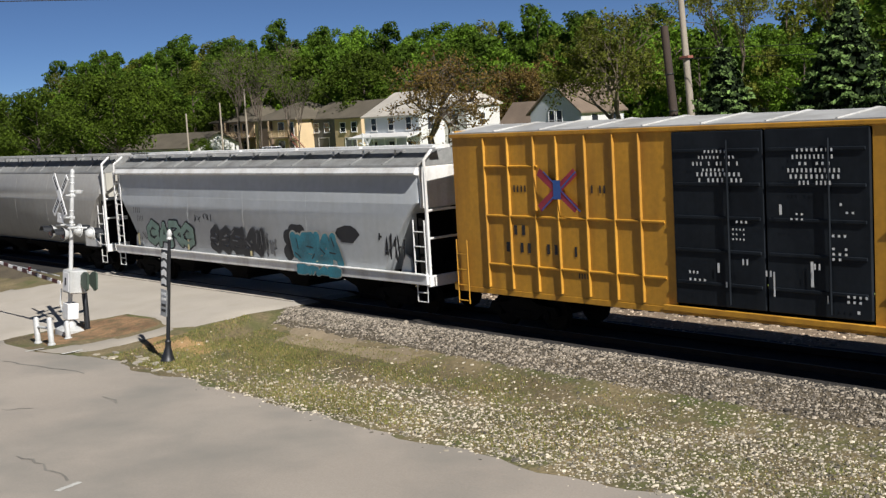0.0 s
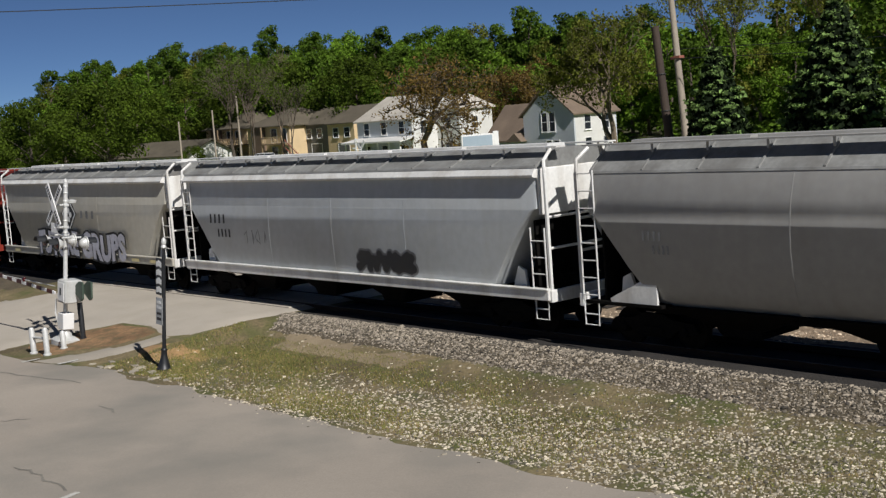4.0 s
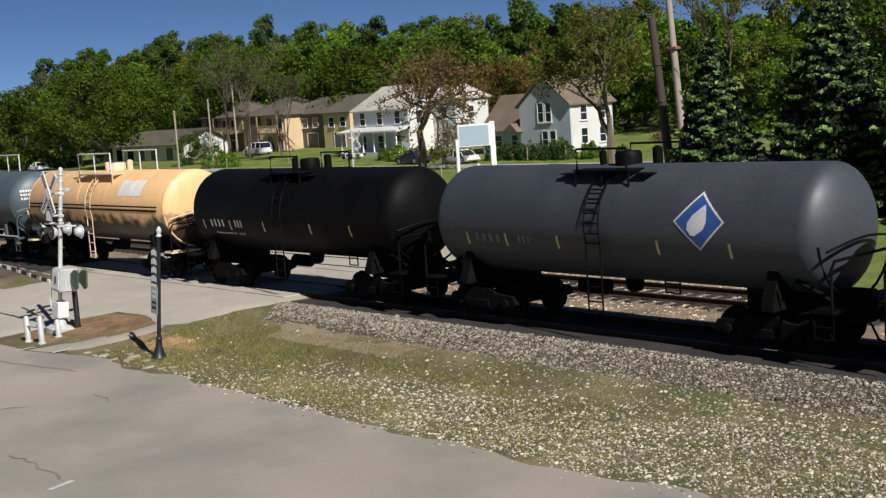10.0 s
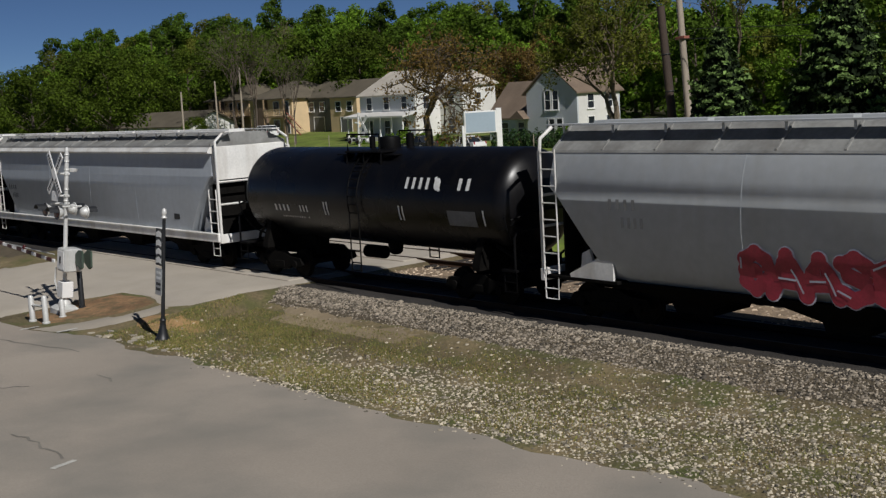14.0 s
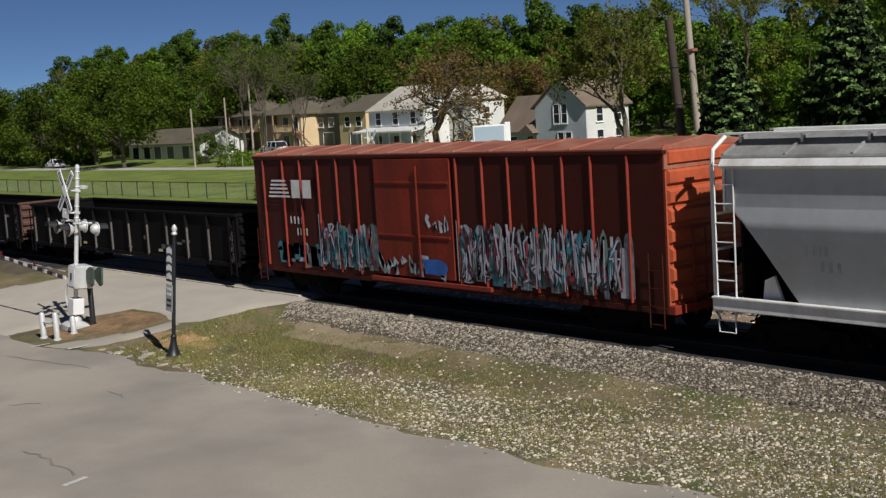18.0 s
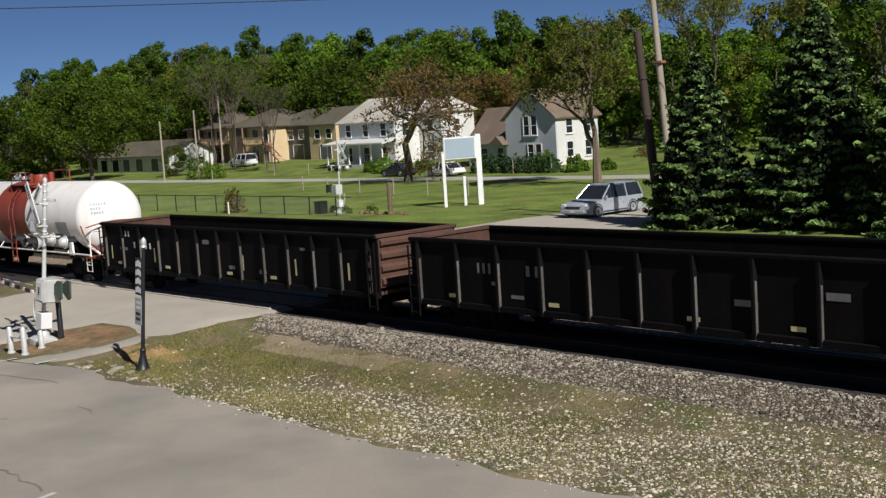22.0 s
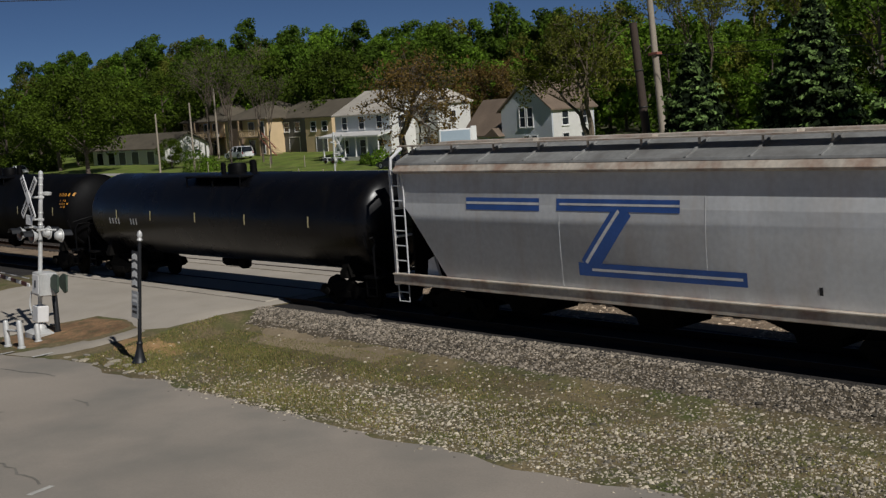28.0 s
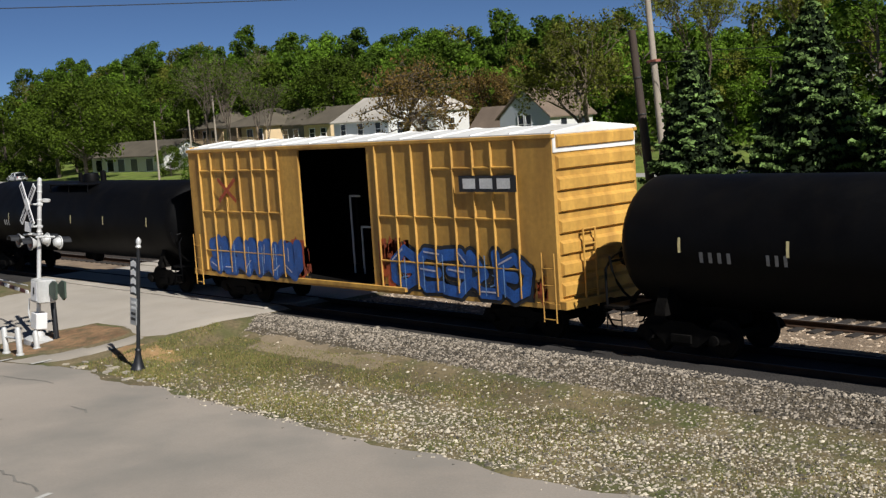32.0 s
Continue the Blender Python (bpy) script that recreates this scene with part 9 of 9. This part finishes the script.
post = thing("street_sign_post", "black ornamental sign post with a narrow black-and-white sign", "sign post", pose(-29.2, -5.62, float(ground_z(-29.2, -5.62)), -3.6, 4.4, 0))
part("base", Shape().turned([(-0.1, 0.2), (0.03, 0.2), (0.07, 0.17), (0.2, 0.13), (0.38, 0.085), (0.5, 0.075), (0.54, 0.09), (0.58, 0.06)], 16, "z"), M_SIGNBLACK, post, "flared black cast base")
part("shaft", Shape().tube([(0, 0, 0.5), (0, 0, 3.25)], 0.055, 12, 0.045), M_SIGNBLACK, post)
part("finial", Shape().turned([(3.25, 0.05), (3.28, 0.08), (3.34, 0.05), (3.42, 0.075), (3.5, 0.05), (3.54, 0.01)], 12, "z"), M_SILVER, post)
pl = part("sign_plate", Shape().box(-0.3, 0.04, -0.075, -0.055, 2.0, 2.98, 0.004), M_SIGNBLACK, post, "black sign plate with white arrow squares")
for i in range(4):
    z = 2.05 + i * 0.23
    part("sign_mark", Shape().prism([(-0.27, z), (-0.13, z + 0.03), (0.01, z), (0.01, z + 0.13), (-0.13, z + 0.19), (-0.27, z + 0.13)], "y", -0.08, -0.0755), M_MARKW, pl)
pl = part("lower_plate", Shape().box(-0.3, 0.04, -0.075, -0.055, 1.2, 1.92, 0.004), M_METAL, post, "grey lower sign plate")
for z in (1.8, 1.66, 1.5, 1.36):
    part("sign_line", Shape().box(-0.25, -0.01, -0.08, -0.0755, z - 0.035, z + 0.035), M_MARKW if z > 1.6 else M_SIGNBLACK, pl)
r = random.Random(31)
for i in range(16):
    x, y = -31.6 + i * 0.26 + r.uniform(-0.2, 0.2), -6.2 + r.uniform(-0.3, 0.35)
    w, d = r.uniform(0.07, 0.2), r.uniform(0.05, 0.13)
    s = Shape().prism([(-w, -d * 0.6), (w * 0.3, -d), (w, -d * 0.2), (w * 0.7, d), (-w * 0.5, d * 0.8)], "z", -0.05, r.uniform(0.015, 0.04))
    solid("broken_slab", s, M_WALKWAY if i % 3 else M_STONE, "broken concrete chunk at the street's edge", "rubble", "broken slabs", at=pose(x, y, float(ground_z(x, y)), r.uniform(-6, 6), r.uniform(-6, 6), r.uniform(0, 360)))
# ---------------------------------------------------------------- cars
M_VAN = mat("silver_blue_car_paint", (0.42, 0.45, 0.50), 0.3, 0.3, 0.05, 1, 30, 0)
M_CARWHITE = mat("white_car_paint", (0.7, 0.7, 0.7), 0.3, 0, 0.05, 1, 30, 0)
M_CARDARK = mat("dark_car_paint", (0.03, 0.032, 0.036), 0.3, 0.2, 0.05, 1, 30, 0)
M_TYRE = mat("tyre_rubber", (0.015, 0.015, 0.015), 0.9, 0, 0.2, 3, 20, 0.2)
M_HEADLAMP = mat("clear_headlamp", (0.8, 0.8, 0.82), 0.1, 0.3, 0.05, 3, 20, 0)


def auto(name, label, paint, at, length, width, height, kind, group=""):
    """A car that faces +x: lofted body, glass, wheels, lamps. kind: van, suv or sedan."""
    v = thing(name, label, "car", at, group)
    L, W, H = length / 2, width / 2, height
    hood = 0.95 if kind != "sedan" else 0.8
    belt = H * 0.56
    lower = [(-L, 0.35, 0.55), (-L, belt * 0.8, 0.85), (-L + 0.06, belt, 0.9), (0.35 * L, belt, 1.0), (0.45 * L, belt - 0.03, 0.98), (L - 0.22, hood * 0.85, 0.86), (L - 0.04, hood * 0.66, 0.8), (L, 0.5, 0.72), (L - 0.06, 0.28, 0.7)]
    s = Shape()
    ring = [(x, z) for x, z, w in lower] + [(L - 0.3, 0.2), (-L + 0.25, 0.2), (-L + 0.02, 0.28)]
    s.loft([[(x * (1 - 0.02 * abs(k)), y, z) for x, z in ring] for k, y in ((1, -W), (0, -W * 0.86), (0, W * 0.86), (1, W))])
    part("body", s, paint, v, smooth=40)
    back = -L + (0.08 if kind != "sedan" else 0.75)
    front = 0.42 * L
    roof0, roof1 = (-L + 0.3, 0.08 * L) if kind != "sedan" else (-L + 1.3, -0.02 * L)
    cab = Shape().loft([[(back, -W * 0.96, belt), (front, -W * 0.96, belt), (front, W * 0.96, belt), (back, W * 0.96, belt)],
                        [(roof0, -W * 0.78, H - 0.05), (roof1, -W * 0.78, H - 0.05), (roof1, W * 0.78, H - 0.05), (roof0, W * 0.78, H - 0.05)]])
    part("greenhouse_glass", cab, M_GLASS, v, "dark tinted windows", smooth=20)
    part("roof", Shape().loft([[(roof0 - 0.06, -W * 0.80, H - 0.09), (roof1 + 0.06, -W * 0.80, H - 0.09), (roof1 + 0.06, W * 0.80, H - 0.09), (roof0 - 0.06, W * 0.80, H - 0.09)],
                               [(roof0 + 0.1, -W * 0.66, H), (roof1 - 0.1, -W * 0.66, H), (roof1 - 0.1, W * 0.66, H), (roof0 + 0.1, W * 0.66, H)]]), paint, v)
    for sy in (-1, 1):
        for (xa, xb) in ((front, roof1), (back, roof0), (0.02 * L, 0.0), (-0.42 * L, -0.42 * L)):
            part("pillar", Shape().tube([(xa, sy * W * 0.965, belt), (xb, sy * W * 0.785, H - 0.06)], 0.045, 6), paint, v)
        part("mirror", Shape().box(0.33 * L, 0.33 * L + 0.12, min(sy * W * 0.98, sy * (W + 0.18)), max(sy * W * 0.98, sy * (W + 0.18)), belt, belt + 0.17, 0.03), paint, v)
        for wx in (0.6 * L, -0.6 * L):
            w = part("wheel", Shape().turned([(-0.1, 0.2), (-0.11, 0.3), (-0.08, 0.34), (0.08, 0.34), (0.11, 0.3), (0.1, 0.2)], 24, "y"), M_TYRE, v, at=pose(wx, sy * (W - 0.09), 0.34), smooth=40)
            part("rim", Shape().turned([(sy * 0.02, 0.02), (sy * 0.1, 0.06), (sy * 0.105, 0.2), (sy * 0.115, 0.225), (sy * 0.06, 0.24)], 20, "y"), M_METAL, w)
            part("wheel_arch", Shape().turned([(sy * 0.1, 0.36), (sy * 0.115, 0.42), (sy * 0.09, 0.42)], 24, "y"), M_CARDARK, v, at=pose(wx, sy * (W - 0.1), 0.36))
        part("headlamp", Shape().box(L - 0.34, L - 0.08, min(sy * W * 0.6, sy * W * 0.95), max(sy * W * 0.6, sy * W * 0.95), hood * 0.66, hood * 0.84, 0.04), M_HEADLAMP, v)
        part("tail_lamp", Shape().box(-L - 0.02, -L + 0.1, min(sy * W * 0.78, sy * W * 0.94), max(sy * W * 0.78, sy * W * 0.94), belt * 0.7, belt * 1.05, 0.02), M_MARKRED, v)
        part("door_handle", Shape().box(0.12 * L, 0.12 * L + 0.2, min(sy * W, sy * (W + 0.03)), max(sy * W, sy * (W + 0.03)), belt - 0.14, belt - 0.1, 0.01), paint, v)
        part("sill_trim", Shape().box(-0.42 * L, 0.42 * L, min(sy * W * 0.99, sy * (W + 0.015)), max(sy * W * 0.99, sy * (W + 0.015)), 0.24, 0.32, 0.01), M_CARDARK, v)
    part("grille", Shape().box(L - 0.1, L + 0.01, -W * 0.55, W * 0.55, 0.55, hood * 0.72, 0.02), M_CARDARK, v)
    part("front_bumper", Shape().box(L - 0.12, L + 0.05, -W * 0.9, W * 0.9, 0.28, 0.5, 0.05), paint, v)
    part("rear_bumper", Shape().box(-L - 0.05, -L + 0.12, -W * 0.9, W * 0.9, 0.3, 0.52, 0.05), paint, v)
    part("licence_plate", Shape().box(L + 0.045, L + 0.06, -0.16, 0.16, 0.36, 0.46), M_TRIM, v)
    return v


VAN_Z = -0.6
van = auto("minivan", "silver-blue minivan waiting at the level crossing", M_VAN, pose(-45.9, 29, VAN_Z, 0, 0, -90), 5.1, 1.98, 1.78, "van")
z = float(ground_z(-160, 77)) + 0.02
auto("pickup", "white sport utility car parked by the apartments", M_CARWHITE, pose(-152.6, 76.5, z, 0, 0, 176), 5.4, 2.0, 1.8, "suv", "parked cars")
auto("sedan", "pale car parked along the far road", M_CARWHITE, pose(-94.0, 63.6, float(ground_z(-91, 63.6)) + 0.04, 0, 0, 178), 4.6, 1.8, 1.42, "sedan", "parked cars")
auto("sedan", "dark car parked along the far road", M_CARDARK, pose(-101.8, 63.8, float(ground_z(-101.8, 63.8)) + 0.04, 0, 0, 178), 4.6, 1.8, 1.45, "sedan", "parked cars")
auto("sedan", "white car parked under the trees", M_CARWHITE, pose(-196.0, 61.5, float(ground_z(-196, 61.5)) + 0.04, 0, 0, 178), 4.6, 1.8, 1.45, "sedan", "parked cars")


# ---------------------------------------------------------------- what moves
def motions():
    for wagon, s in TRAIN:
        walk(wagon, [(t, pose(s + travel(t), TRACK_Y, 0)) for t in range(0, 33, 2)])
    drive = [(0.0, 60.0, 67.0, -176), (8.0, 9.0, 65.0, -176), (14.0, -29.0, 62.8, -176), (16.0, -40.0, 61.5, -165), (17.2, -44.6, 58.0, -120), (18.2, -45.9, 52.5, -93), (19.2, -45.9, 46.5, -90),
             (20.2, -45.9, 40.6, -90), (21.0, -45.9, 36.6, -90), (21.5, -45.9, 34.3, -90), (22.0, -45.9, 32.4, -90), (22.5, -45.9, 30.9, -90), (23.0, -45.9, 29.9, -90), (23.6, -45.9, 29.0, -90), (24.4, -45.9, 28.5, -90), (25.5, -45.9, 28.4, -90), (32.0, -45.9, 28.4, -90)]
    walk(van, [(t, pose(x, y, VAN_Z, 0, 0, rz)) for t, x, y, rz in drive])


motions()
